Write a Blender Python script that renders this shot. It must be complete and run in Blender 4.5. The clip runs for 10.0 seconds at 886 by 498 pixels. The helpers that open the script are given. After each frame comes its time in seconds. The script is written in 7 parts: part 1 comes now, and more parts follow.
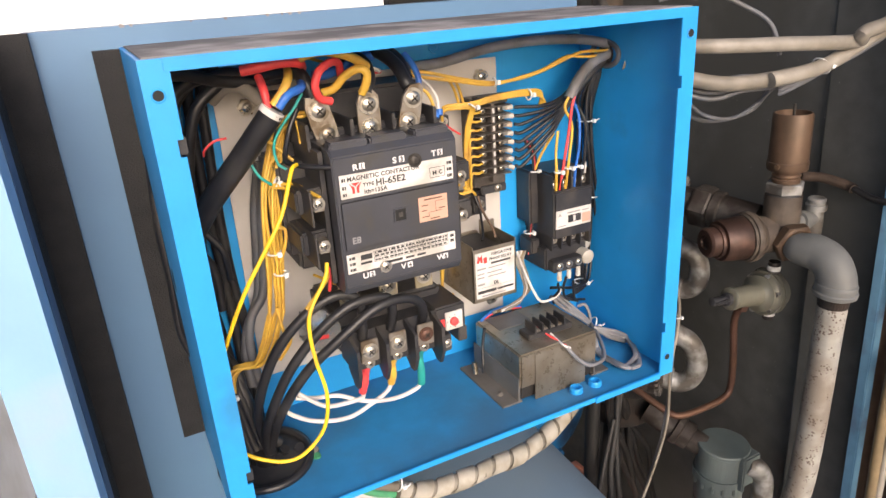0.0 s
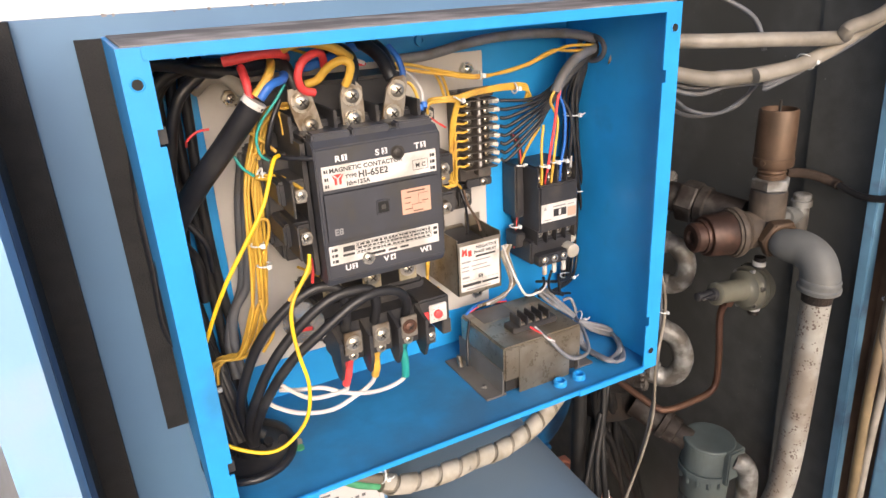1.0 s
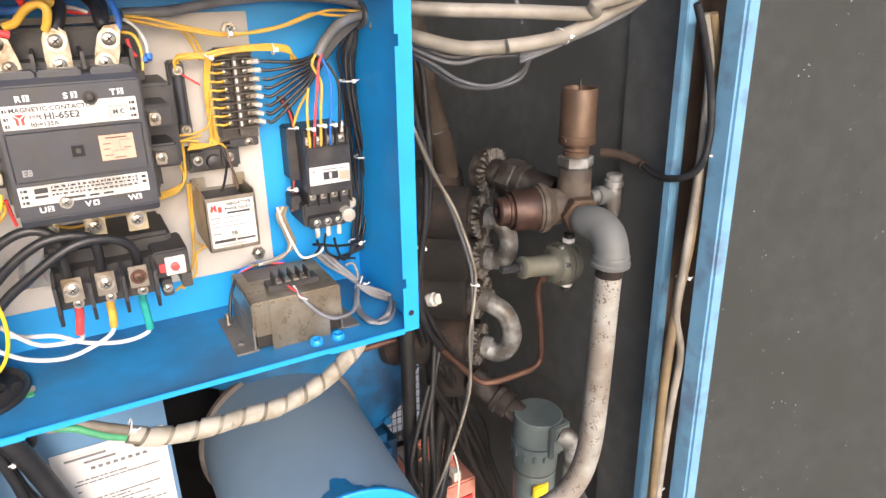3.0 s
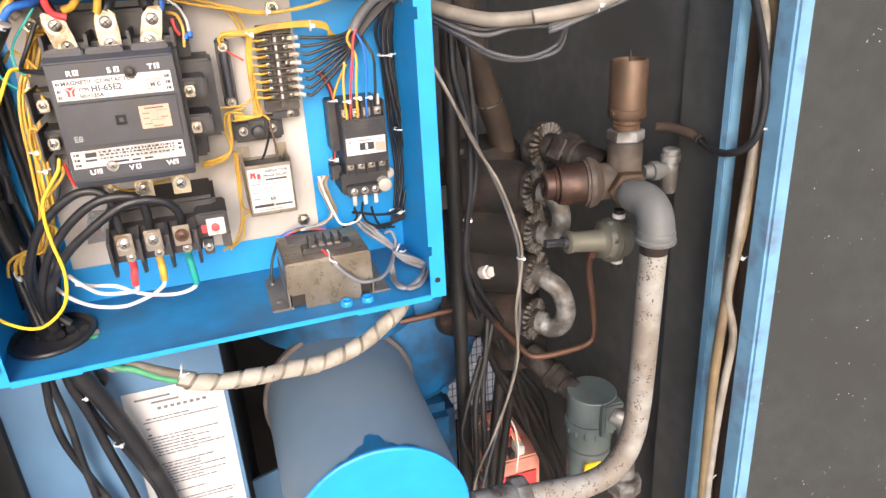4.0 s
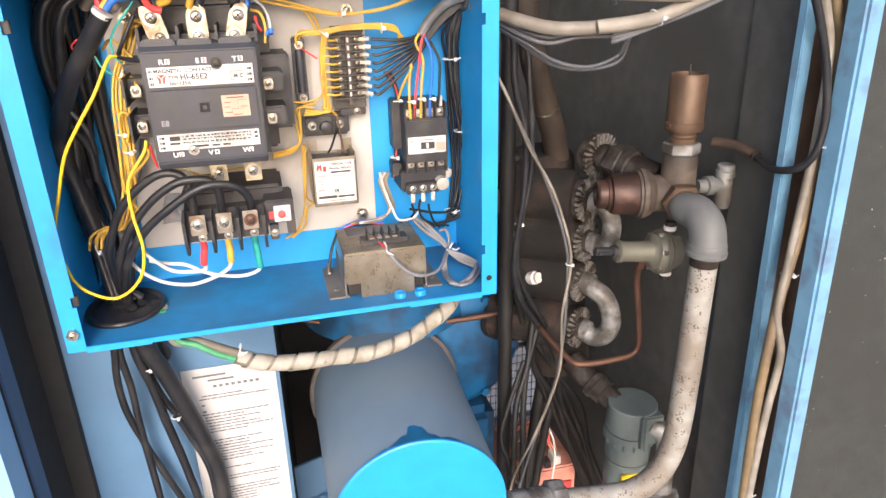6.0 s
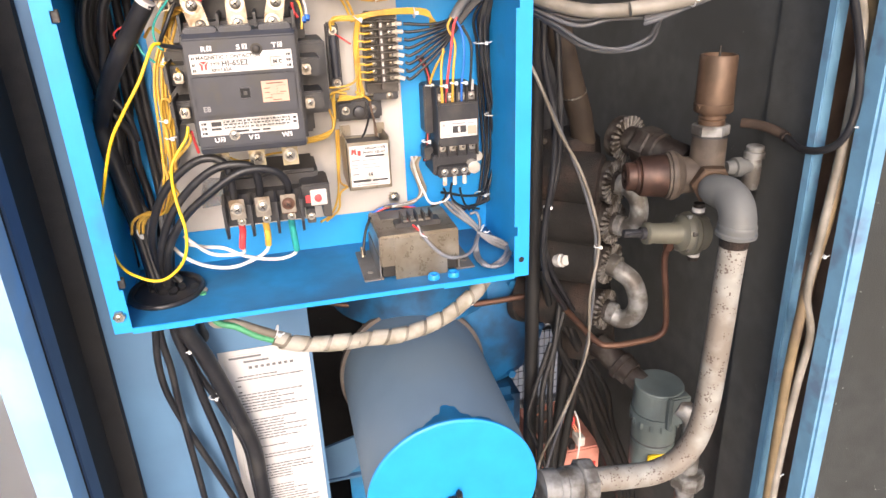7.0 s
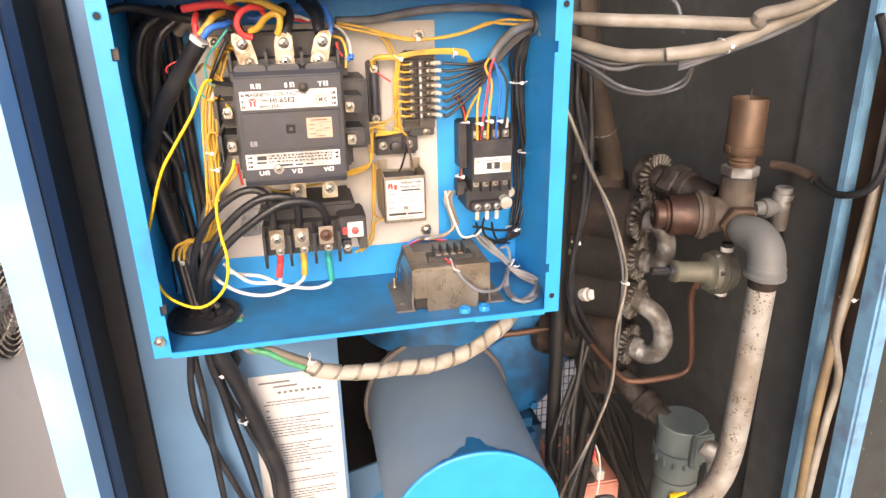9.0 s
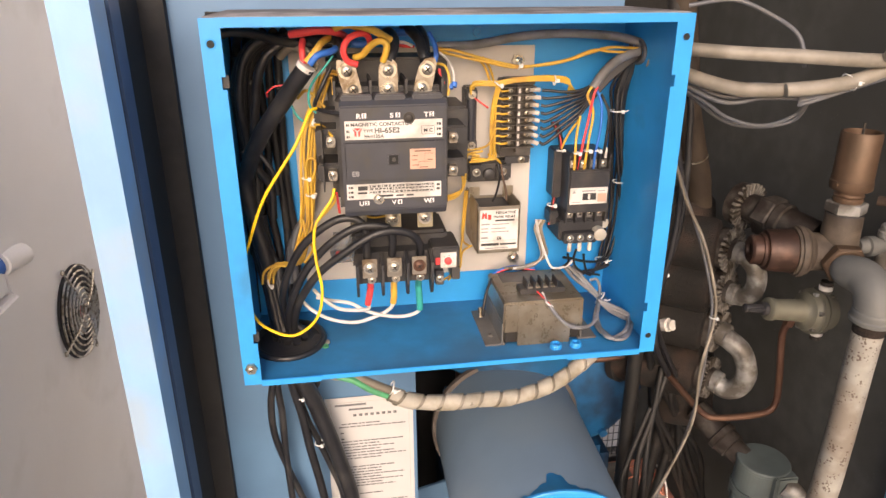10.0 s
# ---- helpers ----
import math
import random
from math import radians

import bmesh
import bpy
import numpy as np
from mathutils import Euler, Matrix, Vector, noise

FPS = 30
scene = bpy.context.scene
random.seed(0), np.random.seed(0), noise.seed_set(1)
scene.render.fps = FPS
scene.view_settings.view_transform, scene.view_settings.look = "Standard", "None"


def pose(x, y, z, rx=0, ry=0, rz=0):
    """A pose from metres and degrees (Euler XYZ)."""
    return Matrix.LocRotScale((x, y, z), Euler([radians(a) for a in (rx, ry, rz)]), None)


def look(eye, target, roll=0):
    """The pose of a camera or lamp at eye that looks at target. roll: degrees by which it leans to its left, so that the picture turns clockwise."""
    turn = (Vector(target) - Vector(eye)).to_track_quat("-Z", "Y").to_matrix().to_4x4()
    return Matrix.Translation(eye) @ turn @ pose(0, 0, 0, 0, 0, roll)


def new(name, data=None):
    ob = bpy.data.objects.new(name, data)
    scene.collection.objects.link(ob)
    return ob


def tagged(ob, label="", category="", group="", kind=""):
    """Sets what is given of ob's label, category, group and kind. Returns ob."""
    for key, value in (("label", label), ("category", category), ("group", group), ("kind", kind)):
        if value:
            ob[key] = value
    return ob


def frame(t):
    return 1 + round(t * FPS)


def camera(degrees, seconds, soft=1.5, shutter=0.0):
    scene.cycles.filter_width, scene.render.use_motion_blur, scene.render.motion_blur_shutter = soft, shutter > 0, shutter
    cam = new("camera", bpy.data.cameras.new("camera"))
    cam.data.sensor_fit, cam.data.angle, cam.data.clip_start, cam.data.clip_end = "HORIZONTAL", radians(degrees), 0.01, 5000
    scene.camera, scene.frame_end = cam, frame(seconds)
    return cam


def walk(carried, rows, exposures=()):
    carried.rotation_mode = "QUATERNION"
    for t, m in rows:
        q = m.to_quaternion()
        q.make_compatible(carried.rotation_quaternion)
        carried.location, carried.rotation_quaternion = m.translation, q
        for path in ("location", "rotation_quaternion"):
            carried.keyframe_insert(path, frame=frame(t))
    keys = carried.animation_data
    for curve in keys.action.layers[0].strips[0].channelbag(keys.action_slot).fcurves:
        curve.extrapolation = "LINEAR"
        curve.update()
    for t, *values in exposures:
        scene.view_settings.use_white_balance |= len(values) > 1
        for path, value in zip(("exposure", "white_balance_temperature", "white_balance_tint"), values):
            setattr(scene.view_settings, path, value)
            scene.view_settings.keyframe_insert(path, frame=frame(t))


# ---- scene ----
cam = camera(66.5, 10.0)
PATH = [
    (0, (-0.089, 0.05, 1.506), (0.736, 1.721, 0.778), -3.7),
    (0.5, (-0.084, 0.05, 1.504), (0.74, 1.712, 0.758), -2.8),
    (1, (-0.082, 0.044, 1.503), (0.757, 1.702, 0.763), -3.2),
    (1.5, (-0.049, 0.03, 1.51), (0.948, 1.592, 0.757), -2.4),
    (2, (-0.023, 0.006, 1.497), (1.122, 1.456, 0.731), -2.7),
    (2.2, (-0.023, 0.017, 1.498), (1.145, 1.445, 0.726), -3.4),
    (3.3, (0.171, -0.14, 1.459), (0.885, 1.558, 0.68), -0.8),
    (3.5, (0.19, -0.154, 1.459), (0.804, 1.571, 0.656), -2.0),
    (4, (0.196, -0.16, 1.458), (0.778, 1.58, 0.662), -3.1),
    (4.5, (0.204, -0.161, 1.458), (0.768, 1.594, 0.681), -2.5),
    (5, (0.203, -0.163, 1.458), (0.768, 1.595, 0.692), -1.8),
    (5.5, (0.196, -0.175, 1.452), (0.717, 1.598, 0.688), -1.7),
    (6, (0.173, -0.186, 1.452), (0.642, 1.605, 0.695), -1.3),
    (6.2, (0.165, -0.188, 1.453), (0.61, 1.606, 0.689), -1.3),
    (7.5, (0.137, -0.194, 1.452), (0.559, 1.591, 0.655), -2.4),
    (8, (0.124, -0.194, 1.455), (0.526, 1.6, 0.667), -2.1),
    (8.5, (0.118, -0.196, 1.463), (0.537, 1.607, 0.706), -1.5),
    (9, (0.124, -0.197, 1.472), (0.512, 1.624, 0.743), -1.1),
    (9.5, (0.111, -0.181, 1.481), (0.427, 1.658, 0.76), -0.7),
    (10, (0.064, -0.147, 1.504), (0.344, 1.691, 0.766), -0.2),
]
EXPOSURES = [(0.0, 0.62, 6550, 17), (1.3, 0.62, 6550, 17), (2.1, 0.92, 6300, 13), (3.3, 0.98, 6300, 17), (6.2, 0.98, 6300, 18), (8.0, 1.00, 6600, 20), (9.0, 1.00, 6900, 21), (10.0, 0.55, 7150, 21)]
walk(cam, [(t, look(eye, target, roll)) for t, eye, target, roll in PATH], EXPOSURES)

# ---------- world and light ----------
world = bpy.data.worlds.new("sky")
scene.world = world
world.use_nodes = True
wn = world.node_tree
sky = wn.nodes.new("ShaderNodeTexSky")
sky.sky_type, sky.sun_disc = "NISHITA", False
sky.sun_elevation, sky.sun_rotation = radians(22), radians(191)
sky.air_density, sky.dust_density = 1.0, 3.0
wn.links.new(sky.outputs[0], wn.nodes["Background"].inputs[0])
wn.nodes["Background"].inputs[1].default_value = 0.15
sun_data = bpy.data.lights.new("sun", "SUN")
sun_data.energy, sun_data.angle, sun_data.color = 1.4, radians(30), (1.0, 0.97, 0.92)
sun = new("sun", sun_data)
sun.matrix_world = look((-0.40, -2.5, 2.3), (0.2, 0.5, 1.0))


# ---------- materials ----------
def mat(name, color, rough=0.5, metal=0.0, spread=0.15, scale=60.0, bump=0.1, grime=None, amount=0.3, gscale=9.0, fine=400.0, coat=0.0, alpha=None):
    """A paint, plastic or metal with fine grain, slow blotches and, where wanted, patches of a second colour."""
    m = bpy.data.materials.new(name)
    m.use_nodes = True
    t = m.node_tree
    n, link = t.nodes, t.links.new
    p = n["Principled BSDF"]
    co = n.new("ShaderNodeTexCoord")
    a, b = n.new("ShaderNodeTexNoise"), n.new("ShaderNodeTexNoise")
    a.inputs["Scale"].default_value, a.inputs["Detail"].default_value = scale, 6
    b.inputs["Scale"].default_value, b.inputs["Detail"].default_value = gscale, 8
    link(co.outputs["Object"], a.inputs["Vector"]), link(co.outputs["Object"], b.inputs["Vector"])
    ramp = n.new("ShaderNodeMapRange")
    ramp.inputs[1].default_value, ramp.inputs[2].default_value = 0.3, 0.7
    ramp.inputs[3].default_value, ramp.inputs[4].default_value = 1 - spread, 1 + spread
    link(a.outputs["Fac"], ramp.inputs[0])
    mul = n.new("ShaderNodeVectorMath")
    mul.operation = "SCALE"
    mul.inputs[0].default_value = color
    link(ramp.outputs[0], mul.inputs["Scale"])
    out = mul.outputs[0]
    if grime:
        mask = n.new("ShaderNodeMapRange")
        mask.inputs[1].default_value, mask.inputs[2].default_value = 0.62 - amount * 0.5, 0.72 - amount * 0.3
        link(b.outputs["Fac"], mask.inputs[0])
        mix = n.new("ShaderNodeMix")
        mix.data_type = "RGBA"
        mix.inputs["B"].default_value = (*grime, 1)
        link(mask.outputs[0], mix.inputs["Factor"]), link(out, mix.inputs["A"])
        out = mix.outputs["Result"]
    link(out, p.inputs["Base Color"])
    rr = n.new("ShaderNodeMapRange")
    rr.inputs[3].default_value, rr.inputs[4].default_value = max(rough - 0.12, 0.05), min(rough + 0.12, 1)
    link(b.outputs["Fac"], rr.inputs[0]), link(rr.outputs[0], p.inputs["Roughness"])
    p.inputs["Metallic"].default_value, p.inputs["Coat Weight"].default_value = metal, coat
    if bump:
        c, bp = n.new("ShaderNodeTexNoise"), n.new("ShaderNodeBump")
        c.inputs["Scale"].default_value, c.inputs["Detail"].default_value = fine, 4
        link(co.outputs["Object"], c.inputs["Vector"])
        bp.inputs["Strength"].default_value, bp.inputs["Distance"].default_value = bump, 0.002
        link(c.outputs["Fac"], bp.inputs["Height"]), link(bp.outputs[0], p.inputs["Normal"])
    if alpha is not None:
        p.inputs["Transmission Weight"].default_value = alpha
    return m


def specks(m, color, scale, size, amount=1.0, spare=0.52):
    """Scatter small flecks of another colour over a material."""
    t = m.node_tree
    n, link = t.nodes, t.links.new
    p = n["Principled BSDF"]
    old = p.inputs["Base Color"].links[0].from_socket
    v = n.new("ShaderNodeTexVoronoi")
    v.inputs["Scale"].default_value = scale
    link(n["Texture Coordinate"].outputs["Object"], v.inputs["Vector"])
    w = n.new("ShaderNodeTexNoise")
    w.inputs["Scale"].default_value = scale * 0.25
    link(n["Texture Coordinate"].outputs["Object"], w.inputs["Vector"])
    lim = n.new("ShaderNodeMapRange")
    lim.inputs[1].default_value, lim.inputs[2].default_value = spare, spare + 0.16
    lim.inputs[3].default_value, lim.inputs[4].default_value = 0, size
    link(w.outputs["Fac"], lim.inputs[0])
    c = n.new("ShaderNodeMath")
    c.operation = "LESS_THAN"
    link(v.outputs["Distance"], c.inputs[0]), link(lim.outputs[0], c.inputs[1])
    k = n.new("ShaderNodeMath")
    k.operation = "MULTIPLY"
    k.inputs[1].default_value = amount
    link(c.outputs[0], k.inputs[0])
    mix = n.new("ShaderNodeMix")
    mix.data_type = "RGBA"
    mix.inputs["B"].default_value = (*color, 1)
    link(k.outputs[0], mix.inputs["Factor"]), link(old, mix.inputs["A"]), link(mix.outputs["Result"], p.inputs["Base Color"])
    return m


M = {}
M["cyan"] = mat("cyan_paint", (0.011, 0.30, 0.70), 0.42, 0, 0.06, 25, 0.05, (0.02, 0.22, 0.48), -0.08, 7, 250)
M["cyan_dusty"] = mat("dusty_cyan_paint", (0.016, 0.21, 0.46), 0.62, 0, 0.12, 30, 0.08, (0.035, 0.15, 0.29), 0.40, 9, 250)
M["dust"] = mat("settled_dust", (0.29, 0.27, 0.265), 0.95, 0, 0.3, 40, 0.4, (0.13, 0.12, 0.12), 0.4, 14, 500)
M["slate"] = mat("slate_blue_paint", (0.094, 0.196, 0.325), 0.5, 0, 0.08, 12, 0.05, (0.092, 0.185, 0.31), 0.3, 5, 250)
# Post blue lightened in the colour for glare on its front face.
M["pale"] = mat("overlit_blue_paint", (0.24, 0.44, 0.68), 0.5, 0, 0.07, 14, 0.05, (0.30, 0.42, 0.55), 0.2, 8, 250)
M["post"] = mat("post_blue_paint", (0.145, 0.315, 0.46), 0.6, 0, 0.12, 20, 0.05, (0.12, 0.20, 0.30), 0.2, 22, 250)
# One foam lining in several tones; light and shade are in the colour.
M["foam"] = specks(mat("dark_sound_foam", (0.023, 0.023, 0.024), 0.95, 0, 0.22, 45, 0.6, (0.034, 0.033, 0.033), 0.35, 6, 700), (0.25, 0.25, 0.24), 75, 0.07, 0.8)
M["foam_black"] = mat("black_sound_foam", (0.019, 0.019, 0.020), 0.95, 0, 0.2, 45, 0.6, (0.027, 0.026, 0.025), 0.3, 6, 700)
M["foam_light"] = specks(mat("door_lit_foam", (0.036, 0.039, 0.037), 0.95, 0, 0.14, 35, 0.5, (0.034, 0.036, 0.033), 0.2, 5, 700), (0.40, 0.40, 0.38), 130, 0.13, 0.8)
M["foam_side"] = specks(mat("side_lit_foam", (0.080, 0.083, 0.080), 0.95, 0, 0.16, 30, 0.5, (0.064, 0.066, 0.062), 0.3, 5, 700), (0.24, 0.24, 0.23), 110, 0.10, 0.7)
M["black"] = mat("black_plastic", (0.029, 0.029, 0.032), 0.45, 0, 0.3, 30, 0.08, (0.055, 0.05, 0.045), 0.25, 30, 500)
M["cover"] = mat("charcoal_plastic", (0.045, 0.047, 0.056), 0.42, 0, 0.15, 25, 0.05, (0.05, 0.048, 0.046), 0.2, 40, 500)
M["sheath"] = mat("black_cable_sheath", (0.016, 0.016, 0.018), 0.4, 0, 0.3, 40, 0.06, (0.034, 0.033, 0.032), 0.22, 25, 400)
M["grey_sheath"] = mat("grey_cable_sheath", (0.105, 0.11, 0.122), 0.5, 0, 0.2, 40, 0.06, (0.11, 0.105, 0.10), 0.3, 25, 400)
M["beige_sheath"] = mat("beige_cable_sheath", (0.27, 0.245, 0.205), 0.55, 0, 0.2, 40, 0.06, (0.15, 0.13, 0.10), 0.42, 14, 400)
M["ochre_sheath"] = mat("ochre_cable_sheath", (0.19, 0.14, 0.075), 0.5, 0, 0.2, 40, 0.06, (0.14, 0.10, 0.06), 0.3, 14, 400)
M["yellow"] = mat("yellow_insulation", (0.66, 0.40, 0.055), 0.45, 0, 0.15, 60, 0.04, (0.48, 0.27, 0.05), 0.15, 30, 400)
M["bright_yellow"] = mat("bright_yellow_insulation", (0.86, 0.56, 0.015), 0.4, 0, 0.08, 60, 0.03, (0.66, 0.40, 0.03), 0.15, 30, 400)
M["red"] = mat("red_insulation", (0.80, 0.07, 0.07), 0.42, 0, 0.12, 60, 0.04, (0.4, 0.03, 0.04), 0.2, 30, 400)
M["copper_wire"] = mat("salmon_insulation", (0.70, 0.27, 0.17), 0.45, 0, 0.12, 60, 0.04)
M["blue"] = mat("blue_insulation", (0.03, 0.16, 0.56), 0.42, 0, 0.12, 60, 0.04, (0.02, 0.08, 0.3), 0.2, 30, 400)
M["teal"] = mat("teal_insulation", (0.02, 0.33, 0.29), 0.42, 0, 0.12, 60, 0.04, (0.02, 0.2, 0.18), 0.2, 30, 400)
M["green"] = mat("green_insulation", (0.06, 0.30, 0.14), 0.45, 0, 0.12, 60, 0.04, (0.05, 0.2, 0.1), 0.2, 30, 400)
M["white_wire"] = mat("white_insulation", (0.66, 0.64, 0.62), 0.5, 0, 0.1, 60, 0.04, (0.45, 0.42, 0.38), 0.25, 30, 400)
M["tie"] = mat("nylon_tie", (0.72, 0.73, 0.72), 0.4, 0, 0.06, 60, 0.03)
M["plate"] = mat("grey_enamel_plate", (0.53, 0.505, 0.47), 0.5, 0, 0.06, 20, 0.05, (0.42, 0.39, 0.35), 0.2, 10, 300)
M["screw"] = mat("zinc_screw", (0.62, 0.58, 0.50), 0.3, 0.9, 0.2, 60, 0.05, (0.22, 0.18, 0.13), 0.3, 60)
M["dark_metal"] = mat("recess_dark_metal", (0.05, 0.045, 0.04), 0.5, 0.6, 0.2, 60, 0.05)
M["lug"] = mat("tarnished_copper_lug", (0.40, 0.36, 0.305), 0.36, 0.75, 0.2, 50, 0.06, (0.20, 0.15, 0.10), 0.35, 50)
M["brass"] = mat("aged_brass", (0.125, 0.078, 0.050), 0.5, 0.45, 0.2, 45, 0.08, (0.09, 0.058, 0.036), 0.4, 25)
M["bronze"] = mat("dull_bronze", (0.098, 0.078, 0.060), 0.62, 0.15, 0.25, 40, 0.22, (0.055, 0.042, 0.032), 0.45, 26)
M["red_bronze"] = mat("reddish_bronze", (0.085, 0.044, 0.032), 0.5, 0.35, 0.3, 40, 0.22, (0.040, 0.022, 0.016), 0.5, 32)
M["copper"] = mat("dull_copper", (0.115, 0.060, 0.043), 0.55, 0.6, 0.2, 40, 0.06, (0.13, 0.07, 0.045), 0.35, 30)
M["galv"] = mat("galvanised_iron", (0.26, 0.262, 0.255), 0.5, 0.3, 0.22, 55, 0.18, (0.10, 0.090, 0.078), 0.42, 38)
M["elbow"] = mat("grey_painted_iron", (0.125, 0.128, 0.124), 0.58, 0.05, 0.12, 40, 0.12, (0.12, 0.125, 0.12), 0.35, 22)
M["rust"] = mat("rusty_brown_iron", (0.030, 0.017, 0.011), 0.85, 0.1, 0.6, 45, 0.9, (0.007, 0.006, 0.005), 0.6, 14)
M["rust_lead"] = mat("dry_brown_rust", (0.046, 0.029, 0.020), 0.9, 0, 0.4, 45, 0.6, (0.030, 0.020, 0.014), 0.4, 30)
M["nut"] = mat("dusty_iron_nut", (0.072, 0.064, 0.056), 0.6, 0.3, 0.4, 60, 0.35, (0.020, 0.014, 0.011), 0.5, 36)
M["rib"] = mat("dusty_iron_rib", (0.22, 0.205, 0.185), 0.6, 0.3, 0.3, 60, 0.2, (0.05, 0.04, 0.03), 0.4, 50)
M["pipe"] = specks(mat("flaking_white_pipe", (0.305, 0.296, 0.265), 0.6, 0.05, 0.16, 40, 0.15, (0.20, 0.172, 0.140), 0.46, 17), (0.075, 0.045, 0.032), 260, 0.42, 0.8, 0.46)
M["olive"] = mat("olive_cast_metal", (0.145, 0.142, 0.11), 0.45, 0.25, 0.1, 40, 0.08, (0.14, 0.13, 0.1), 0.25, 30)
M["filter"] = mat("grey_green_enamel", (0.11, 0.138, 0.135), 0.45, 0, 0.1, 30, 0.06, (0.10, 0.12, 0.115), 0.3, 20)
M["tank"] = mat("grey_blue_tank_paint", (0.140, 0.205, 0.275), 0.55, 0, 0.06, 14, 0.1, (0.155, 0.212, 0.265), 0.30, 6, 500)
M["gasket"] = mat("brown_rubber_gasket", (0.10, 0.085, 0.075), 0.8, 0, 0.2, 30, 0.2)
M["steel"] = specks(mat("nickel_plated_steel", (0.36, 0.325, 0.265), 0.36, 0.75, 0.16, 25, 0.08, (0.25, 0.21, 0.155), 0.42, 18), (0.12, 0.095, 0.06), 420, 0.60, 0.5, 0.50)
M["dull_steel"] = mat("dull_grey_steel", (0.22, 0.21, 0.195), 0.55, 0.45, 0.12, 25, 0.08, (0.17, 0.155, 0.14), 0.4, 16)
M["label"] = mat("white_label", (0.62, 0.605, 0.575), 0.42, 0, 0.08, 60, 0.02, (0.46, 0.43, 0.39), 0.3, 40)
M["paper"] = mat("white_notice_sheet", (0.50, 0.50, 0.495), 0.5, 0, 0.04, 20, 0.02, (0.55, 0.54, 0.5), 0.2, 12)
M["pink_label"] = mat("salmon_label", (0.56, 0.34, 0.25), 0.5, 0, 0.08, 60, 0.02)
M["ink"] = mat("black_ink", (0.03, 0.03, 0.03), 0.5, 0, 0.1, 60, 0)
M["grey_ink"] = mat("grey_ink", (0.26, 0.26, 0.26), 0.6, 0, 0.1, 60, 0)
M["notice_ink"] = mat("faded_black_print", (0.13, 0.13, 0.135), 0.6, 0, 0.35, 300, 0)
M["white_ink"] = mat("white_ink", (0.7, 0.7, 0.7), 0.5, 0, 0.05, 60, 0)
M["red_ink"] = mat("red_ink", (0.62, 0.05, 0.04), 0.5, 0, 0.1, 60, 0)
M["salmon"] = mat("salmon_primer", (0.66, 0.29, 0.22), 0.6, 0, 0.1, 20, 0.08, (0.40, 0.17, 0.13), 0.3, 12)
M["wrap"] = mat("ivory_spiral_wrap", (0.43, 0.40, 0.34), 0.45, 0, 0.15, 40, 0.04, (0.27, 0.24, 0.18), 0.4, 26)
M["yellow_tag"] = mat("yellow_tag_paint", (0.7, 0.5, 0.02), 0.5, 0, 0.1, 40, 0.03)
M["white_panel"] = mat("white_cabinet_paint", (0.88, 0.87, 0.85), 0.5, 0, 0.02, 6, 0.02, (0.72, 0.70, 0.66), 0.2, 3)
M["concrete"] = mat("concrete_floor", (0.48, 0.47, 0.45), 0.85, 0, 0.12, 6, 0.3, (0.26, 0.25, 0.24), 0.4, 1.5, 120)
M["render_wall"] = mat("white_rendered_wall", (0.80, 0.80, 0.79), 0.85, 0, 0.05, 3, 0.2, (0.70, 0.69, 0.67), 0.25, 0.8, 60)
M["brown_wall"] = mat("brown_channel_lining", (0.13, 0.082, 0.055), 0.8, 0, 0.2, 30, 0.1)
# Blue of the recessed strip, with its shade put into the colour.
M["navy"] = mat("shaded_blue_paint", (0.060, 0.110, 0.205), 0.5, 0, 0.1, 20, 0.05)
M["dusty_brown"] = mat("dusty_brown_pipe", (0.060, 0.043, 0.029), 0.7, 0.1, 0.35, 40, 0.3, (0.026, 0.018, 0.012), 0.45, 20)
M["sleeve"] = mat("greyed_nylon_sleeve", (0.55, 0.52, 0.47), 0.45, 0, 0.2, 60, 0.03, (0.40, 0.30, 0.20), 0.2, 60)
M["void"] = mat("unlit_recess_black", (0.005, 0.005, 0.005), 0.7, 0, 0.1, 60, 0)
M["yellow_brass"] = mat("yellow_brass_plate", (0.50, 0.43, 0.28), 0.35, 0.6, 0.15, 60, 0.05, (0.3, 0.25, 0.16), 0.25, 50)
M["smoke"] = mat("smoky_brown_plastic", (0.060, 0.050, 0.042), 0.35, 0, 0.25, 60, 0.05, (0.09, 0.08, 0.07), 0.3, 50)
M["pale_grey"] = mat("pale_grey_cable_sheath", (0.20, 0.205, 0.22), 0.5, 0, 0.15, 40, 0.06, (0.13, 0.125, 0.12), 0.3, 25, 400)
M["casting"] = mat("oily_blue_casting", (0.007, 0.105, 0.25), 0.5, 0, 0.2, 25, 0.15, (0.012, 0.04, 0.09), 0.45, 12)
# Black iron and clump cables, whose shade is put into the colour.
M["deep_black"] = mat("black_iron_and_shade", (0.008, 0.008, 0.008), 0.6, 0, 0.4, 40, 0.25, (0.015, 0.012, 0.010), 0.3, 18)
M["clear"] = mat("clear_plastic_cover", (0.75, 0.75, 0.75), 0.2, 0, 0.05, 60, 0, alpha=0.8)


# ---------- building helpers ----------
def part(name, bm, material, parent=None, label="", smooth=False):
    me = bpy.data.meshes.new(name)
    bmesh.ops.recalc_face_normals(bm, faces=bm.faces)
    if smooth:
        for fc in bm.faces:
            fc.smooth = True
        for e in bm.edges:
            e.smooth = len(e.link_faces) == 2 and e.calc_face_angle(0) < 0.7
    bm.to_mesh(me)
    bm.free()
    me.materials.append(M[material])
    ob = new(name, me)
    if parent:
        ob.parent = parent
    if label:
        ob["label"] = label
    return ob


def thing(name, label, category, group="", kind=""):
    return tagged(new(name), label, category, group, kind)


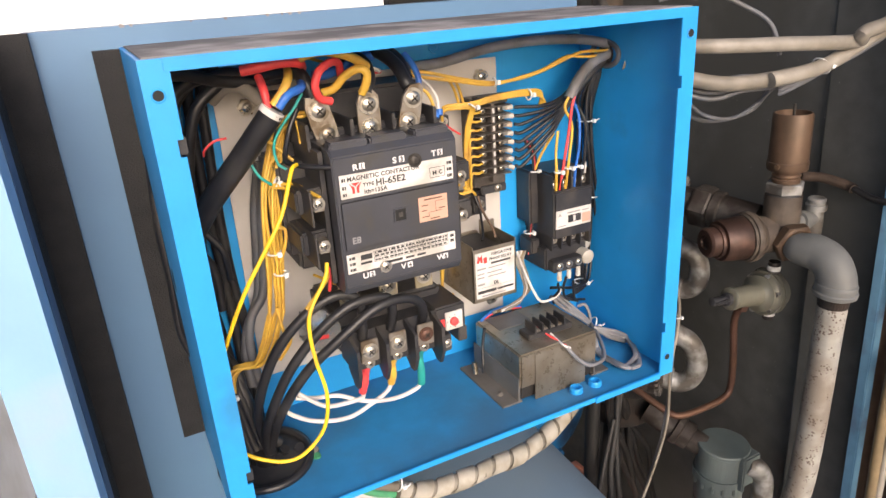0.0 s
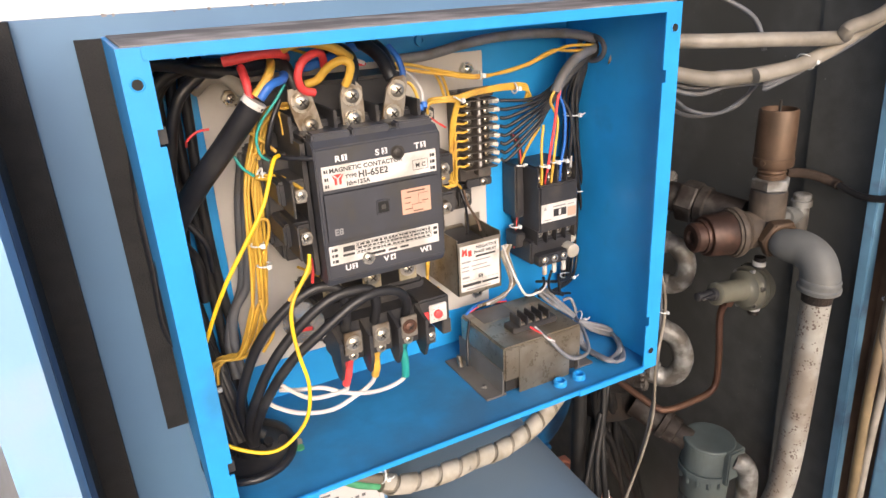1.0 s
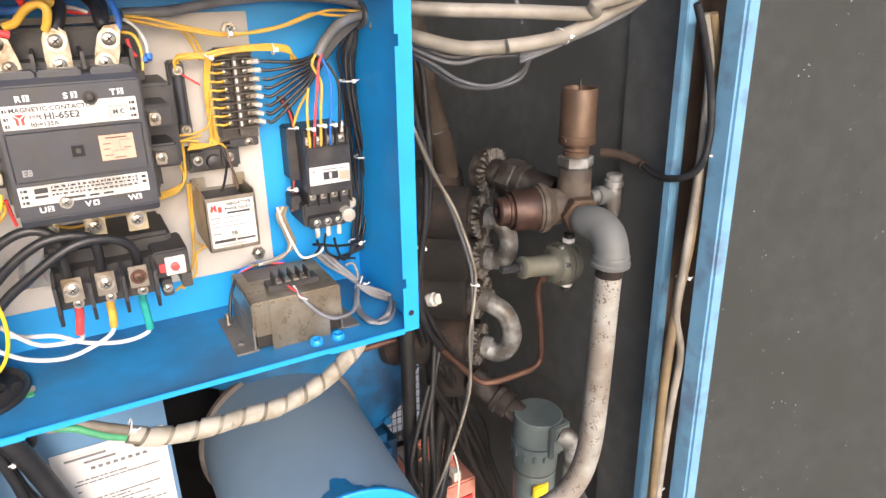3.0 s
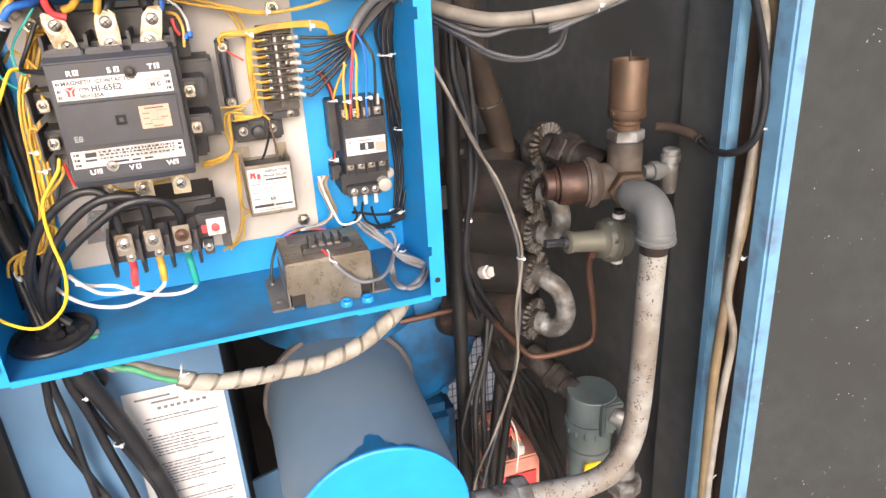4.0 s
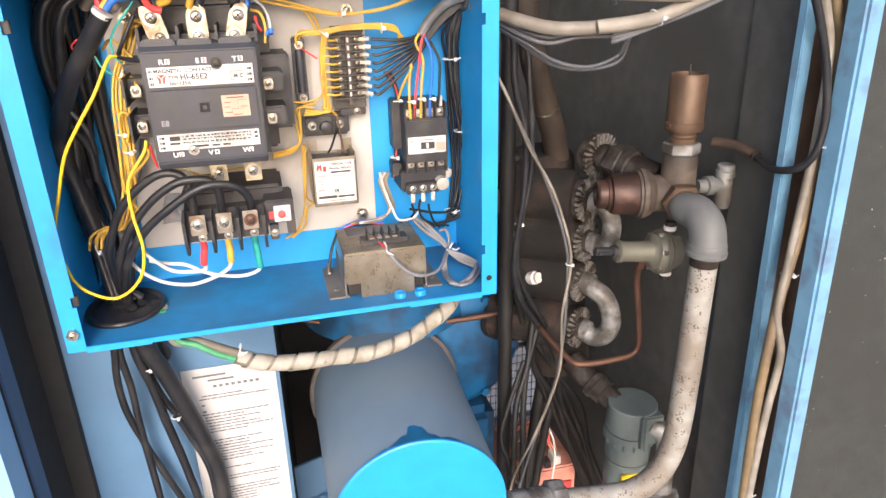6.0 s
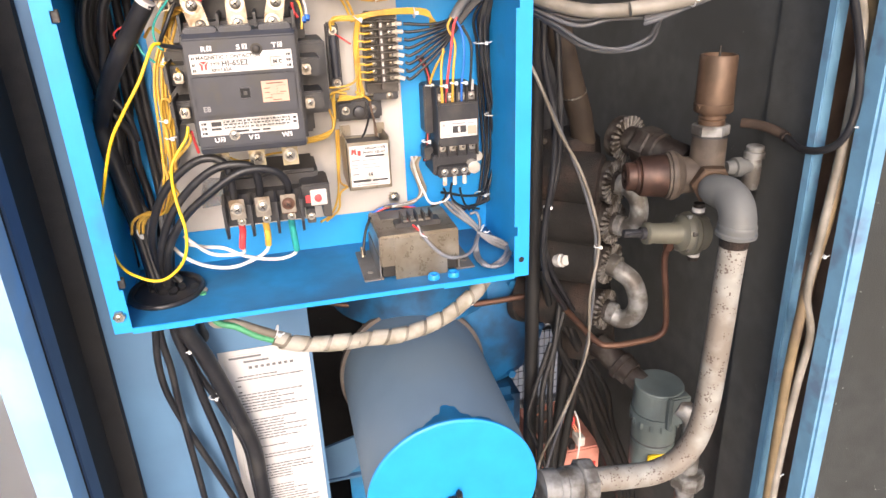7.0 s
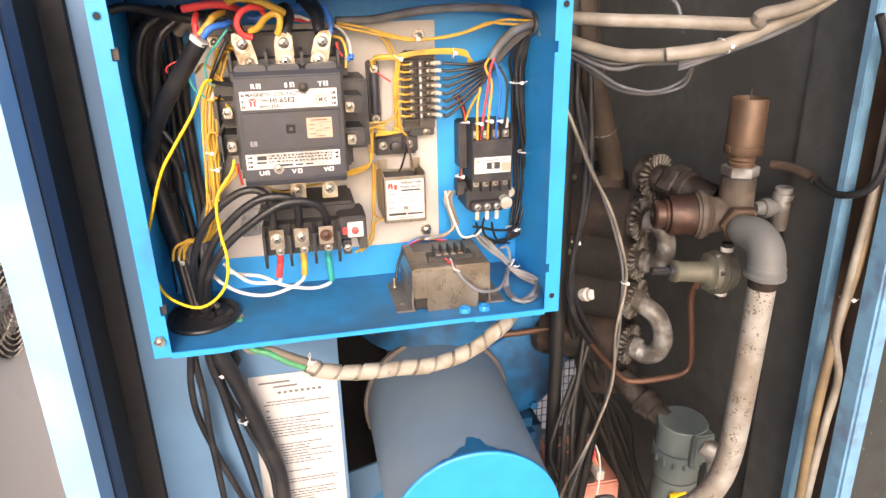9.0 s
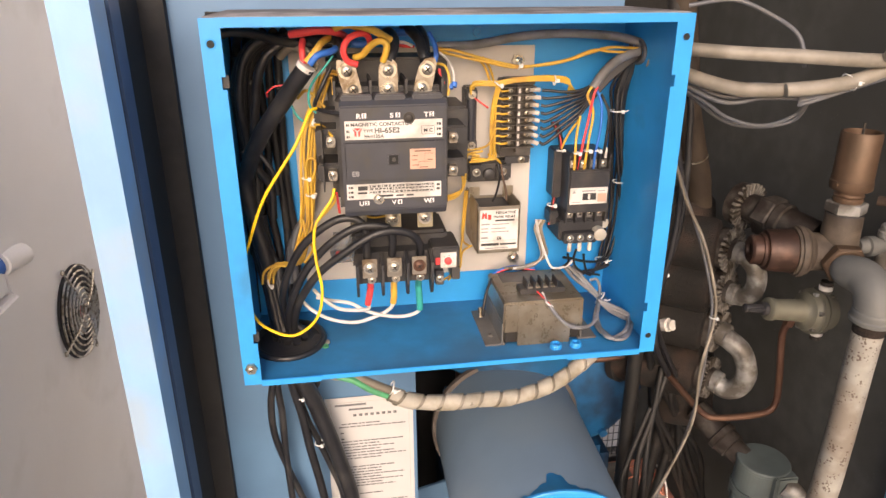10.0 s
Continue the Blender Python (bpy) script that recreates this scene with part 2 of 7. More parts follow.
def box(lo, hi, bevel=0.0, bm=None):
    """A block between two corners, with its edges rounded."""
    bm = bm or bmesh.new()
    c = [(a + b) / 2 for a, b in zip(lo, hi)]
    s = [abs(b - a) for a, b in zip(lo, hi)]
    r = bmesh.ops.create_cube(bm, size=1, matrix=Matrix.Translation(c) @ Matrix.Diagonal((*s, 1)))
    if bevel:
        es = list({e for v in r["verts"] for e in v.link_edges})
        bmesh.ops.bevel(bm, geom=es, offset=bevel, segments=2, affect="EDGES", clamp_overlap=True)
    return bm


def frame_of(d):
    d = Vector(d).normalized()
    a = Vector((0, 0, 1)) if abs(d.z) < 0.9 else Vector((1, 0, 0))
    u = d.cross(a).normalized()
    return u, d.cross(u).normalized()


def lathe(p, d, profile, seg=28, bm=None):
    """A turned body: profile of (distance along d from p, radius)."""
    bm = bm or bmesh.new()
    p, d = Vector(p), Vector(d).normalized()
    u, v = frame_of(d)
    rings = []
    for h, r in profile:
        rings.append([bm.verts.new(p + d * h + (u * math.cos(2 * math.pi * i / seg) + v * math.sin(2 * math.pi * i / seg)) * max(r, 1e-5)) for i in range(seg)])
    for a, b in zip(rings, rings[1:]):
        for i in range(seg):
            bm.faces.new((a[i], a[(i + 1) % seg], b[(i + 1) % seg], b[i]))
    bm.faces.new(rings[0][::-1]), bm.faces.new(rings[-1])
    return bm


def smooth_path(pts, steps=8):
    """Catmull-Rom through the points."""
    P = [Vector(p) for p in pts]
    P = [P[0] * 2 - P[1]] + P + [P[-1] * 2 - P[-2]]
    out = []
    for a, b, c, d in zip(P, P[1:], P[2:], P[3:]):
        for i in range(steps):
            t = i / steps
            out.append(0.5 * (2 * b + (c - a) * t + (2 * a - 5 * b + 4 * c - d) * t * t + (3 * b - 3 * c + d - a) * t ** 3))
    return out + [P[-2]]


def sweep(path, r, seg=10, bm=None):
    """A tube along a path; r may be a number or a function of 0..1."""
    bm = bm or bmesh.new()
    n = len(path)
    t0 = (path[1] - path[0]).normalized()
    u = frame_of(t0)[0]
    rings = []
    for k, p in enumerate(path):
        t = (path[min(k + 1, n - 1)] - path[max(k - 1, 0)]).normalized()
        u = (u - t * u.dot(t)).normalized()
        w = t.cross(u)
        rad = r(k / (n - 1)) if callable(r) else r
        rings.append([bm.verts.new(p + (u * math.cos(2 * math.pi * i / seg) + w * math.sin(2 * math.pi * i / seg)) * rad) for i in range(seg)])
    for a, b in zip(rings, rings[1:]):
        for i in range(seg):
            bm.faces.new((a[i], a[(i + 1) % seg], b[(i + 1) % seg], b[i]))
    bm.faces.new(rings[0][::-1]), bm.faces.new(rings[-1])
    return bm


def prism(outline, d, bm=None):
    """A flat outline (list of 3D points) pushed along d."""
    bm = bm or bmesh.new()
    d = Vector(d)
    a = [bm.verts.new(p) for p in outline]
    b = [bm.verts.new(Vector(p) + d) for p in outline]
    n = len(a)
    bm.faces.new(a[::-1]), bm.faces.new(b)
    for i in range(n):
        bm.faces.new((a[i], a[(i + 1) % n], b[(i + 1) % n], b[i]))
    return bm


def hexagon(p, d, r, h, bm=None):
    return lathe(p, d, [(0, r * 0.94), (h * 0.12, r), (h * 0.88, r), (h, r * 0.94)], 6, bm)


def lettering(text, x, y, z, size, material, parent, align="LEFT", width=1.0):
    """Writing on a face that looks towards -y, with its lower left at (x, z)."""
    cu = bpy.data.curves.new("lettering", "FONT")
    cu.body, cu.size, cu.align_x, cu.extrude, cu.space_character = text, size, align, 0.00005, 1.05
    cu.offset = size * 0.03
    cu.materials.append(M[material])
    ob = new("lettering", cu)
    ob.parent = parent
    ob.matrix_basis = pose(x, y, z, 90, 0, 0) @ Matrix.Diagonal((width, 1, 1, 1))
    return ob


def bars(parent, material, rows, y, thick=0.0003):
    """Plain bars in place of small print: (x0, x1, z, height)."""
    bm = bmesh.new()
    for x0, x1, z, h in rows:
        box((x0, y - thick, z), (x1, y, z + h), 0, bm)
    return tagged(part("small_print", bm, material, parent), kind="stuff")


def screw(parent, p, d, r=0.0045, material="screw", washer=True):
    """A cross-head screw with a washer."""
    p, d = Vector(p), Vector(d).normalized()
    bm = bmesh.new()
    if washer:
        lathe(p, d, [(0, r * 1.45), (0.0008, r * 1.45)], 16, bm)
    lathe(p, d, [(0.0006, r), (r * 0.35, r * 0.98), (r * 0.62, r * 0.6), (r * 0.66, r * 0.2)], 16, bm)
    s = part("screw", bm, material, parent, smooth=True)
    u, v = frame_of(d)
    cr = bmesh.new()
    for a, b in ((u, v), (v, u)):
        q = p + d * (r * 0.5)
        a = (a * 0.8 + b * 0.6).normalized() if a is u else (a * 0.8 - b * 0.6).normalized()
        b = d.cross(a)
        o = [q + a * r * 0.6 + b * r * 0.11, q - a * r * 0.6 + b * r * 0.11, q - a * r * 0.6 - b * r * 0.11, q + a * r * 0.6 - b * r * 0.11]
        prism(o, d * r * 0.2, cr)
    part("slot", cr, "dark_metal", s)
    return s


# ---------- the setting ----------
def wall(name, lo, hi, material, label, category="wall"):
    return tagged(part(name, box(lo, hi, 0), material), label, category, kind="structure")


wall("ground", (-40, -40, -0.1), (40, 40, 0), "concrete", "grey concrete floor under the machine", "floor")
wall("backdrop", (-14, 7.0, 0.002), (14, 7.2, 7), "render_wall", "bright white rendered wall in the distance", "wall")
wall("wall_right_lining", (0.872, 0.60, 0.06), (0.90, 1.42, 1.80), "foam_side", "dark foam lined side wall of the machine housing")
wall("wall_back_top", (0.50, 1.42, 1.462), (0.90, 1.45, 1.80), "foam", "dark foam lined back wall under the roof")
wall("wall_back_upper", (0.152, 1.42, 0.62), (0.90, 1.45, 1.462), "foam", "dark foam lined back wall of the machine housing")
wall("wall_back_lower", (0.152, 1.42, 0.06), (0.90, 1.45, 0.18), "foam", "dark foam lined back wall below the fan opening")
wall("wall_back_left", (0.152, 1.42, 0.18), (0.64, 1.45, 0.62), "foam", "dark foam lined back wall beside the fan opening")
# Assumed roof above the view; it keeps the high sky out.
wall("ceiling", (0.30, 0.60, 1.80), (0.90, 1.45, 1.83), "foam", "assumed foam roof, out of view, shading the machine housing", "ceiling")
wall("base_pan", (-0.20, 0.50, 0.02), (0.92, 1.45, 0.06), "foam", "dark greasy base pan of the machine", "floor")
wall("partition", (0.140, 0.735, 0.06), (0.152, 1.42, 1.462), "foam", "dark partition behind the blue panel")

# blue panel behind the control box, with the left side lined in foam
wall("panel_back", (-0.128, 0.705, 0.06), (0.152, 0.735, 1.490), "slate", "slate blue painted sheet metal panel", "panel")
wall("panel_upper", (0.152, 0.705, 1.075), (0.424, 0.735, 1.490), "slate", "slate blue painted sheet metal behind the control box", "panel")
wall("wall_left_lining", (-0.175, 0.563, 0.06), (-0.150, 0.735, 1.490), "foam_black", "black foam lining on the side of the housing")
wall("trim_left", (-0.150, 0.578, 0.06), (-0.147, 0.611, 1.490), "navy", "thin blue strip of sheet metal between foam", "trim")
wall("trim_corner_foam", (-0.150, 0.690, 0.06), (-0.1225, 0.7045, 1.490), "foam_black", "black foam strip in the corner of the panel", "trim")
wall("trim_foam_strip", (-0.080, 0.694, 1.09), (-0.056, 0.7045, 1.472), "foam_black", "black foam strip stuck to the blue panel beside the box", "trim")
wall("post_left", (-0.182, 0.519, 0.06), (-0.146, 0.562, 1.490), "pale", "blue painted front post of the housing, paled by glare", "post")
# ragged upper edge of the panel
rag = bmesh.new()
for _ in range(9):
    x = random.uniform(-0.12, 0.14)
    box((x, 0.704, 1.4885), (x + random.uniform(0.001, 0.003), 0.708, 1.4905 + random.uniform(0, 0.001)), 0.0005, rag)
tagged(part("trim_panel_edge", rag, "dust"), "crumbs of dirt along the panel's upper edge", "dirt", kind="structure")

# right-hand post: an open channel whose mouth looks into the housing
LEAN_Y = 0.045


def leaning(lo, hi, z0, z1, bevel=0.0015):
    """An upright bar whose foot stands a little forward."""
    bm = box((lo[0], lo[1], z0), (hi[0], hi[1], z1), bevel)
    for v in bm.verts:
        v.co.y += LEAN_Y * (v.co.z - 1.1)
        v.co.x += 0.02 * (v.co.z - 1.1)
    return bm


post = thing("post_right", "blue painted channel post with cables laid in it", "post", kind="structure")
part("lip", leaning((0.840, 0.545), (0.858, 0.560), 0.06, 1.9), "post", post, smooth=True)
part("lip", leaning((0.850, 0.464), (0.876, 0.498), 0.06, 1.9, 0.004), "post", post, smooth=True)
part("web", leaning((0.896, 0.470), (0.900, 0.558), 0.06, 1.9), "brown_wall", post, "brown back of the channel")
part("flank", leaning((0.858, 0.5545), (0.896, 0.5585), 0.06, 1.9), "brown_wall", post)
# The grey of this foam carries light from the open front.
tagged(part("wall_right_front", leaning((0.862, 0.562), (0.874, 0.675), 0.06, 1.8, 0.004), "foam_side"), "grey foam panel at the front of the side wall", "wall", kind="structure")

door = thing("door_1", "open housing door lined with grey sound foam", "door", kind="structure")
d0, d1 = Vector((0.868, 0.467, 0)), Vector((1.235, 0.345, 0))
dd = (d1 - d0).normalized()
dn = Vector((-dd.y, dd.x, 0))


def slab(a, b, near, far, z0, z1):
    o = [d0 + dd * a + dn * near, d0 + dd * b + dn * near, d0 + dd * b + dn * far, d0 + dd * a + dn * far]
    bm = prism([(p.x, p.y, z0) for p in o], (0, 0, z1 - z0))
    for v in bm.verts:
        v.co.y += LEAN_Y * (v.co.z - 1.1)
        v.co.x += 0.02 * (v.co.z - 1.1)
    return bm


L_DOOR = (d1 - d0).length
# Foam tone raised for the outside light that the door faces.
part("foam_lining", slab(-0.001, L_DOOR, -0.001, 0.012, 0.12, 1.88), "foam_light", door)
part("door_skin", slab(0.004, L_DOOR + 0.05, 0.0125, 0.022, 0.08, 1.92), "post", door)
part("door_edge", slab(L_DOOR + 0.002, L_DOOR + 0.05, -0.010, 0.012, 0.08, 1.92), "post", door)

# white cabinet beyond the left post
cab = thing("white_cabinet", "bright white painted cabinet standing beside the machine", "cabinet")
part("side_panel", box((-0.95, 1.05, 0.02), (-0.535, 4.2, 2.2), 0.004), "white_panel", cab)
part("lower_cover", box((-0.95, 0.70, 0.02), (-0.524, 1.062, 0.985), 0.006), "white_panel", cab)
part("upper_cover", box((-0.95, 0.70, 0.992), (-0.533, 1.045, 2.2), 0.004), "white_panel", cab)
part("duct", lathe((-0.56, 1.00, 1.045), (0.25, 0.9, -0.05), [(0, 0.018), (0.06, 0.018), (0.061, 0.022), (0.12, 0.020)], 18), "white_panel", cab, smooth=True)
part("duct_ring", lathe((-0.56, 1.00, 1.045), (0.25, 0.9, -0.05), [(0.005, 0.020), (0.05, 0.020)], 18), "blue", cab, "blue sleeve on the duct", smooth=True)


def fan_guard(parent, c, d, r, rings, spokes, wire=0.0016, material="screw"):
    """A round guard of concentric wire rings and spokes."""
    c, d = Vector(c), Vector(d).normalized()
    u, v = frame_of(d)
    for k in range(rings):
        rad = r * (k + 1) / rings
        bulge = d * (0.012 * (1 - (k / rings) ** 2))
        ring = [c + bulge + (u * math.cos(a) + v * math.sin(a)) * rad for a in (2 * math.pi * i / 36 for i in range(37))]
        part("guard_ring", sweep(ring, wire, 6), material, parent, smooth=True)
    for k in range(spokes):
        a = 2 * math.pi * k / spokes + 0.4
        e = u * math.cos(a) + v * math.sin(a)
        part("spoke", sweep([c + d * 0.011 + e * r * 0.1, c + d * 0.010 + e * r * 0.6, c + e * r * 1.18], wire * 1.2, 6), material, parent, smooth=True)
        part("foot", lathe(c + e * r * 1.18 - d * 0.002, d, [(0, 0.006), (0.004, 0.006)], 12), material, parent)


fan = thing("cabinet_fan", "round cooling fan behind a chrome wire guard", "fan")
part("opening", lathe((-0.5345, 1.30, 0.828), (1, 0, 0), [(0, 0.104), (0.002, 0.104)], 36), "black", fan, "dark round opening")
# White disc and red patch stand for a reflection on the fan.
part("hub", lathe((-0.532, 1.30, 0.828), (1, 0, 0), [(0, 0.056), (0.004, 0.055), (0.005, 0.040)], 24), "label", fan, "white hub disc")
part("print", box((-0.5272, 1.285, 0.815), (-0.5268, 1.312, 0.838), 0), "red", fan, "orange red reflection patch")
for k in range(5):
    a = 2 * math.pi * k / 5
    e, w = Vector((0, math.cos(a), math.sin(a))), Vector((0, -math.sin(a), math.cos(a)))
    c = Vector((-0.5315, 1.30, 0.828))
    part("blade", prism([c + e * 0.04 - w * 0.016, c + e * 0.094 - w * 0.026, c + e * 0.094 + w * 0.032, c + e * 0.04 + w * 0.016], (0.002, 0, 0)), "dark_metal", fan)
fan_guard(fan, (-0.528, 1.30, 0.828), (1, 0, 0), 0.102, 8, 4, 0.0022)

# ---------- control box ----------
X0, X1, Z0, Z1, Y0, Y1, TH = -0.059, 0.428, 1.081, 1.473, 0.530, 0.7035, 0.002
cbox = thing("control_box", "bright blue painted sheet steel control box, open at the front", "electrical box")
part("back", box((X0, Y1 - TH, Z0), (X1, Y1, Z1), 0.0005), "cyan", cbox)
part("side_left", box((X0, Y0 + 0.002, Z0), (X0 + TH, Y1 - TH, Z1), 0.0004), "cyan", cbox)
part("side_right", box((X1 - TH, Y0 + 0.002, Z0), (X1, Y1 - TH, Z1), 0.0004), "cyan", cbox)
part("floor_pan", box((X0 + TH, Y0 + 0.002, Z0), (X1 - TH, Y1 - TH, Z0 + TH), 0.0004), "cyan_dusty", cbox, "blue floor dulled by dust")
part("top", box((X0 + TH, Y0 + 0.002, Z1 - TH), (X1 - TH, Y1 - TH, Z1), 0.0004), "cyan", cbox)
part("top_dust", box((X0 + 0.003, Y0 + 0.004, Z1), (X1 - 0.003, Y1 - 0.004, Z1 + 0.0012), 0.0005), "dust", cbox, "grey dust on the lid")


def flange(x0, x1, inner, notches):
    """An upright front lip with square notches on its inner edge."""
    pts = [(inner, Z0)]
    s = 1 if inner > x0 else -1
    for z in notches:
        pts += [(inner, z - 0.006), (inner - s * 0.004, z - 0.006), (inner - s * 0.004, z + 0.006), (inner, z + 0.006)]
    pts += [(inner, Z1), (x0 if s > 0 else x1, Z1), (x0 if s > 0 else x1, Z0)]
    return prism([(x, Y0, z) for x, z in pts], (0, 0.002, 0))


part("flange_left", flange(X0, X0 + 0.019, X0 + 0.019, (1.139, 1.414)), "cyan", cbox)
part("flange_right", flange(X1 - 0.019, X1, X1 - 0.019, (1.142, 1.406)), "cyan", cbox)
part("lip_bottom", box((X0 + 0.019, Y0, Z0 - 0.001), (X1 - 0.019, Y0 + 0.002, Z0 + 0.005), 0.0006), "cyan", cbox)
part("lip_top", box((X0 + 0.015, Y0 - 0.002, Z1 - 0.0085), (X1 - 0.019, Y0, Z1 + 0.0005), 0.0006), "cyan", cbox)
part("lip_step", box((X0 + 0.019, Y0 - 0.0015, Z0 - 0.002), (X0 + 0.085, Y0 - 0.0001, Z0 + 0.0052), 0.0004), "cyan", cbox)
part("lip_step", box((X1 - 0.11, Y0 - 0.0015, Z0 - 0.002), (X1 - 0.019, Y0 - 0.0001, Z0 + 0.0052), 0.0004), "cyan", cbox)
for x, z in ((-0.050, 1.450), (0.420, 1.450), (0.418, 1.104)):
    part("bolt_hole", lathe((x, Y0 - 0.0002, z), (0, -1, 0), [(0, 0.0036), (0.0004, 0.0036)], 18), "void", cbox)
    part("hole_rim", sweep([Vector((x + 0.0042 * math.cos(a), Y0 - 0.0003, z + 0.0042 * math.sin(a))) for a in (2 * math.pi * i / 20 for i in range(21))], 0.0007, 6), "cyan", cbox, smooth=True)
part("clip_nut", box((-0.046, 0.534, 1.409), (-0.038, 0.54, 1.421), 0.0006), "black", cbox)
part("clip_nut", box((-0.046, 0.534, 1.133), (-0.038, 0.54, 1.145), 0.0006), "black", cbox)
bolt = part("corner_bolt", hexagon((-0.0495, Y0, 1.103), (0, -1, 0), 0.0068, 0.0045), "screw", cbox, "brass coloured corner bolt")
screw(bolt, (-0.0495, Y0 - 0.0045, 1.103), (0, -1, 0), 0.004, washer=False)
part("back_boss", lathe((0.237, Y1 - TH, 1.446), (0, -1, 0), [(0, 0.0065), (0.003, 0.006), (0.003, 0.003), (0.001, 0.003)], 18), "cyan", cbox, smooth=True)

# ---------- inside the control box ----------
YP = 0.6965          # face of the mounting plate
plate = tagged(part("mounting_plate", box((0.008, YP, 1.130), (0.309, YP + 0.002, 1.430), 0.0008), "plate"), "grey enamelled steel mounting plate fixed in the control box", "plate")
for x, z in ((0.287, 1.412), (0.290, 1.148), (0.036, 1.412)):
    stud = part("stud", hexagon((x, YP, z), (0, -1, 0), 0.0085, 0.006), "screw", plate, "steel nut on a stud")
    screw(stud, (x, YP - 0.006, z), (0, -1, 0), 0.0045, washer=False)
    part("standoff", lathe((x, YP + 0.002, z), (0, 1, 0), [(0, 0.007), (0.003, 0.007)], 14), "screw", plate)


def contactor():
    k = thing("magnetic_contactor", "large charcoal plastic magnetic contactor with white rating labels", "contactor")
    part("base", box((0.052, 0.640, 1.262), (0.190, YP, 1.424), 0.003), "black", k)
    part("body", box((0.060, 0.562, 1.270), (0.178, 0.640, 1.392), 0.004), "black", k)
    # front cover with a chamfered upper edge and a notched crown
    yz = [(0.545, 1.276), (0.545, 1.386), (0.552, 1.392), (0.575, 1.392), (0.575, 1.268), (0.550, 1.268)]
    cov = prism([(0.064, y, z) for y, z in yz], (0.110, 0, 0))
    bmesh.ops.bevel(cov, geom=list(cov.edges), offset=0.0012, segments=2, affect="EDGES", clamp_overlap=True)
    c = part("cover", cov, "cover", k)
    for x in (0.066, 0.100, 0.139):
        part("crown_tab", box((x, 0.551, 1.388), (x + 0.032, 0.566, 1.397), 0.0015), "cover", k)
    part("raised_field", box((0.0675, 0.5440, 1.3085), (0.1700, 0.5452, 1.3495), 0.0008), "cover", c)
    # square window with a rim and a dark plunger
    part("window_recess", box((0.1125, 0.5432, 1.3255), (0.1225, 0.5441, 1.3355), 0.0002), "void", c, "dark square window")
    for lo, hi in (((0.1115, 1.3245), (0.1235, 1.3257)), ((0.1115, 1.3353), (0.1235, 1.3365)), ((0.1115, 1.3257), (0.1127, 1.3353)), ((0.1223, 1.3257), (0.1235, 1.3353))):
        part("window_rim", box((lo[0], 0.5425, lo[1]), (hi[0], 0.544, hi[1]), 0.0003), "cover", c)
    part("plunger", box((0.1158, 0.5424, 1.3286), (0.1196, 0.5434, 1.3326), 0.0004), "black", c)
    # labels
    yl = 0.5438
    a = part("upper_label", box((0.0685, yl, 1.3525), (0.1690, 0.545, 1.3717), 0.0002), "label", c, "white rating label")
    lettering("MAGNETIC CONTACTOR", 0.0745, yl - 0.0001, 1.3663, 0.0050, "ink", a, width=1.05)
    lettering("TYPE", 0.0875, yl - 0.0001, 1.3600, 0.0042, "ink", a)
    lettering("HI-65E2", 0.0985, yl - 0.0001, 1.3590, 0.0076, "ink", a)
    lettering("Ith=135A", 0.0880, yl - 0.0001, 1.3540, 0.0050, "ink", a)
    lettering("M C", 0.1495, yl - 0.0001, 1.3585, 0.0052, "ink", a)
    fr = [(0.1470, 0.1610, 1.3563, 0.0003), (0.1470, 0.1610, 1.3647, 0.0003), (0.1470, 0.1473, 1.3563, 0.0087), (0.1607, 0.1610, 1.3563, 0.0087)]
    bars(a, "ink", fr, yl)
    bars(a, "ink", [(0.0700, 0.0716, z, 0.0026) for z in (1.3545, 1.3600, 1.3665)] + [(0.0722, 0.0732, z, 0.0026) for z in (1.3545, 1.36, 1.3665)] + [(0.1632, 0.1645, z, 0.0026) for z in (1.3545, 1.36, 1.3655)] + [(0.1650, 0.1676, z, 0.0026) for z in (1.3545, 1.36, 1.3655)], yl)
    part("mark", prism([(0.0760, yl, 1.3645), (0.0802, yl, 1.3610), (0.0802, yl, 1.3560), (0.0782, yl, 1.3560), (0.0782, yl, 1.3600)], (0, -0.0003, 0)), "red_ink", a, "red maker's mark")
    part("mark", prism([(0.0862, yl, 1.3645), (0.0820, yl, 1.3610), (0.0820, yl, 1.3560), (0.0840, yl, 1.3560), (0.0840, yl, 1.3600)], (0, -0.0003, 0)), "red_ink", a)
    part("mark", prism([(0.0775, yl, 1.3645), (0.0848, yl, 1.3645), (0.0811, yl, 1.3615)], (0, -0.0003, 0)), "red_ink", a)
    b = part("lower_label", box((0.0672, yl, 1.2885), (0.1675, 0.545, 1.3050), 0.0002), "label", c, "white ratings label")
    bars(b, "ink", [(0.0790, 0.0890, 1.2985, 0.0045)], yl)
    rng = random.Random(4)
    tab = [(0.0905, 0.1600, z, 0.00025) for z in (1.2945, 1.2980, 1.3012, 1.3038)] + [(x, x + 0.0002, 1.2945, 0.0095) for x in (0.0905, 0.101, 0.1125, 0.1243, 0.136, 0.1478, 0.16)]
    for z in (1.2954, 1.2989, 1.3018):
        x = 0.0915
        while x < 0.158:
            w = rng.uniform(0.0012, 0.004)
            tab.append((x, x + w, z, 0.0015))
            x += w + rng.uniform(0.0006, 0.0016)
    tab += [(0.100, 0.116, 1.2905, 0.0022), (0.119, 0.127, 1.2905, 0.0018), (0.130, 0.138, 1.2905, 0.0018), (0.0785, 0.0885, 1.2945, 0.002)]
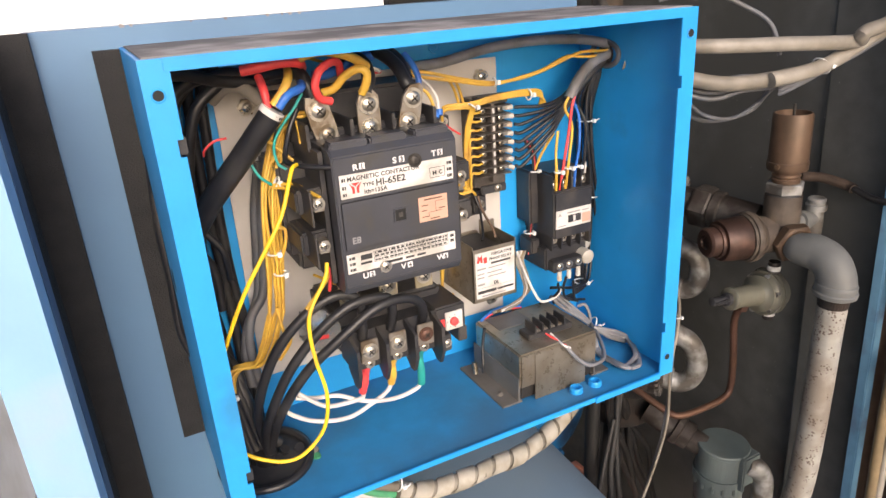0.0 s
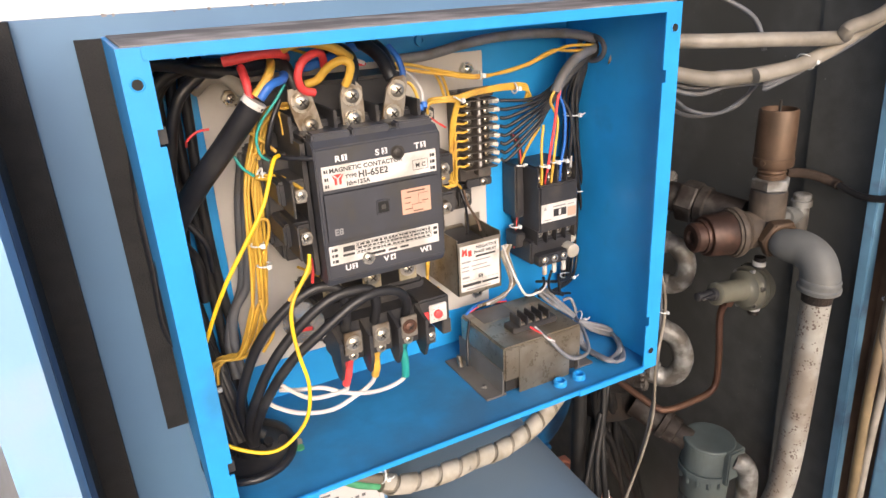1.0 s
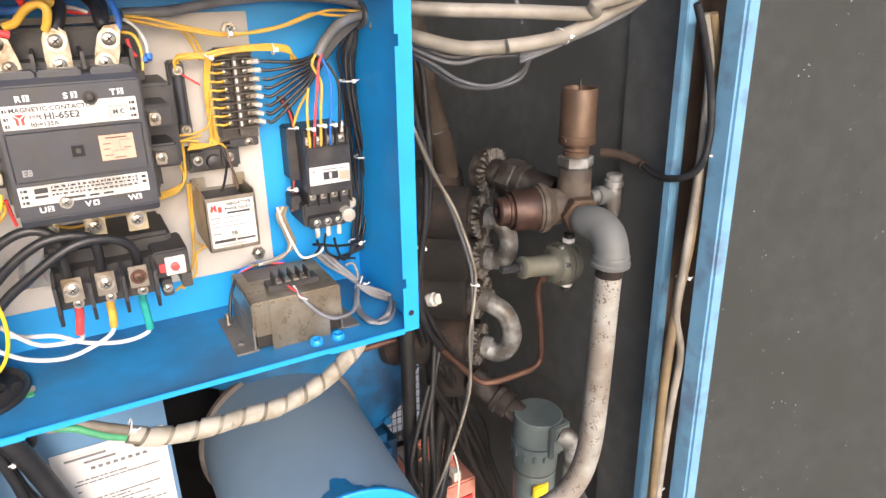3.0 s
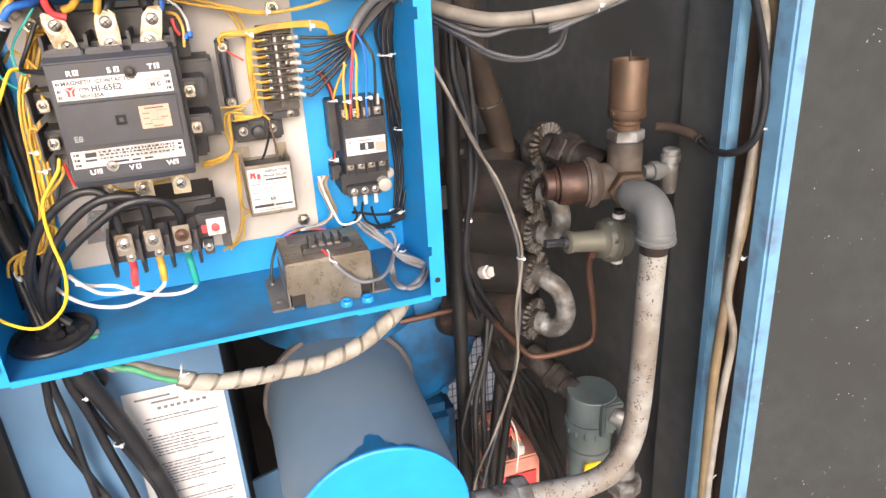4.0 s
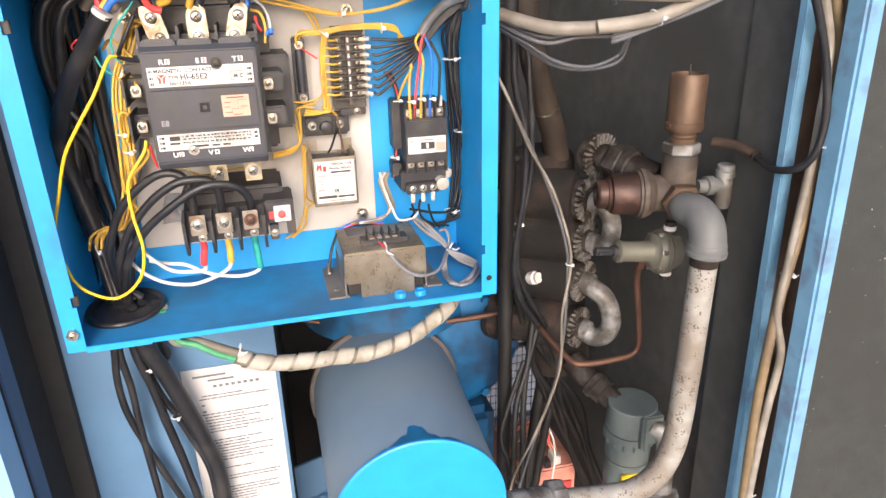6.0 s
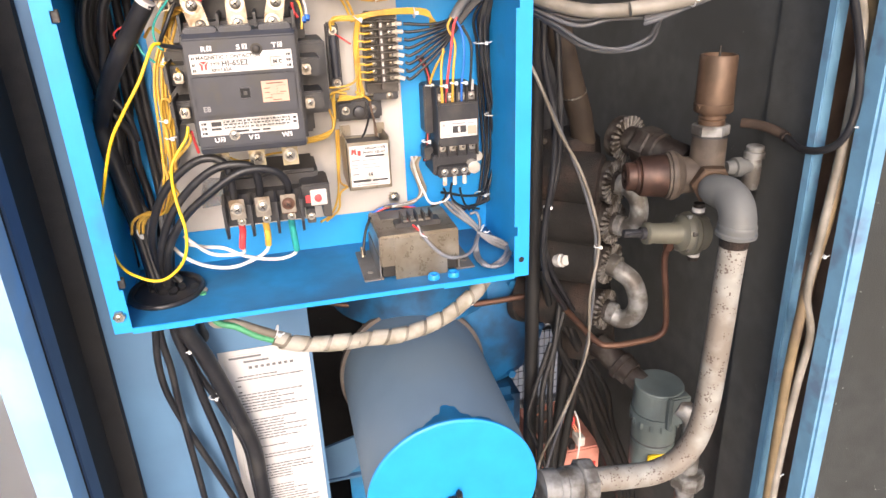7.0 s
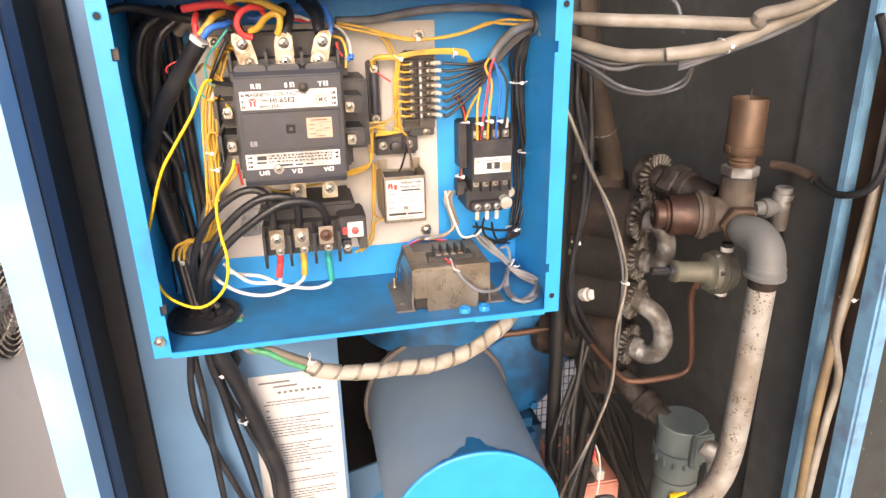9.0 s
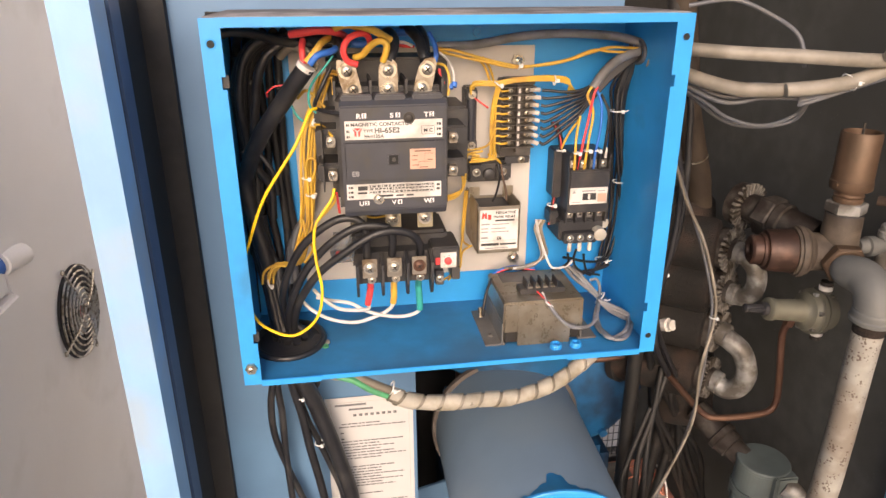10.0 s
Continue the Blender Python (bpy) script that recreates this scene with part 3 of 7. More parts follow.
    tab += [(0.069, 0.0705, z, 0.0024) for z in (1.2905, 1.2955, 1.3005)] + [(0.0712, 0.074, z, 0.0024) for z in (1.2905, 1.2955, 1.3005)] + [(0.1625, 0.1660, z, 0.0024) for z in (1.296, 1.3005)]
    bars(b, "ink", tab, yl)
    p = part("coil_label", box((0.1345, 0.5431, 1.3195), (0.1615, 0.544, 1.3412), 0.0002), "pink_label", c, "salmon coil wiring label")
    bars(p, "brown_wall", [(0.1395, 0.1565, 1.3382, 0.0012), (0.1370, 0.1430, 1.3335, 0.0008), (0.1370, 0.1420, 1.3290, 0.0008), (0.1500, 0.1502, 1.327, 0.009), (0.1500, 0.159, 1.336, 0.0003), (0.1435, 0.156, 1.3272, 0.0003), (0.1370, 0.1440, 1.3235, 0.0008), (0.1530, 0.1590, 1.3290, 0.0008), (0.1445, 0.1535, 1.3210, 0.0009), (0.1435, 0.1437, 1.3235, 0.0040)], 0.5431)
    for ch, num, x in (("R", "1", 0.0815), ("S", "3", 0.1160), ("T", "5", 0.1510)):
        lettering(ch, x - 0.001, 0.5447, 1.3742, 0.0068, "white_ink", c, width=1.15)
        q = part("number_plate", box((x + 0.0048, 0.5445, 1.3742), (x + 0.0095, 0.545, 1.3792), 0.0001), "white_ink", c)
        lettering(num, x + 0.0056, 0.5443, 1.3747, 0.0056, "ink", q)
    for ch, num, x in (("U", "2", 0.0805), ("V", "4", 0.1155), ("W", "6", 0.1500)):
        lettering(ch, x - 0.001, 0.5447, 1.2815, 0.0066, "white_ink", c, width=1.15)
        q = part("number_plate", box((x + 0.0052, 0.5445, 1.2815), (x + 0.0098, 0.545, 1.2863), 0.0001), "white_ink", c)
        lettering(num, x + 0.0060, 0.5443, 1.2820, 0.0054, "ink", q)
    lettering("E8", 0.0735, 0.5438, 1.3140, 0.0075, "grey_ink", c)
    screw(c, (0.1345, 0.5445, 1.3735), (0, -1, 0), 0.0042, "dark_metal")
    screw(c, (0.1005, 0.5445, 1.2880), (0, -1, 0), 0.0040)
    # auxiliary contact blocks on both flanks
    for x0, x1, s in ((0.038, 0.0635, 1), (0.1745, 0.199, -1)):
        for z0, z1 in ((1.336, 1.362), (1.300, 1.326)):
            aux = part("auxiliary_block", box((x0, 0.568, z0 + 0.003), (x1, 0.640, z1 - 0.003), 0.002), "black", k)
            xs = 0.0535 if s > 0 else 0.183
            part("barrier", box((xs - 0.010, 0.545, z0 - 0.002), (xs - 0.0085, 0.60, z1 + 0.001), 0.0004), "black", aux)
            part("terminal_clip", box((xs - 0.0045, 0.5565, (z0 + z1) / 2 - 0.0065), (xs + 0.0045, 0.5685, (z0 + z1) / 2 + 0.0045), 0.0008), "lug", aux)
            screw(aux, (xs, 0.5565, (z0 + z1) / 2), (0, -1, 0), 0.0035)
        part("auxiliary_body", box((x0 - 0.002 if s > 0 else x0, 0.610, 1.290), (x1 if s > 0 else x1 + 0.010, 0.680, 1.372), 0.003), "black", k)
    # main terminals
    for x, tilt in ((0.0795, -0.10), (0.1185, 0.0), (0.1555, 0.10)):
        lug = part("line_terminal", prism([(x - 0.0098 - tilt * 0.02, 0.5955, 1.386), (x + 0.0098 - tilt * 0.02, 0.5955, 1.386), (x + 0.0102 + tilt * 0.02, 0.5955, 1.404), (x + 0.0096 + tilt * 0.06, 0.5955, 1.422), (x + 0.004 + tilt * 0.09, 0.5955, 1.4275), (x - 0.006 + tilt * 0.09, 0.5955, 1.4265), (x - 0.0100 + tilt * 0.06, 0.5955, 1.418), (x - 0.0106 + tilt * 0.02, 0.5955, 1.402)], (0, 0.003, 0)), "lug", k, "tarnished copper terminal lug")
        screw(lug, (x + tilt * 0.05, 0.5955, 1.4155), (0, -1, 0), 0.0062)
        screw(lug, (x - tilt * 0.01, 0.5955, 1.3955), (0, -1, 0), 0.0058)
        low = part("load_terminal", box((x - 0.009, 0.590, 1.237), (x + 0.009, 0.593, 1.266), 0.0006), "yellow_brass", k, "brass load terminal")
        screw(low, (x, 0.590, 1.249), (0, -1, 0), 0.0056)
    for x in (0.060, 0.0985, 0.1365, 0.176):
        part("phase_barrier", box((x - 0.0015, 0.585, 1.385), (x + 0.0015, 0.668, 1.407), 0.0006), "black", k)
    part("terminal_shelf", box((0.060, 0.602, 1.385), (0.178, 0.660, 1.398), 0.002), "black", k)
    return k


contactor()


def overload():
    k = thing("overload_relay", "black thermal overload relay with three screw terminals and a red button", "overload relay")
    part("body", box((0.070, 0.618, 1.176), (0.186, YP, 1.222), 0.004), "black", k)
    hood = prism([(0.074, y, z) for y, z in ((0.618, 1.205), (0.596, 1.206), (0.585, 1.196), (0.585, 1.172), (0.618, 1.172))], (0.090, 0, 0))
    part("terminal_base", hood, "black", k)
    for i, x in enumerate((0.0885, 0.1170, 0.1460)):
        t = part("terminal_plate", box((x - 0.0085, 0.5745, 1.184), (x + 0.0085, 0.5770, 1.2065), 0.0007), "lug", k, "brass terminal plate")
        part("terminal_step", box((x - 0.0085, 0.577, 1.182), (x + 0.0085, 0.596, 1.1845), 0.0005), "copper" if i == 2 else "lug", k)
        screw(t, (x, 0.5745, 1.1955), (0, -1, 0), 0.0052, "copper" if i == 2 else "screw")
        screw(k, (x + 0.002, 0.585, 1.176), (0, -1, 0), 0.0034)
    for x in (0.0740, 0.1030, 0.1320, 0.1605):
        fin = prism([(x - 0.0016, y, z) for y, z in ((0.590, 1.210), (0.566, 1.202), (0.566, 1.176), (0.574, 1.160), (0.582, 1.160), (0.596, 1.172))], (0.0032, 0, 0))
        part("fin", fin, "black", k)
    part("setting_block", box((0.162, 0.586, 1.184), (0.196, 0.640, 1.212), 0.002), "black", k)
    part("setting_foot", box((0.166, 0.580, 1.166), (0.176, 0.62, 1.184), 0.001), "black", k)
    part("setting_foot", box((0.186, 0.584, 1.170), (0.196, 0.62, 1.186), 0.001), "black", k)
    s = part("dial_plate", box((0.1725, 0.5835, 1.1862), (0.1915, 0.586, 1.2055), 0.0006), "label", k, "silvered dial plate")
    part("reset_button", lathe((0.1812, 0.5835, 1.1955), (0, -1, 0), [(0, 0.0045), (0.003, 0.0043), (0.0036, 0.003)], 18), "red", s, "red reset button", smooth=True)
    part("red_tab", box((0.1665, 0.5845, 1.190), (0.1720, 0.587, 1.199), 0.0005), "red", k)
    for i in range(7):
        a = math.pi * (0.15 + 0.28 * i)
        bars(s, "ink", [(0.1812 + 0.0068 * math.cos(a) - 0.0004, 0.1812 + 0.0068 * math.cos(a) + 0.0004, 1.195 + 0.0068 * math.sin(a), 0.0008)], 0.5835)
    screw(k, (0.171, 0.580, 1.175), (0, -1, 0), 0.0032)
    bars(k, "dark_metal", [(0.150, 0.162, 1.2175, 0.001)], 0.618)
    return k


overload()

cov = thing("clear_plastic_cap", "loose clear plastic terminal cap with a red print", "terminal cap")
part("shell", prism([(0.046, 0.62, 1.186), (0.070, 0.60, 1.194), (0.074, 0.61, 1.212), (0.052, 0.63, 1.208)], (-0.004, 0.030, 0.004)), "clear", cov)
part("red_print", prism([(0.050, 0.614, 1.200), (0.060, 0.606, 1.203), (0.061, 0.607, 1.206), (0.051, 0.615, 1.203)], (0, 0.001, 0)), "red", cov)


def terminal_strip():
    k = thing("terminal_strip", "black terminal strip with eight rows of screws", "terminal block")
    part("body", box((0.262, 0.672, 1.296), (0.302, YP, 1.392), 0.001), "smoke", k)
    part("marker_strip", box((0.2795, 0.6615, 1.302), (0.2845, 0.672, 1.386), 0.0006), "gasket", k, "brown marker strip")
    part("end_cap", box((0.262, 0.664, 1.386), (0.302, 0.672, 1.396), 0.001), "black", k)
    part("end_cap", box((0.268, 0.668, 1.288), (0.300, 0.672, 1.297), 0.001), "black", k)
    screw(k, (0.289, 0.668, 1.2925), (0, -1, 0), 0.0032)
    for i in range(9):
        z = 1.3795 - 0.0092 * i
        part("rib", box((0.262, 0.658, z - 0.0007 + 0.0046), (0.302, 0.672, z + 0.0007 + 0.0046), 0.0002), "smoke", k)
        if i < 8:
            for x in (0.2715, 0.2935):
                screw(k, (x, 0.667, z), (0, -1, 0), 0.0033, washer=False)
            bars(k, "plate", [(0.2808, 0.2832, z - 0.0026, 0.0052)], 0.6614)
    return k


terminal_strip()
FERRULE_Z = [1.3795 - 0.0092 * i for i in range(8)]
for i, z in enumerate(FERRULE_Z):
    t = thing("wire_ferrule", "white crimp sleeve on a wire end at the terminal strip", "crimp sleeve", "crimp sleeves at the terminal strip")
    dx = 0.0012 * math.sin(i * 2.1)
    part("sleeve", lathe((0.302 + dx, 0.668, z), (1, -0.1, -0.06 * i), [(0, 0.0026), (0.007, 0.0028), (0.0075, 0.002)], 12), "sleeve", t, smooth=True)
    part("tang", box((0.294, 0.6665, z - 0.002), (0.302 + dx, 0.6675, z + 0.002), 0.0002), "screw", t)

bar = thing("fuse_bar", "narrow black fuse holder fixed to the plate", "fuse holder")
part("body", box((0.2165, 0.672, 1.306), (0.2315, YP, 1.384), 0.002), "black", bar)
part("tube", lathe((0.224, 0.671, 1.320), (0, 0, 1), [(0, 0.005), (0.05, 0.005)], 16), "cover", bar, smooth=True)
for z in (1.314, 1.376):
    part("clip", box((0.2175, 0.664, z - 0.006), (0.2305, 0.674, z + 0.006), 0.0008), "black", bar)
    screw(bar, (0.224, 0.664, z), (0, -1, 0), 0.0033)

br = thing("small_terminal_block", "small black two-screw terminal block", "terminal block")
part("body", box((0.220, 0.676, 1.263), (0.279, YP, 1.290), 0.003), "black", br)
part("centre_boss", lathe((0.249, 0.676, 1.274), (0, -1, 0), [(0, 0.008), (0.006, 0.0075), (0.007, 0.006)], 18), "black", br, smooth=True)
for x in (0.2315, 0.2655):
    part("seat", box((x - 0.008, 0.668, 1.268), (x + 0.008, 0.677, 1.287), 0.0015), "black", br)
    screw(br, (x, 0.668, 1.278), (0, -1, 0), 0.0036)


def phase_relay():
    k = thing("phase_relay", "bare metal cased phase relay with a white label", "relay")
    x0, x1, y0, y1, z0, z1 = 0.2225, 0.2760, 0.6145, 0.690, 1.189, 1.2535
    part("front", box((x0, y0, z0), (x1, y0 + 0.0014, z1 - 0.004), 0.0005), "steel", k)
    part("side", box((x0, y0, z0), (x0 + 0.0014, y1, z1), 0.0005), "steel", k)
    part("side", box((x1 - 0.0014, y0, z0), (x1, y1, z1), 0.0005), "steel", k)
    part("bottom", box((x0, y0, z0), (x1, y1, z0 + 0.0014), 0.0005), "steel", k)
    part("core", box((x0 + 0.002, y0 + 0.006, z0 + 0.002), (x1 - 0.002, y1, z1 - 0.016), 0.002), "black", k, "dark open top")
    for x in (x0 - 0.002, x1 - 0.012):
        part("ear", box((x, y1 - 0.03, z1 - 0.006), (x + 0.014, y1 - 0.028, z1 + 0.008), 0.0008), "steel", k)
    part("foot", box((x0 + 0.002, y1, z0), (x1 - 0.002, YP, z0 + 0.05), 0.001), "steel", k)
    yl = y0 - 0.0004
    a = part("label", box((0.2255, yl, 1.1935), (0.2735, y0, 1.2455), 0.0002), "label", k, "white printed label")
    lettering("NEGATIVE", 0.2450, yl - 0.0001, 1.2400, 0.0046, "ink", a, width=1.15)
    lettering("PHASE RELAY", 0.2425, yl - 0.0001, 1.2348, 0.0046, "ink", a, width=0.95)
    bars(a, "ink", [(0.2445, 0.2685, 1.2305, 0.0022)], yl)
    part("mark", prism([(0.2275, yl, 1.2345), (0.2300, yl, 1.2345), (0.2310, yl, 1.2385), (0.2320, yl, 1.2345), (0.2345, yl, 1.2345), (0.2335, yl, 1.2430), (0.2310, yl, 1.2400), (0.2290, yl, 1.2430)], (0, -0.0003, 0)), "red_ink", a, "red maker's mark")
    part("mark", box((0.2355, yl - 0.0003, 1.2330), (0.2395, yl, 1.2395), 0), "red_ink", a)
    bars(a, "grey_ink", [(0.2275, 0.238, 1.2262, 0.002), (0.241, 0.262, 1.2262, 0.0013), (0.2275, 0.236, 1.2208, 0.0015), (0.239, 0.258, 1.2208, 0.0012), (0.2275, 0.236, 1.2165, 0.0015), (0.240, 0.262, 1.2165, 0.0012), (0.2275, 0.236, 1.2085, 0.0022), (0.2275, 0.2715, 1.2052, 0.0003), (0.232, 0.262, 1.1952, 0.0012)], yl)
    lettering("E8", 0.2470, yl - 0.0001, 1.2065, 0.0056, "ink", a)
    bars(a, "ink", [(0.2275, 0.2500, 1.1990, 0.0032), (0.2515, 0.2715, 1.1993, 0.0022)], yl)
    return k


phase_relay()


def small_contactor():
    k = thing("small_contactor", "compact black contactor with an overload unit below it", "contactor")
    YB = Y1 - TH
    part("rear_block", box((0.334, 0.672, 1.238), (0.352, YB, 1.302), 0.002), "black", k)
    part("body", box((0.345, 0.640, 1.226), (0.399, YB, 1.282), 0.002), "black", k)
    part("neck", box((0.347, 0.652, 1.212), (0.397, YB, 1.302), 0.0015), "black", k)
    yl = 0.6385
    a = part("face_label", box((0.3465, yl, 1.2385), (0.3960, 0.640, 1.2600), 0.0004), "label", k, "grey white face label")
    part("pink_field", box((0.3830, yl - 0.0002, 1.2410), (0.3945, yl, 1.2520), 0), "pink_label", a)
    part("slot", box((0.3630, yl - 0.0003, 1.2440), (0.3810, yl, 1.2530), 0.0001), "black", a)
    part("slider", box((0.3700, yl - 0.0012, 1.2450), (0.3730, yl, 1.2520), 0.0003), "label", a)
    part("mark", prism([(0.349, yl, 1.2535), (0.354, yl, 1.2535), (0.3515, yl, 1.2575)], (0, -0.0003, 0)), "grey_ink", a)
    bars(a, "grey_ink", [(0.362, 0.380, 1.2552, 0.0016), (0.383, 0.392, 1.2550, 0.0012), (0.349, 0.360, 1.2410, 0.0010)], yl)
    for i in range(4):
        x = 0.3515 + 0.0135 * i
        for z, s in ((1.288, 1), (1.222, -1)):
            c = part("terminal", box((x - 0.0045, 0.650, z - 0.005), (x + 0.0045, 0.653, z + 0.005), 0.0005), "lug", k)
            screw(c, (x, 0.650, z), (0, -1, 0), 0.0030)
    for i in range(5):
        x = 0.3450 + 0.0133 * i
        part("barrier", box((x - 0.0009, 0.643, 1.280), (x + 0.0009, 0.672, 1.301), 0.0003), "black", k)
        part("barrier", box((x - 0.0009, 0.643, 1.211), (x + 0.0009, 0.672, 1.228), 0.0003), "black", k)
    # overload unit
    o = part("overload_unit", box((0.338, 0.648, 1.186), (0.398, YB, 1.214), 0.002), "black", k)
    part("side_lug", box((0.330, 0.664, 1.204), (0.342, 0.690, 1.222), 0.0015), "black", k)
    part("lower_shelf", box((0.342, 0.636, 1.186), (0.386, 0.652, 1.200), 0.0015), "black", o)
    for i in range(3):
        x = 0.350 + 0.0135 * i
        screw(o, (x, 0.636, 1.1935), (0, -1, 0), 0.0032)
    part("dial", lathe((0.390, 0.648, 1.1965), (0, -1, 0), [(0, 0.0085), (0.013, 0.0085), (0.014, 0.007)], 22), "wrap", o, "ivory setting dial", smooth=True)
    part("dial", lathe((0.400, 0.660, 1.206), (0, -1, 0), [(0, 0.007), (0.008, 0.007)], 18), "wrap", o, smooth=True)
    return k


small_contactor()
for i in range(3):
    t = thing("wire_ferrule", "white crimp sleeve on a wire below the small contactor", "crimp sleeve", "crimp sleeves below the small contactor")
    x = 0.350 + 0.0135 * i
    part("sleeve", lathe((x, 0.637, 1.187), (-0.02, 0, -1), [(0, 0.0027), (0.011, 0.003), (0.012, 0.002)], 12), "sleeve", t, smooth=True)
t = thing("wire_ferrule", "white crimp sleeve on a wire above the small contactor", "crimp sleeve")
part("sleeve", lathe((0.392, 0.648, 1.296), (0.02, 0, 1), [(0, 0.0028), (0.012, 0.003), (0.013, 0.002)], 12), "sleeve", t, smooth=True)


def transformer():
    k = thing("control_transformer", "nickel plated box transformer with a black terminal strip on top", "transformer")
    x0, x1, y0, y1, z0, z1 = 0.247, 0.348, 0.565, 0.660, 1.083, 1.142
    part("case", box((x0, y0 + 0.001, z0 + 0.018), (x1, y1, z1), 0.002), "steel", k)
    part("front_skirt", box((x0 + 0.018, y0, z0), (x1 - 0.016, y0 + 0.0018, z1 - 0.003), 0.0006), "steel", k)
    part("back_skirt", box((x0 + 0.018, y1 - 0.002, z0), (x1 - 0.016, y1, z0 + 0.02), 0.0005), "steel", k)
    part("core", box((x0 + 0.003, y0 + 0.006, z0 + 0.002), (x1 - 0.003, y1 - 0.004, z0 + 0.02), 0.001), "dark_metal", k)
    part("top_label", box((x0 + 0.012, y1 - 0.035, z1), (x0 + 0.055, y1 - 0.004, z1 + 0.0004), 0), "dull_steel", k, "worn grey rating plate")
    for xa, xb, xs in ((0.226, x0 + 0.004, 0.2365), (x1 - 0.004, 0.369, 0.360)):
        f = part("foot", box((xa, y0 + 0.004, z0), (xb, y1 + 0.004, z0 + 0.0025), 0.0006), "dull_steel", k, "steel mounting foot")
        part("leg", box((x0 - 0.001 if xa < x0 else x1 - 0.001, y0 + 0.004, z0), (x0 + 0.001 if xa < x0 else x1 + 0.001, y1 + 0.004, z0 + 0.03), 0.0004), "dull_steel", k)
        screw(f, (xs, 0.592, z0 + 0.0025), (0, 0, 1), 0.0030, "dull_steel")
    s = part("terminal_bar", box((0.272, 0.586, z1), (0.330, 0.606, z1 + 0.007), 0.001), "black", k)
    for i in range(5):
        x = 0.281 + 0.0095 * i
        part("rib", box((x - 0.001, 0.586, z1 + 0.005), (x + 0.001, 0.606, z1 + 0.017), 0.0004), "black", s)
    for i in range(4):
        x = 0.2858 + 0.0095 * i
        part("clip", box((x - 0.003, 0.588, z1 + 0.007), (x + 0.003, 0.604, z1 + 0.009), 0.0004), "lug", s)
        screw(s, (x, 0.597, z1 + 0.009), (0, 0, 1), 0.0026, washer=False)
    lug = part("earth_lug", lathe((0.234, 0.640, z0 + 0.004), (0, 0.2, 1), [(0, 0.003), (0.014, 0.003)], 12), "screw", k, smooth=True)
    return k


transformer()
for x in (0.311, 0.3365):
    t = thing("bolt_cap", "small blue plastic ring cap standing on the box floor", "cap", "blue ring caps")
    part("ring", lathe((x, 0.554, Z0 + TH), (0, 0, 1), [(0, 0.0075), (0.005, 0.0072), (0.006, 0.0066), (0.006, 0.0048), (0.001, 0.0046)], 22), "cyan", t, smooth=True)

# rubber grommet where the thick cables leave through the floor
gr = thing("cable_grommet", "black rubber grommet round the cable hole in the box floor", "grommet")
ring = [Vector((-0.014 + 0.042 * math.cos(a), 0.622 + 0.047 * math.sin(a), Z0 + 0.004)) for a in (2 * math.pi * i / 40 for i in range(41))]
part("ring", sweep(ring, 0.0042, 10), "sheath", gr, smooth=True)
part("opening", lathe((-0.014, 0.622, Z0 + TH), (0, 0, 1), [(0, 0.041), (0.0008, 0.041)], 36), "black", gr, "dark cable opening")
gr2 = thing("cable_grommet", "rubber edging round the cable hole in the box side", "grommet")
ring = [Vector((X1 - 0.003, 0.655 + 0.022 * math.cos(a), 1.424 + 0.013 * math.sin(a))) for a in (2 * math.pi * i / 30 for i in range(31))]
part("ring", sweep(ring, 0.003, 8), "grey_sheath", gr2, smooth=True)
part("opening", lathe((X1 - TH - 0.0006, 0.655, 1.424), (1, 0, 0), [(0, 0.012), (0.0005, 0.012)], 24), "black", gr2)

# ---------- beneath the box ----------
sheet = thing("notice_sheet", "white printed instruction sheet fixed to the blue panel", "notice")
SX0, SX1, SZ0, SZ1, SY = 0.018, 0.147, 0.600, 0.938, 0.7035
part("paper", box((SX0, SY - 0.001, SZ0), (SX1, SY, SZ1), 0.0002), "paper", sheet)
rng = random.Random(11)
rows = [(SX0 + 0.014, SX0 + 0.060, SZ1 - 0.0145, 0.0032), (SX0 + 0.034, SX0 + 0.070, SZ1 - 0.0225, 0.0030)]
rows += [(SX0 + 0.040 + 0.0085 * i, SX0 + 0.045 + 0.0085 * i, SZ1 - 0.0335, 0.0042) for i in range(8)]
z = SZ1 - 0.047
while z > SZ0 + 0.01:
    if rng.random() < 0.17:
        z -= 0.0055
        rows.append((SX0 + 0.020, SX0 + 0.025, z, 0.0025))
    else:
        x, end = SX0 + 0.018 + rng.choice((0, 0.004)), SX1 - rng.choice((0.012, 0.016, 0.03, 0.05))
        while x < end:
            w = rng.uniform(0.003, 0.012)
            rows.append((x, min(x + w, end), z, 0.0019))
            x += w + rng.uniform(0.0008, 0.002)
    z -= 0.0052
bars(sheet, "notice_ink", rows, SY - 0.001)
bars(sheet, "wrap", [(SX0 + 0.008, SX1 - 0.006, SZ1 - 0.0085, 0.0004), (SX1 - 0.0064, SX1 - 0.006, SZ0, SZ1 - SZ0 - 0.0085), (SX0 + 0.008, SX0 + 0.0084, SZ0, SZ1 - SZ0 - 0.0085)], SY - 0.001)

tank = thing("air_filter_housing", "grey blue cylindrical intake filter housing with a bright blue end cap", "filter housing")
TC = Vector((0.3212, 0.5315, 0.756))
TD = Vector((0.008, 0.317, 0.0)).normalized()
part("shell", lathe(TC, TD, [(0.0, 0.1215), (0.004, 0.1222), (0.316, 0.128), (0.318, 0.126)], 72), "tank", tank, smooth=True)
part("rear_gasket", lathe(TC + TD * 0.312, TD, [(0, 0.129), (0.002, 0.134), (0.012, 0.134), (0.014, 0.129)], 64), "gasket", tank, "brown rubber rim", smooth=True)
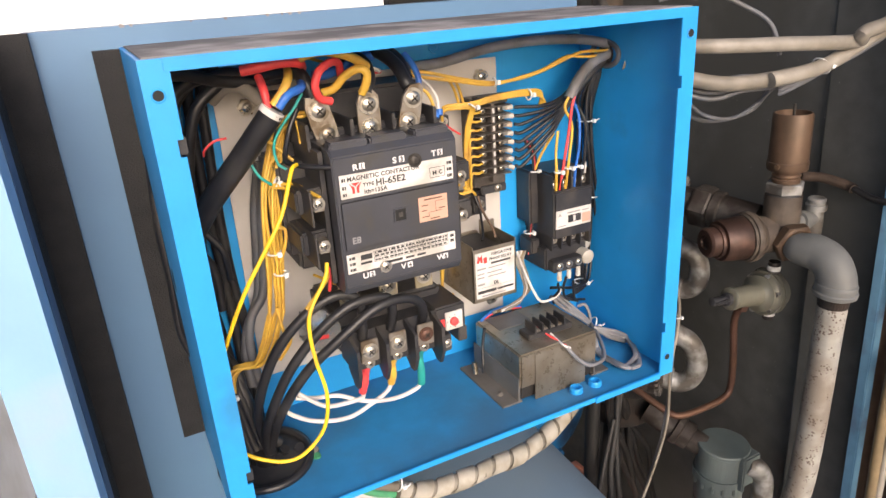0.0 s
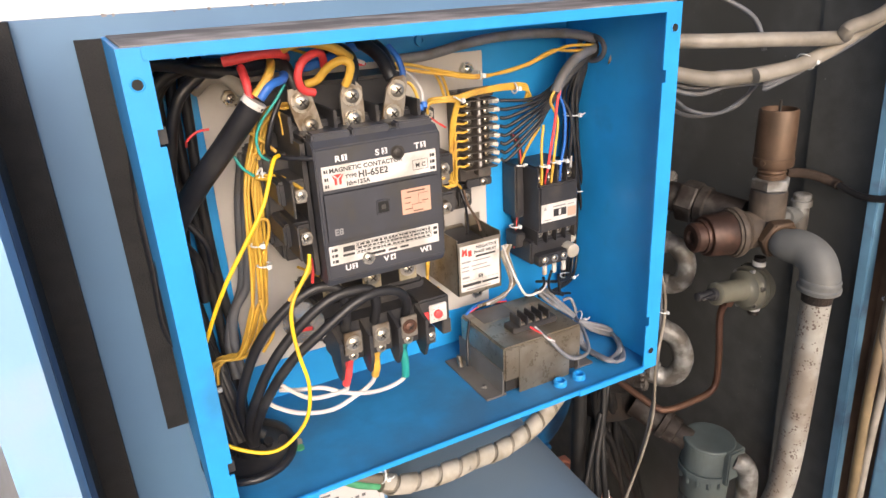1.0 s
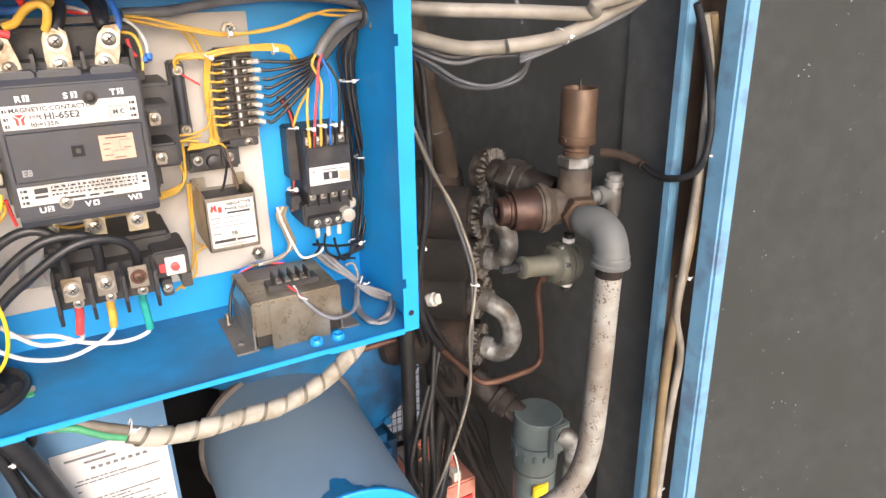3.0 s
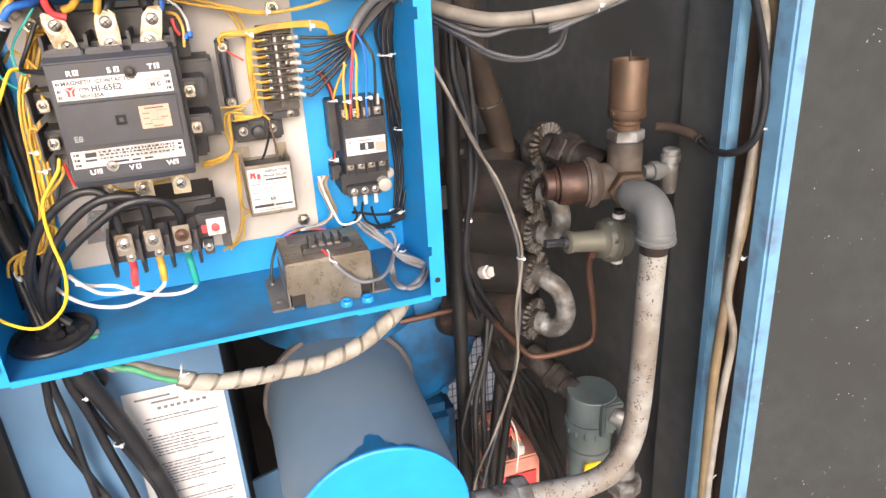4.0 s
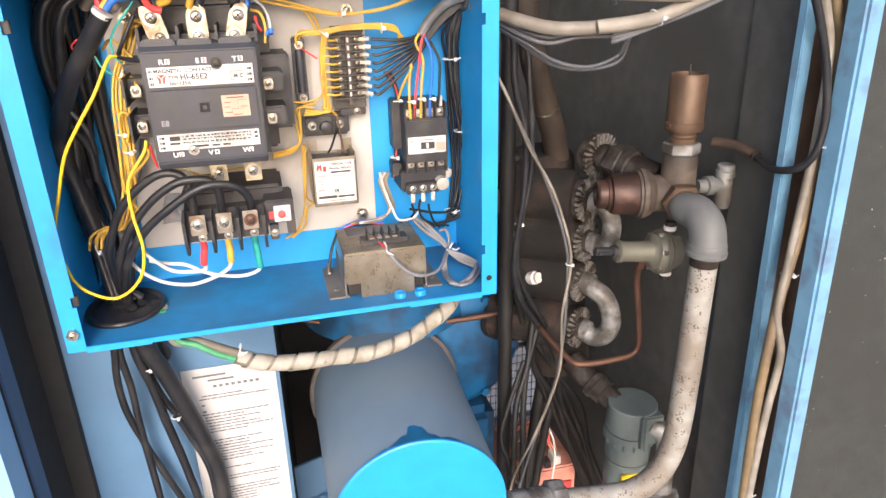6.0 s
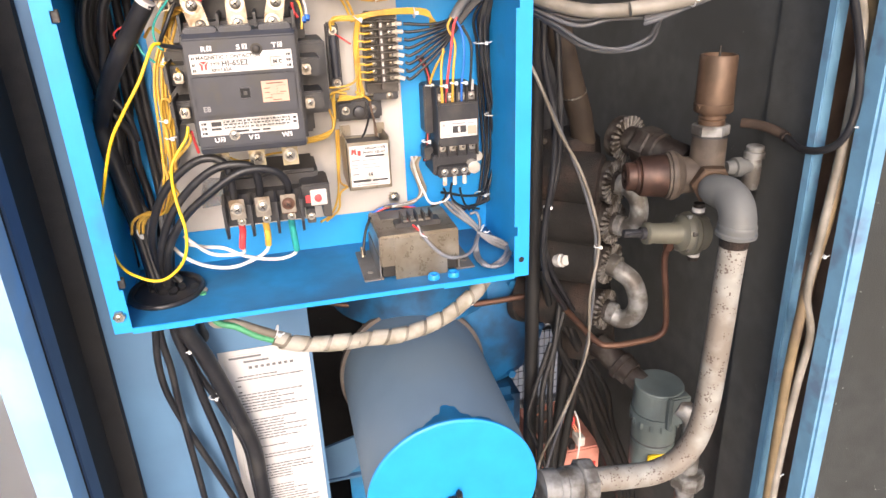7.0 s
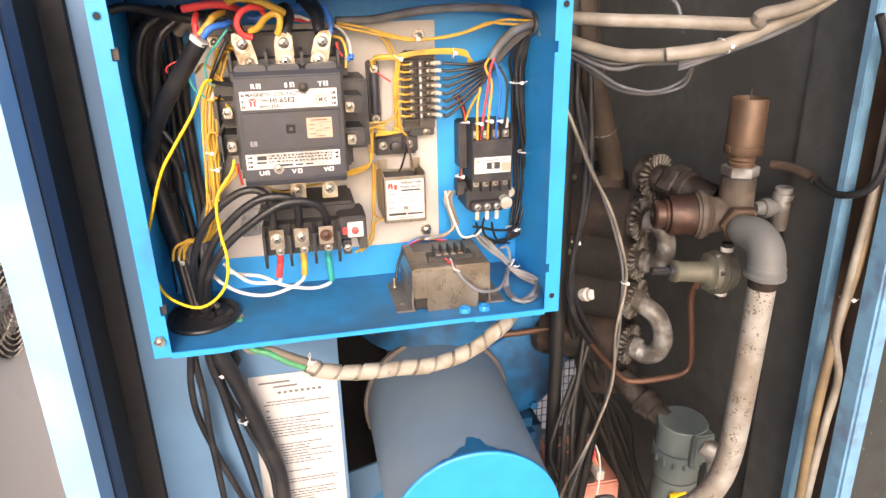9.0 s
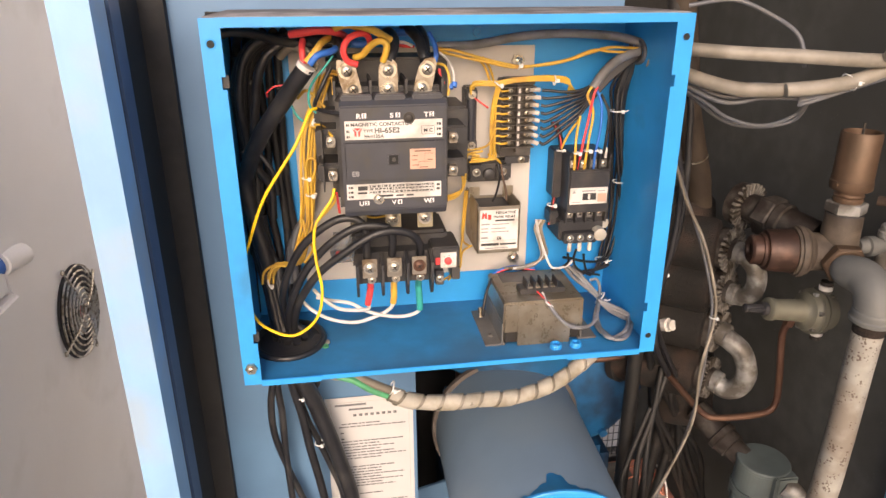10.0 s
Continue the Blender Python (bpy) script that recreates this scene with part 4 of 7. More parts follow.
cap = part("end_cap", lathe(TC + TD * 0.0025, -TD, [(0, 0.1228), (0.0005, 0.1236), (0.0042, 0.1236), (0.0052, 0.1224), (0.0056, 0.118), (0.0060, 0.05), (0.0060, 0.02)], 72), "cyan", tank, "bright blue end cap", smooth=True)
part("wing_nut", box((0.308, 0.514, 0.742), (0.328, 0.527, 0.754), 0.003), "nut", cap, "worn iron wing nut")
part("wing", box((0.322, 0.511, 0.748), (0.330, 0.525, 0.766), 0.003), "nut", cap)
part("wing", box((0.307, 0.513, 0.728), (0.314, 0.527, 0.748), 0.003), "nut", cap)
# splash of cap paint on the shell
pb = bmesh.new()
rr = random.Random(3)
N = 26
prof = [0.004 + 0.020 * max(0, 1 - abs(i - 13) / 7) + rr.uniform(-0.002, 0.003) + 0.010 * (abs(i - 12) < 3) for i in range(N)]
va, vb = [], []
for i in range(N):
    a = math.radians(62 + 56 * i / (N - 1))
    for lst, yy, rad in ((va, 0.0020, 0.12245), (vb, 0.0020 + prof[i], 0.12290)):
        lst.append(pb.verts.new((TC.x + rad * math.cos(a), TC.y + yy, TC.z + rad * math.sin(a))))
for i in range(N - 1):
    pb.faces.new((va[i], va[i + 1], vb[i + 1], vb[i]))
bmesh.ops.solidify(pb, geom=pb.faces[:], thickness=0.0003)
part("paint_splash", pb, "cyan_dusty", tank, "splash of blue paint")
part("bracket", box((0.300, 0.66, 0.06), (0.358, 0.80, 0.634), 0.004), "cyan_dusty", tank)

casting = thing("compressor_casting", "large blue painted compressor casting behind the filter housing", "compressor")
part("body", lathe((0.474, 0.88, 0.790), (0, 1, 0), [(0, 0.106), (0.01, 0.125), (0.03, 0.137), (0.24, 0.137), (0.26, 0.12)], 56), "casting", casting, smooth=True)
part("upper_body", lathe((0.36, 0.98, 0.86), (0, 0, 1), [(0, 0.16), (0.08, 0.155), (0.11, 0.12)], 40), "casting", casting, smooth=True)
part("flange", lathe((0.548, 0.882, 0.845), (0.5, -1, 0.1), [(0, 0.034), (0.016, 0.034), (0.018, 0.031), (0.019, 0.022), (0.036, 0.022), (0.038, 0.018)], 32), "deep_black", casting, "dark round flange", smooth=True)
for k in range(6):
    a = 2 * math.pi * k / 6
    part("bolt", hexagon((0.474 + 0.114 * math.cos(a), 0.885, 0.790 + 0.114 * math.sin(a)), (0, -1, 0), 0.009, 0.012), "casting", casting)
part("foot", box((0.24, 0.86, 0.06), (0.55, 1.15, 0.66), 0.02), "casting", casting)
fb = thing("frame_bracket", "slate blue sheet metal bracket beside the filter housing", "bracket")
part("plate", prism([(0.148, 0.90, 0.575), (0.248, 0.90, 0.600), (0.252, 0.90, 0.545), (0.190, 0.90, 0.500), (0.148, 0.90, 0.500)], (0, 0.006, 0)), "slate", fb)
part("leg", box((0.196, 0.906, 0.06), (0.246, 0.930, 0.560), 0.003), "cyan_dusty", fb, "bright blue leg")
part("flange", box((0.152, 0.895, 0.494), (0.250, 0.925, 0.500), 0.001), "slate", fb)
wf = thing("hose_fitting", "pale plastic hose fitting among the black cables", "fitting")
part("body", lathe((0.590, 0.815, 0.955), (0.35, -0.8, 0.3), [(0, 0.010), (0.004, 0.012), (0.016, 0.012), (0.018, 0.009), (0.024, 0.009)], 18), "label", wf, smooth=True)
part("ring", lathe((0.586, 0.824, 0.952), (0.35, -0.8, 0.3), [(0, 0.0145), (0.006, 0.0145)], 18), "nut", wf)
for x in (0.262, 0.335):
    t = thing("copper_riser", "short dull copper pipe rising behind the filter housing", "pipe", "copper risers")
    part("pipe", lathe((x, 0.93 if x < 0.3 else 0.90, 0.78), (0, 0, 1), [(0, 0.011), (0.25, 0.011)], 18), "copper" if x < 0.3 else "galv", t, smooth=True)
t = thing("copper_tube", "thin bright copper tube crossing behind the filter housing", "tube")
part("tube", sweep(smooth_path([(0.160, 0.92, 0.900), (0.215, 0.90, 0.885), (0.262, 0.90, 0.882), (0.30, 0.92, 0.90)]), 0.0045), "copper", t, smooth=True)

# ---------- pipework beside the box ----------
VX, VY, TZ = 0.751, 0.650, 1.143
sv = thing("safety_valve", "tarnished brass safety valve standing on the pipe tee", "valve")
part("cap", lathe((VX, VY, 1.237), (0.0, 0.01, 1), [(0, 0.0256), (0.002, 0.0270), (0.012, 0.0270), (0.013, 0.0260), (0.076, 0.0256), (0.079, 0.0240), (0.079, 0.0228), (0.071, 0.0228)], 40), "brass", sv, smooth=True)
part("stem", lathe((VX, VY, 1.306), (0, 0.01, 1), [(0, 0.0016), (0.022, 0.0016)], 10), "dark_metal", sv, smooth=True)
for s in (-1, 1):
    part("seal_tab", lathe((VX + s * 0.0262, VY - 0.004, 1.245), (s, -0.2, 0), [(0, 0.004), (0.0025, 0.0036)], 10), "brass", sv)
part("neck", lathe((VX, VY, 1.219), (0, 0, 1), [(0, 0.0185), (0.005, 0.0190), (0.007, 0.0172), (0.010, 0.0195), (0.013, 0.0175), (0.019, 0.0195)], 32), "brass", sv, smooth=True)
part("hex_nut", hexagon((VX, VY, 1.2035), (0, 0, 1), 0.0265, 0.0155), "galv", sv, "grey steel hex nut")
part("seal_ring", lathe((VX, VY, 1.2005), (0, 0, 1), [(0, 0.0235), (0.003, 0.0235)], 32), "black", sv)

tee = thing("pipe_tee", "dull bronze pipe tee with a plugged end", "pipe fitting")
T_RUN, T_NUT = Vector((-0.965, 0.26, 0.0)).normalized(), Vector((-0.30, -0.94, -0.13)).normalized()
TC0 = Vector((VX, VY, TZ))
part("riser", lathe((VX, VY, TZ - 0.012), (0, 0, 1), [(0, 0.020), (0.010, 0.0262), (0.030, 0.0255), (0.036, 0.0252), (0.068, 0.0246), (0.0700, 0.0240)], 36), "bronze", tee, smooth=True)
part("run", lathe(TC0 - T_RUN * 0.020, T_RUN, [(0, 0.014), (0.006, 0.0225), (0.020, 0.0265), (0.056, 0.0275), (0.062, 0.0335), (0.066, 0.0352)], 40), "bronze", tee, smooth=True)
part("flange_ring", lathe(TC0 + T_RUN * 0.046, T_RUN, [(0, 0.0345), (0.002, 0.0365), (0.006, 0.0370), (0.010, 0.0362), (0.0105, 0.0340), (0.0145, 0.0338), (0.015, 0.0310)], 44), "bronze", tee, smooth=True)
part("plug", lathe(TC0 + T_RUN * 0.058, T_RUN, [(0, 0.0305), (0.004, 0.0318), (0.036, 0.0300), (0.040, 0.0285), (0.0405, 0.0238), (0.043, 0.0250), (0.046, 0.0238), (0.0465, 0.0215), (0.058, 0.0215), (0.061, 0.0185), (0.061, 0.010), (0.057, 0.009)], 40), "red_bronze", tee, "stepped bronze plug", smooth=True)
part("branch", lathe(TC0, T_NUT, [(0, 0.022), (0.020, 0.0245), (0.026, 0.0235)], 32), "bronze", tee, smooth=True)
part("hex_nut", hexagon(TC0 + T_NUT * 0.025, T_NUT, 0.0295, 0.015), "brass", tee, "brass hex nut")
part("nut_face", lathe(TC0 + T_NUT * 0.040, T_NUT, [(0, 0.0255), (0.002, 0.0235)], 32), "brass", tee, smooth=True)

el = thing("pipe_elbow", "grey painted iron elbow turning the pipe downwards", "pipe fitting")
E0 = TC0 + T_NUT * 0.041
path = smooth_path([E0, E0 + T_NUT * 0.010, Vector((0.7400, 0.579, 1.1355)), Vector((0.7395, 0.5600, 1.1280)), Vector((0.7380, 0.5490, 1.1125)), Vector((0.7370, 0.5460, 1.0990))], 9)
part("bend", sweep(path, lambda s: 0.0195 + 0.0050 * min(1, s * 3), 32), "elbow", el, smooth=True)
part("collar", lathe(path[-1] + Vector((0, 0, 0.006)), (0, 0.03, -1), [(0, 0.0248), (0.002, 0.0262), (0.005, 0.0260), (0.010, 0.0260), (0.012, 0.0278), (0.017, 0.0274), (0.019, 0.0240)], 36), "elbow", el, smooth=True)
dp = thing("down_pipe", "white painted steel pipe with flaking rusty paint", "pipe")
run = [(0.7355, 0.5455, 1.092), (0.7335, 0.545, 1.02), (0.7320, 0.544, 0.95), (0.7300, 0.543, 0.88), (0.7280, 0.543, 0.82), (0.7230, 0.543, 0.775), (0.7100, 0.543, 0.737), (0.6850, 0.543, 0.709), (0.650, 0.543, 0.698), (0.610, 0.543, 0.700), (0.550, 0.543, 0.708), (0.490, 0.543, 0.714)]
part("pipe", sweep(smooth_path(run, 8), 0.0186, 32), "pipe", dp, smooth=True)
part("thread", lathe((0.7350, 0.5455, 1.072), (0, 0, 1), [(0, 0.0190), (0.012, 0.0200), (0.016, 0.0200)], 28), "rust", dp)
un = thing("pipe_union", "galvanised iron pipe union next to the filter housing", "pipe fitting")
part("nut", lathe((0.542, 0.543, 0.709), (-1, 0.0, 0.08), [(0, 0.031), (0.002, 0.0345), (0.022, 0.0345), (0.024, 0.031)], 10), "galv", un)
part("socket", lathe((0.518, 0.543, 0.711), (-1, 0.0, 0.08), [(0, 0.027), (0.022, 0.027), (0.023, 0.0245), (0.034, 0.0245), (0.036, 0.027), (0.060, 0.027)], 28), "galv", un, smooth=True)

sf = thing("sensor_fitting", "small galvanised tee fitting with a rusty lead on the side wall", "pipe fitting")
part("body", lathe((0.8355, 0.655, 1.110), (0, 0, 1), [(0, 0.0105), (0.010, 0.0125), (0.030, 0.0128), (0.048, 0.0118), (0.049, 0.0150), (0.058, 0.0150), (0.059, 0.0125), (0.066, 0.0130), (0.068, 0.011)], 22), "galv", sf, smooth=True)
part("branch", lathe((0.8355, 0.655, 1.146), (-1, 0.04, 0.02), [(0, 0.011), (0.020, 0.0115), (0.021, 0.0148), (0.032, 0.0148), (0.033, 0.011), (0.046, 0.010)], 22), "elbow", sf, smooth=True)

reg = thing("pressure_regulator", "olive grey cast pressure regulator with a black adjusting screw", "regulator")
RC = Vector((0.7365, 0.650, 1.0505))
ax = Vector((-0.988, 0.0, 0.13)).normalized()
part("body", lathe(RC - ax * 0.024, ax, [(0, 0.022), (0.002, 0.0265), (0.015, 0.0275), (0.016, 0.0325), (0.0165, 0.0335), (0.0225, 0.0335), (0.023, 0.0318), (0.0245, 0.0318), (0.025, 0.0338), (0.031, 0.0338), (0.0315, 0.0318), (0.034, 0.0295), (0.040, 0.0275), (0.043, 0.0205), (0.046, 0.0182)], 44), "olive", reg, smooth=True)
part("bonnet", lathe(RC + ax * 0.020, ax, [(0, 0.0185), (0.004, 0.0168), (0.048, 0.0150), (0.0485, 0.0166), (0.056, 0.0168), (0.0575, 0.0150), (0.058, 0.010)], 32), "olive", reg, smooth=True)
part("adjusting_screw", lathe(RC + ax * 0.077, ax, [(0, 0.0095), (0.008, 0.0095), (0.009, 0.0062), (0.036, 0.0062), (0.037, 0.004)], 16), "black", reg, "black adjusting screw", smooth=True)
part("lock_plate", box((0.626, 0.640, 1.062), (0.652, 0.652, 1.0660), 0.0015), "black", reg)
part("mount", box((0.746, 0.640, 1.032), (0.766, 0.682, 1.076), 0.004), "olive", reg)
for z, s in ((1.083, 1), (1.024, -1)):
    part("plug", lathe((0.7445, 0.646, z), (0, 0, s), [(0, 0.0085), (0.009, 0.0085)], 16), "black" if s > 0 else "olive", reg, smooth=True)
    part("tip", lathe((0.7445, 0.646, z + s * 0.004), (0, 0, s), [(0, 0.0094), (0.006, 0.0094), (0.007, 0.008)], 16), "label", reg, "white plug tip", smooth=True)
    part("end", lathe((0.7445, 0.646, z + s * 0.011), (0, 0, s), [(0, 0.0085), (0.006, 0.008)], 16), "nut", reg, smooth=True)
u, v = frame_of(ax)
for k in range(6):
    a = 2 * math.pi * k / 6 + 0.3
    part("flange_screw", hexagon(RC + ax * 0.007 + (u * math.cos(a) + v * math.sin(a)) * 0.0285, ax, 0.0040, 0.007), "galv", reg)

ct = thing("copper_tube", "dull copper tube looping from the regulator past the cooler", "tube")
part("tube", sweep(smooth_path([(0.716, 0.668, 1.030), (0.719, 0.680, 1.010), (0.722, 0.686, 0.985), (0.734, 0.69, 0.92), (0.742, 0.695, 0.865), (0.732, 0.695, 0.845), (0.70, 0.695, 0.840), (0.645, 0.70, 0.838), (0.625, 0.715, 0.842), (0.606, 0.77, 0.862), (0.596, 0.82, 0.872), (0.57, 0.845, 0.876), (0.48, 0.85, 0.873), (0.40, 0.855, 0.872)], 8), 0.0055, 12), "copper", ct, smooth=True)
part("flare_nut", hexagon((0.7175, 0.672, 1.020), (-0.1, -0.4, 1), 0.009, 0.016), "copper", ct)

# oil cooler: rusty shell and pipes with ribbed union nuts and return bends
oc = thing("oil_cooler", "rusty brown cooler shell with ribbed union nuts", "cooler")
part("shell", lathe((0.690, 0.885, 0.72), (-0.13, 0.02, 1), [(0, 0.05), (0.01, 0.060), (0.43, 0.060), (0.445, 0.05)], 40), "rust", oc, smooth=True)
NUTS = [((0.701, 0.800, 1.167), (0.34, -0.93, -0.05), 0.036), ((0.677, 0.787, 1.098), (0.5, -0.85, 0.05), 0.035), ((0.676, 0.785, 1.026), (0.52, -0.83, 0.05), 0.034), ((0.678, 0.790, 0.948), (0.55, -0.82, -0.1), 0.035), ((0.675, 0.790, 0.857), (0.55, -0.82, 0.05), 0.035)]
for k, (c, d, r) in enumerate(NUTS):
    c, d = Vector(c), Vector(d).normalized()
    nn = part("union_nut", lathe(c - d * 0.022, d, [(0, r * 0.8), (0.005, r * 0.97), (0.018, r), (0.024, r * 0.97), (0.0245, r * 0.55), (0.034, r * 0.52)], 36), "nut", oc, "ribbed iron union nut", smooth=True)
    u, v = frame_of(d)
    for j in range(24):
        a = 2 * math.pi * j / 24
        e, w = u * math.cos(a) + v * math.sin(a), v * math.cos(a) - u * math.sin(a)
        q = c + d * 0.0005
        part("rib", prism([q + e * r * 0.60 - w * 0.0013, q + e * r * 1.07 - w * 0.0021, q + e * r * 1.07 + w * 0.0021, q + e * r * 0.60 + w * 0.0013], d * 0.0062), "rib", nn)
    if k:
        part("cooler_pipe", lathe(c - d * 0.016, (-0.80, 0.60, 0.02), [(0, 0.026), (0.008, 0.043), (0.016, 0.046), (0.145, 0.046)], 32), "rust", oc, smooth=True)


def return_bend(pts, r, d):
    k = thing("return_bend", "galvanised return bend between two union nuts", "pipe bend", "cooler return bends")
    part("pipe", sweep(smooth_path(pts, 9), r, 24), "galv", k, smooth=True)
    for q in (pts[0], pts[-1]):
        part("collar", lathe(q, d, [(0, r * 1.18), (0.016, r * 1.18), (0.018, r)], 24), "galv", k, smooth=True)


return_bend([(0.679, 0.784, 1.097), (0.691, 0.764, 1.095), (0.700, 0.749, 1.080), (0.703, 0.744, 1.060), (0.701, 0.747, 1.038), (0.693, 0.760, 1.025), (0.680, 0.780, 1.026)], 0.0152, (0.5, -0.85, 0.0))
return_bend([(0.680, 0.786, 0.948), (0.690, 0.767, 0.941), (0.706, 0.752, 0.925), (0.7165, 0.745, 0.889), (0.712, 0.752, 0.857), (0.698, 0.768, 0.844), (0.680, 0.787, 0.855)], 0.0168, (0.55, -0.82, -0.15))
un2 = thing("pipe_union", "dusty iron union between the cooler and the tee", "pipe fitting")
A0, A1 = Vector((0.703, 0.795, 1.167)), Vector((0.749, 0.672, 1.150))
AD = (A1 - A0).normalized()
part("nut", hexagon(A0 + AD * 0.024, AD, 0.0335, 0.028), "nut", un2)
part("socket", lathe(A0, AD, [(0, 0.022), (0.022, 0.024), (0.053, 0.024), (0.054, 0.0295), (0.066, 0.0295), (0.068, 0.0255), (0.120, 0.0250)], 30), "nut", un2, smooth=True)

dpipe = thing("slanting_duct", "brown dusty pipe slanting down behind the box", "pipe")
part("pipe", sweep([Vector((0.545, 0.80, 1.50)), Vector((0.592, 0.825, 1.315)), Vector((0.640, 0.85, 1.20)), Vector((0.668, 0.87, 1.10))], 0.0205, 24), "dusty_brown", dpipe, smooth=True)
part("wire_band", lathe((0.622, 0.841, 1.242), (0.35, 0.2, -0.92), [(0, 0.0215), (0.0025, 0.0215)], 24), "screw", dpipe)

# water separator
ws = thing("water_separator", "grey green enamelled water separator with a round lid", "separator")
WX, WY = 0.744, 0.700
part("lid", lathe((WX, WY, 0.690), (0.02, -0.03, 1), [(0, 0.0410), (0.002, 0.0424), (0.046, 0.0420), (0.0475, 0.0434), (0.052, 0.0434), (0.0535, 0.0424), (0.054, 0.040)], 44), "filter", ws)
part("clamp_bar", box((WX - 0.002, WY - 0.050, 0.682), (WX + 0.036, WY - 0.010, 0.7405), 0.003), "filter", ws)
part("clamp_rib", box((WX - 0.007, WY - 0.053, 0.676), (WX - 0.001, WY - 0.026, 0.7425), 0.002), "filter", ws)
part("bowl", lathe((WX, WY, 0.690), (0, 0, -1), [(0, 0.0445), (0.012, 0.0445), (0.014, 0.0412), (0.058, 0.0400), (0.060, 0.0382), (0.064, 0.0382), (0.066, 0.0400), (0.135, 0.038), (0.145, 0.027)], 44), "filter", ws, smooth=True)
for k in range(14):
    a = 2 * math.pi * k / 14
    part("lug", box((WX + 0.041 * math.cos(a) - 0.0035, WY + 0.041 * math.sin(a) - 0.0035, 0.664), (WX + 0.041 * math.cos(a) + 0.0035, WY + 0.041 * math.sin(a) + 0.0035, 0.686), 0.0015), "filter", ws)
part("band", lathe((WX, WY, 0.628), (0, 0, 1), [(0, 0.0392), (0.003, 0.0392)], 36), "black", ws)
part("tag", box((WX - 0.030, WY - 0.0425, 0.592), (WX + 0.002, WY - 0.034, 0.616), 0.002), "yellow_tag", ws, "yellow tag")
part("inlet", lathe((WX - 0.018, WY + 0.024, 0.728), (-0.42, 0.82, 0.38), [(0, 0.020), (0.024, 0.020), (0.025, 0.0245), (0.042, 0.025), (0.044, 0.028), (0.054, 0.028), (0.056, 0.023), (0.110, 0.023)], 28), "nut", ws, "dusty iron inlet union", smooth=True)
part("outlet", sweep(smooth_path([(WX + 0.016, WY - 0.040, 0.718), (WX + 0.030, WY - 0.050, 0.710), (WX + 0.040, WY - 0.055, 0.688), (WX + 0.041, WY - 0.057, 0.655), (WX + 0.041, WY - 0.057, 0.60), (WX + 0.041, WY - 0.057, 0.50)], 8), 0.0172, 24), "galv", ws, smooth=True)
part("outlet_nut", lathe((WX + 0.041, WY - 0.057, 0.585), (0, 0, -1), [(0, 0.026), (0.003, 0.031), (0.030, 0.031), (0.033, 0.026)], 8), "galv", ws)

# salmon coloured gear case low in the housing, with a guard against the daylight behind it
sc = thing("junction_case", "salmon primed metal case low in the housing", "junction box")
part("case", box((0.640, 0.948, 0.10), (0.775, 1.135, 0.40), 0.004), "salmon", sc)
part("cover", box((0.650, 0.944, 0.12), (0.765, 0.948, 0.36), 0.003), "red", sc)
part("terminal_board", box((0.650, 0.985, 0.4001), (0.705, 1.12, 0.408), 0.002), "dull_steel", sc, "grey terminal board")
part("connector", box((0.722, 0.955, 0.4001), (0.740, 0.990, 0.425), 0.002), "label", sc, "pale plug connector")
part("connector", box((0.700, 0.950, 0.4001), (0.714, 0.975, 0.418), 0.002), "black", sc)
guard = thing("fan_guard", "black wire mesh guard in the housing's back wall against daylight", "guard")
for i in range(15):
    x = 0.645 + 0.016 * i
    part("wire", sweep([Vector((x, 1.405, 0.18)), Vector((x, 1.405, 0.62))], 0.0012, 6), "black", guard)
for i in range(18):
    z = 0.19 + 0.025 * i
    part("wire", sweep([Vector((0.64, 1.408, z)), Vector((0.872, 1.408, z))], 0.0012, 6), "black", guard)
part("frame_bar", box((0.64, 1.395, 0.605), (0.872, 1.418, 0.625), 0.002), "black", guard)
part("frame_bar", box((0.64, 1.395, 0.17), (0.872, 1.418, 0.19), 0.002), "black", guard)
part("cross_bar", box((0.64, 1.392, 0.452), (0.872, 1.402, 0.466), 0.002), "black", guard)
strut = thing("frame_strut", "black upright pipe behind the control box", "strut")
part("pipe", lathe((0.541, 0.800, 0.06), (0, 0, 1), [(0, 0.0125), (1.42, 0.0125)], 20), "deep_black", strut, smooth=True)
part("foot_plate", lathe((0.541, 0.800, 0.06), (0, 0, 1), [(0, 0.03), (0.008, 0.03)], 20), "deep_black", strut)
part("bracket", box((0.470, 0.800, 1.085), (0.545, 0.900, 1.125), 0.003), "deep_black", strut)
for z in (1.06, 1.19):
    part("bolt", hexagon((0.552, 0.797, z - 0.012), (0.5, -1, 0), 0.005, 0.006), "screw", strut)

LOOP = ("looped_wire", "bright yellow wire hanging in a long loose loop", "wire")
LOOM = ("loom_wire", "yellow wire tied in a loom beside the large contactor", "wire")
TEALW = ("thin_wire", "thin teal wire beside the supply cable", "wire")
STRAY = ("stray_wire", "short stray red wire end in the box", "wire")
BLACKW = ("black_wire", "black wire with a tapered sleeve", "wire")
SUPPLY = ("supply_cable", "thick black supply cable with its cores fanned out", "cable")
COLLAR = ("tape_collar", "white tape collar at the cut end of a cable", "tape")
CORE = ("cable_core", "thick coloured core of the supply cable", "wire")
WHITEW = ("white_wire", "thin white wire inside the control box", "wire")
REDW = ("red_wire", "thin red wire inside the control box", "wire")
BLUEW = ("blue_wire", "blue wire at the contactor's top terminal", "wire")
BLUECAP = ("crimp_cap", "small blue crimp cap on a wire end", "crimp cap")
YW = ("yellow_wire", "yellow control wire lying on the mounting plate", "wire")
TAPED = ("taped_lead", "black taped lead bolted to a contactor terminal", "cable")
BLACKL = ("black_cable", "black cable looped along the box side", "cable")
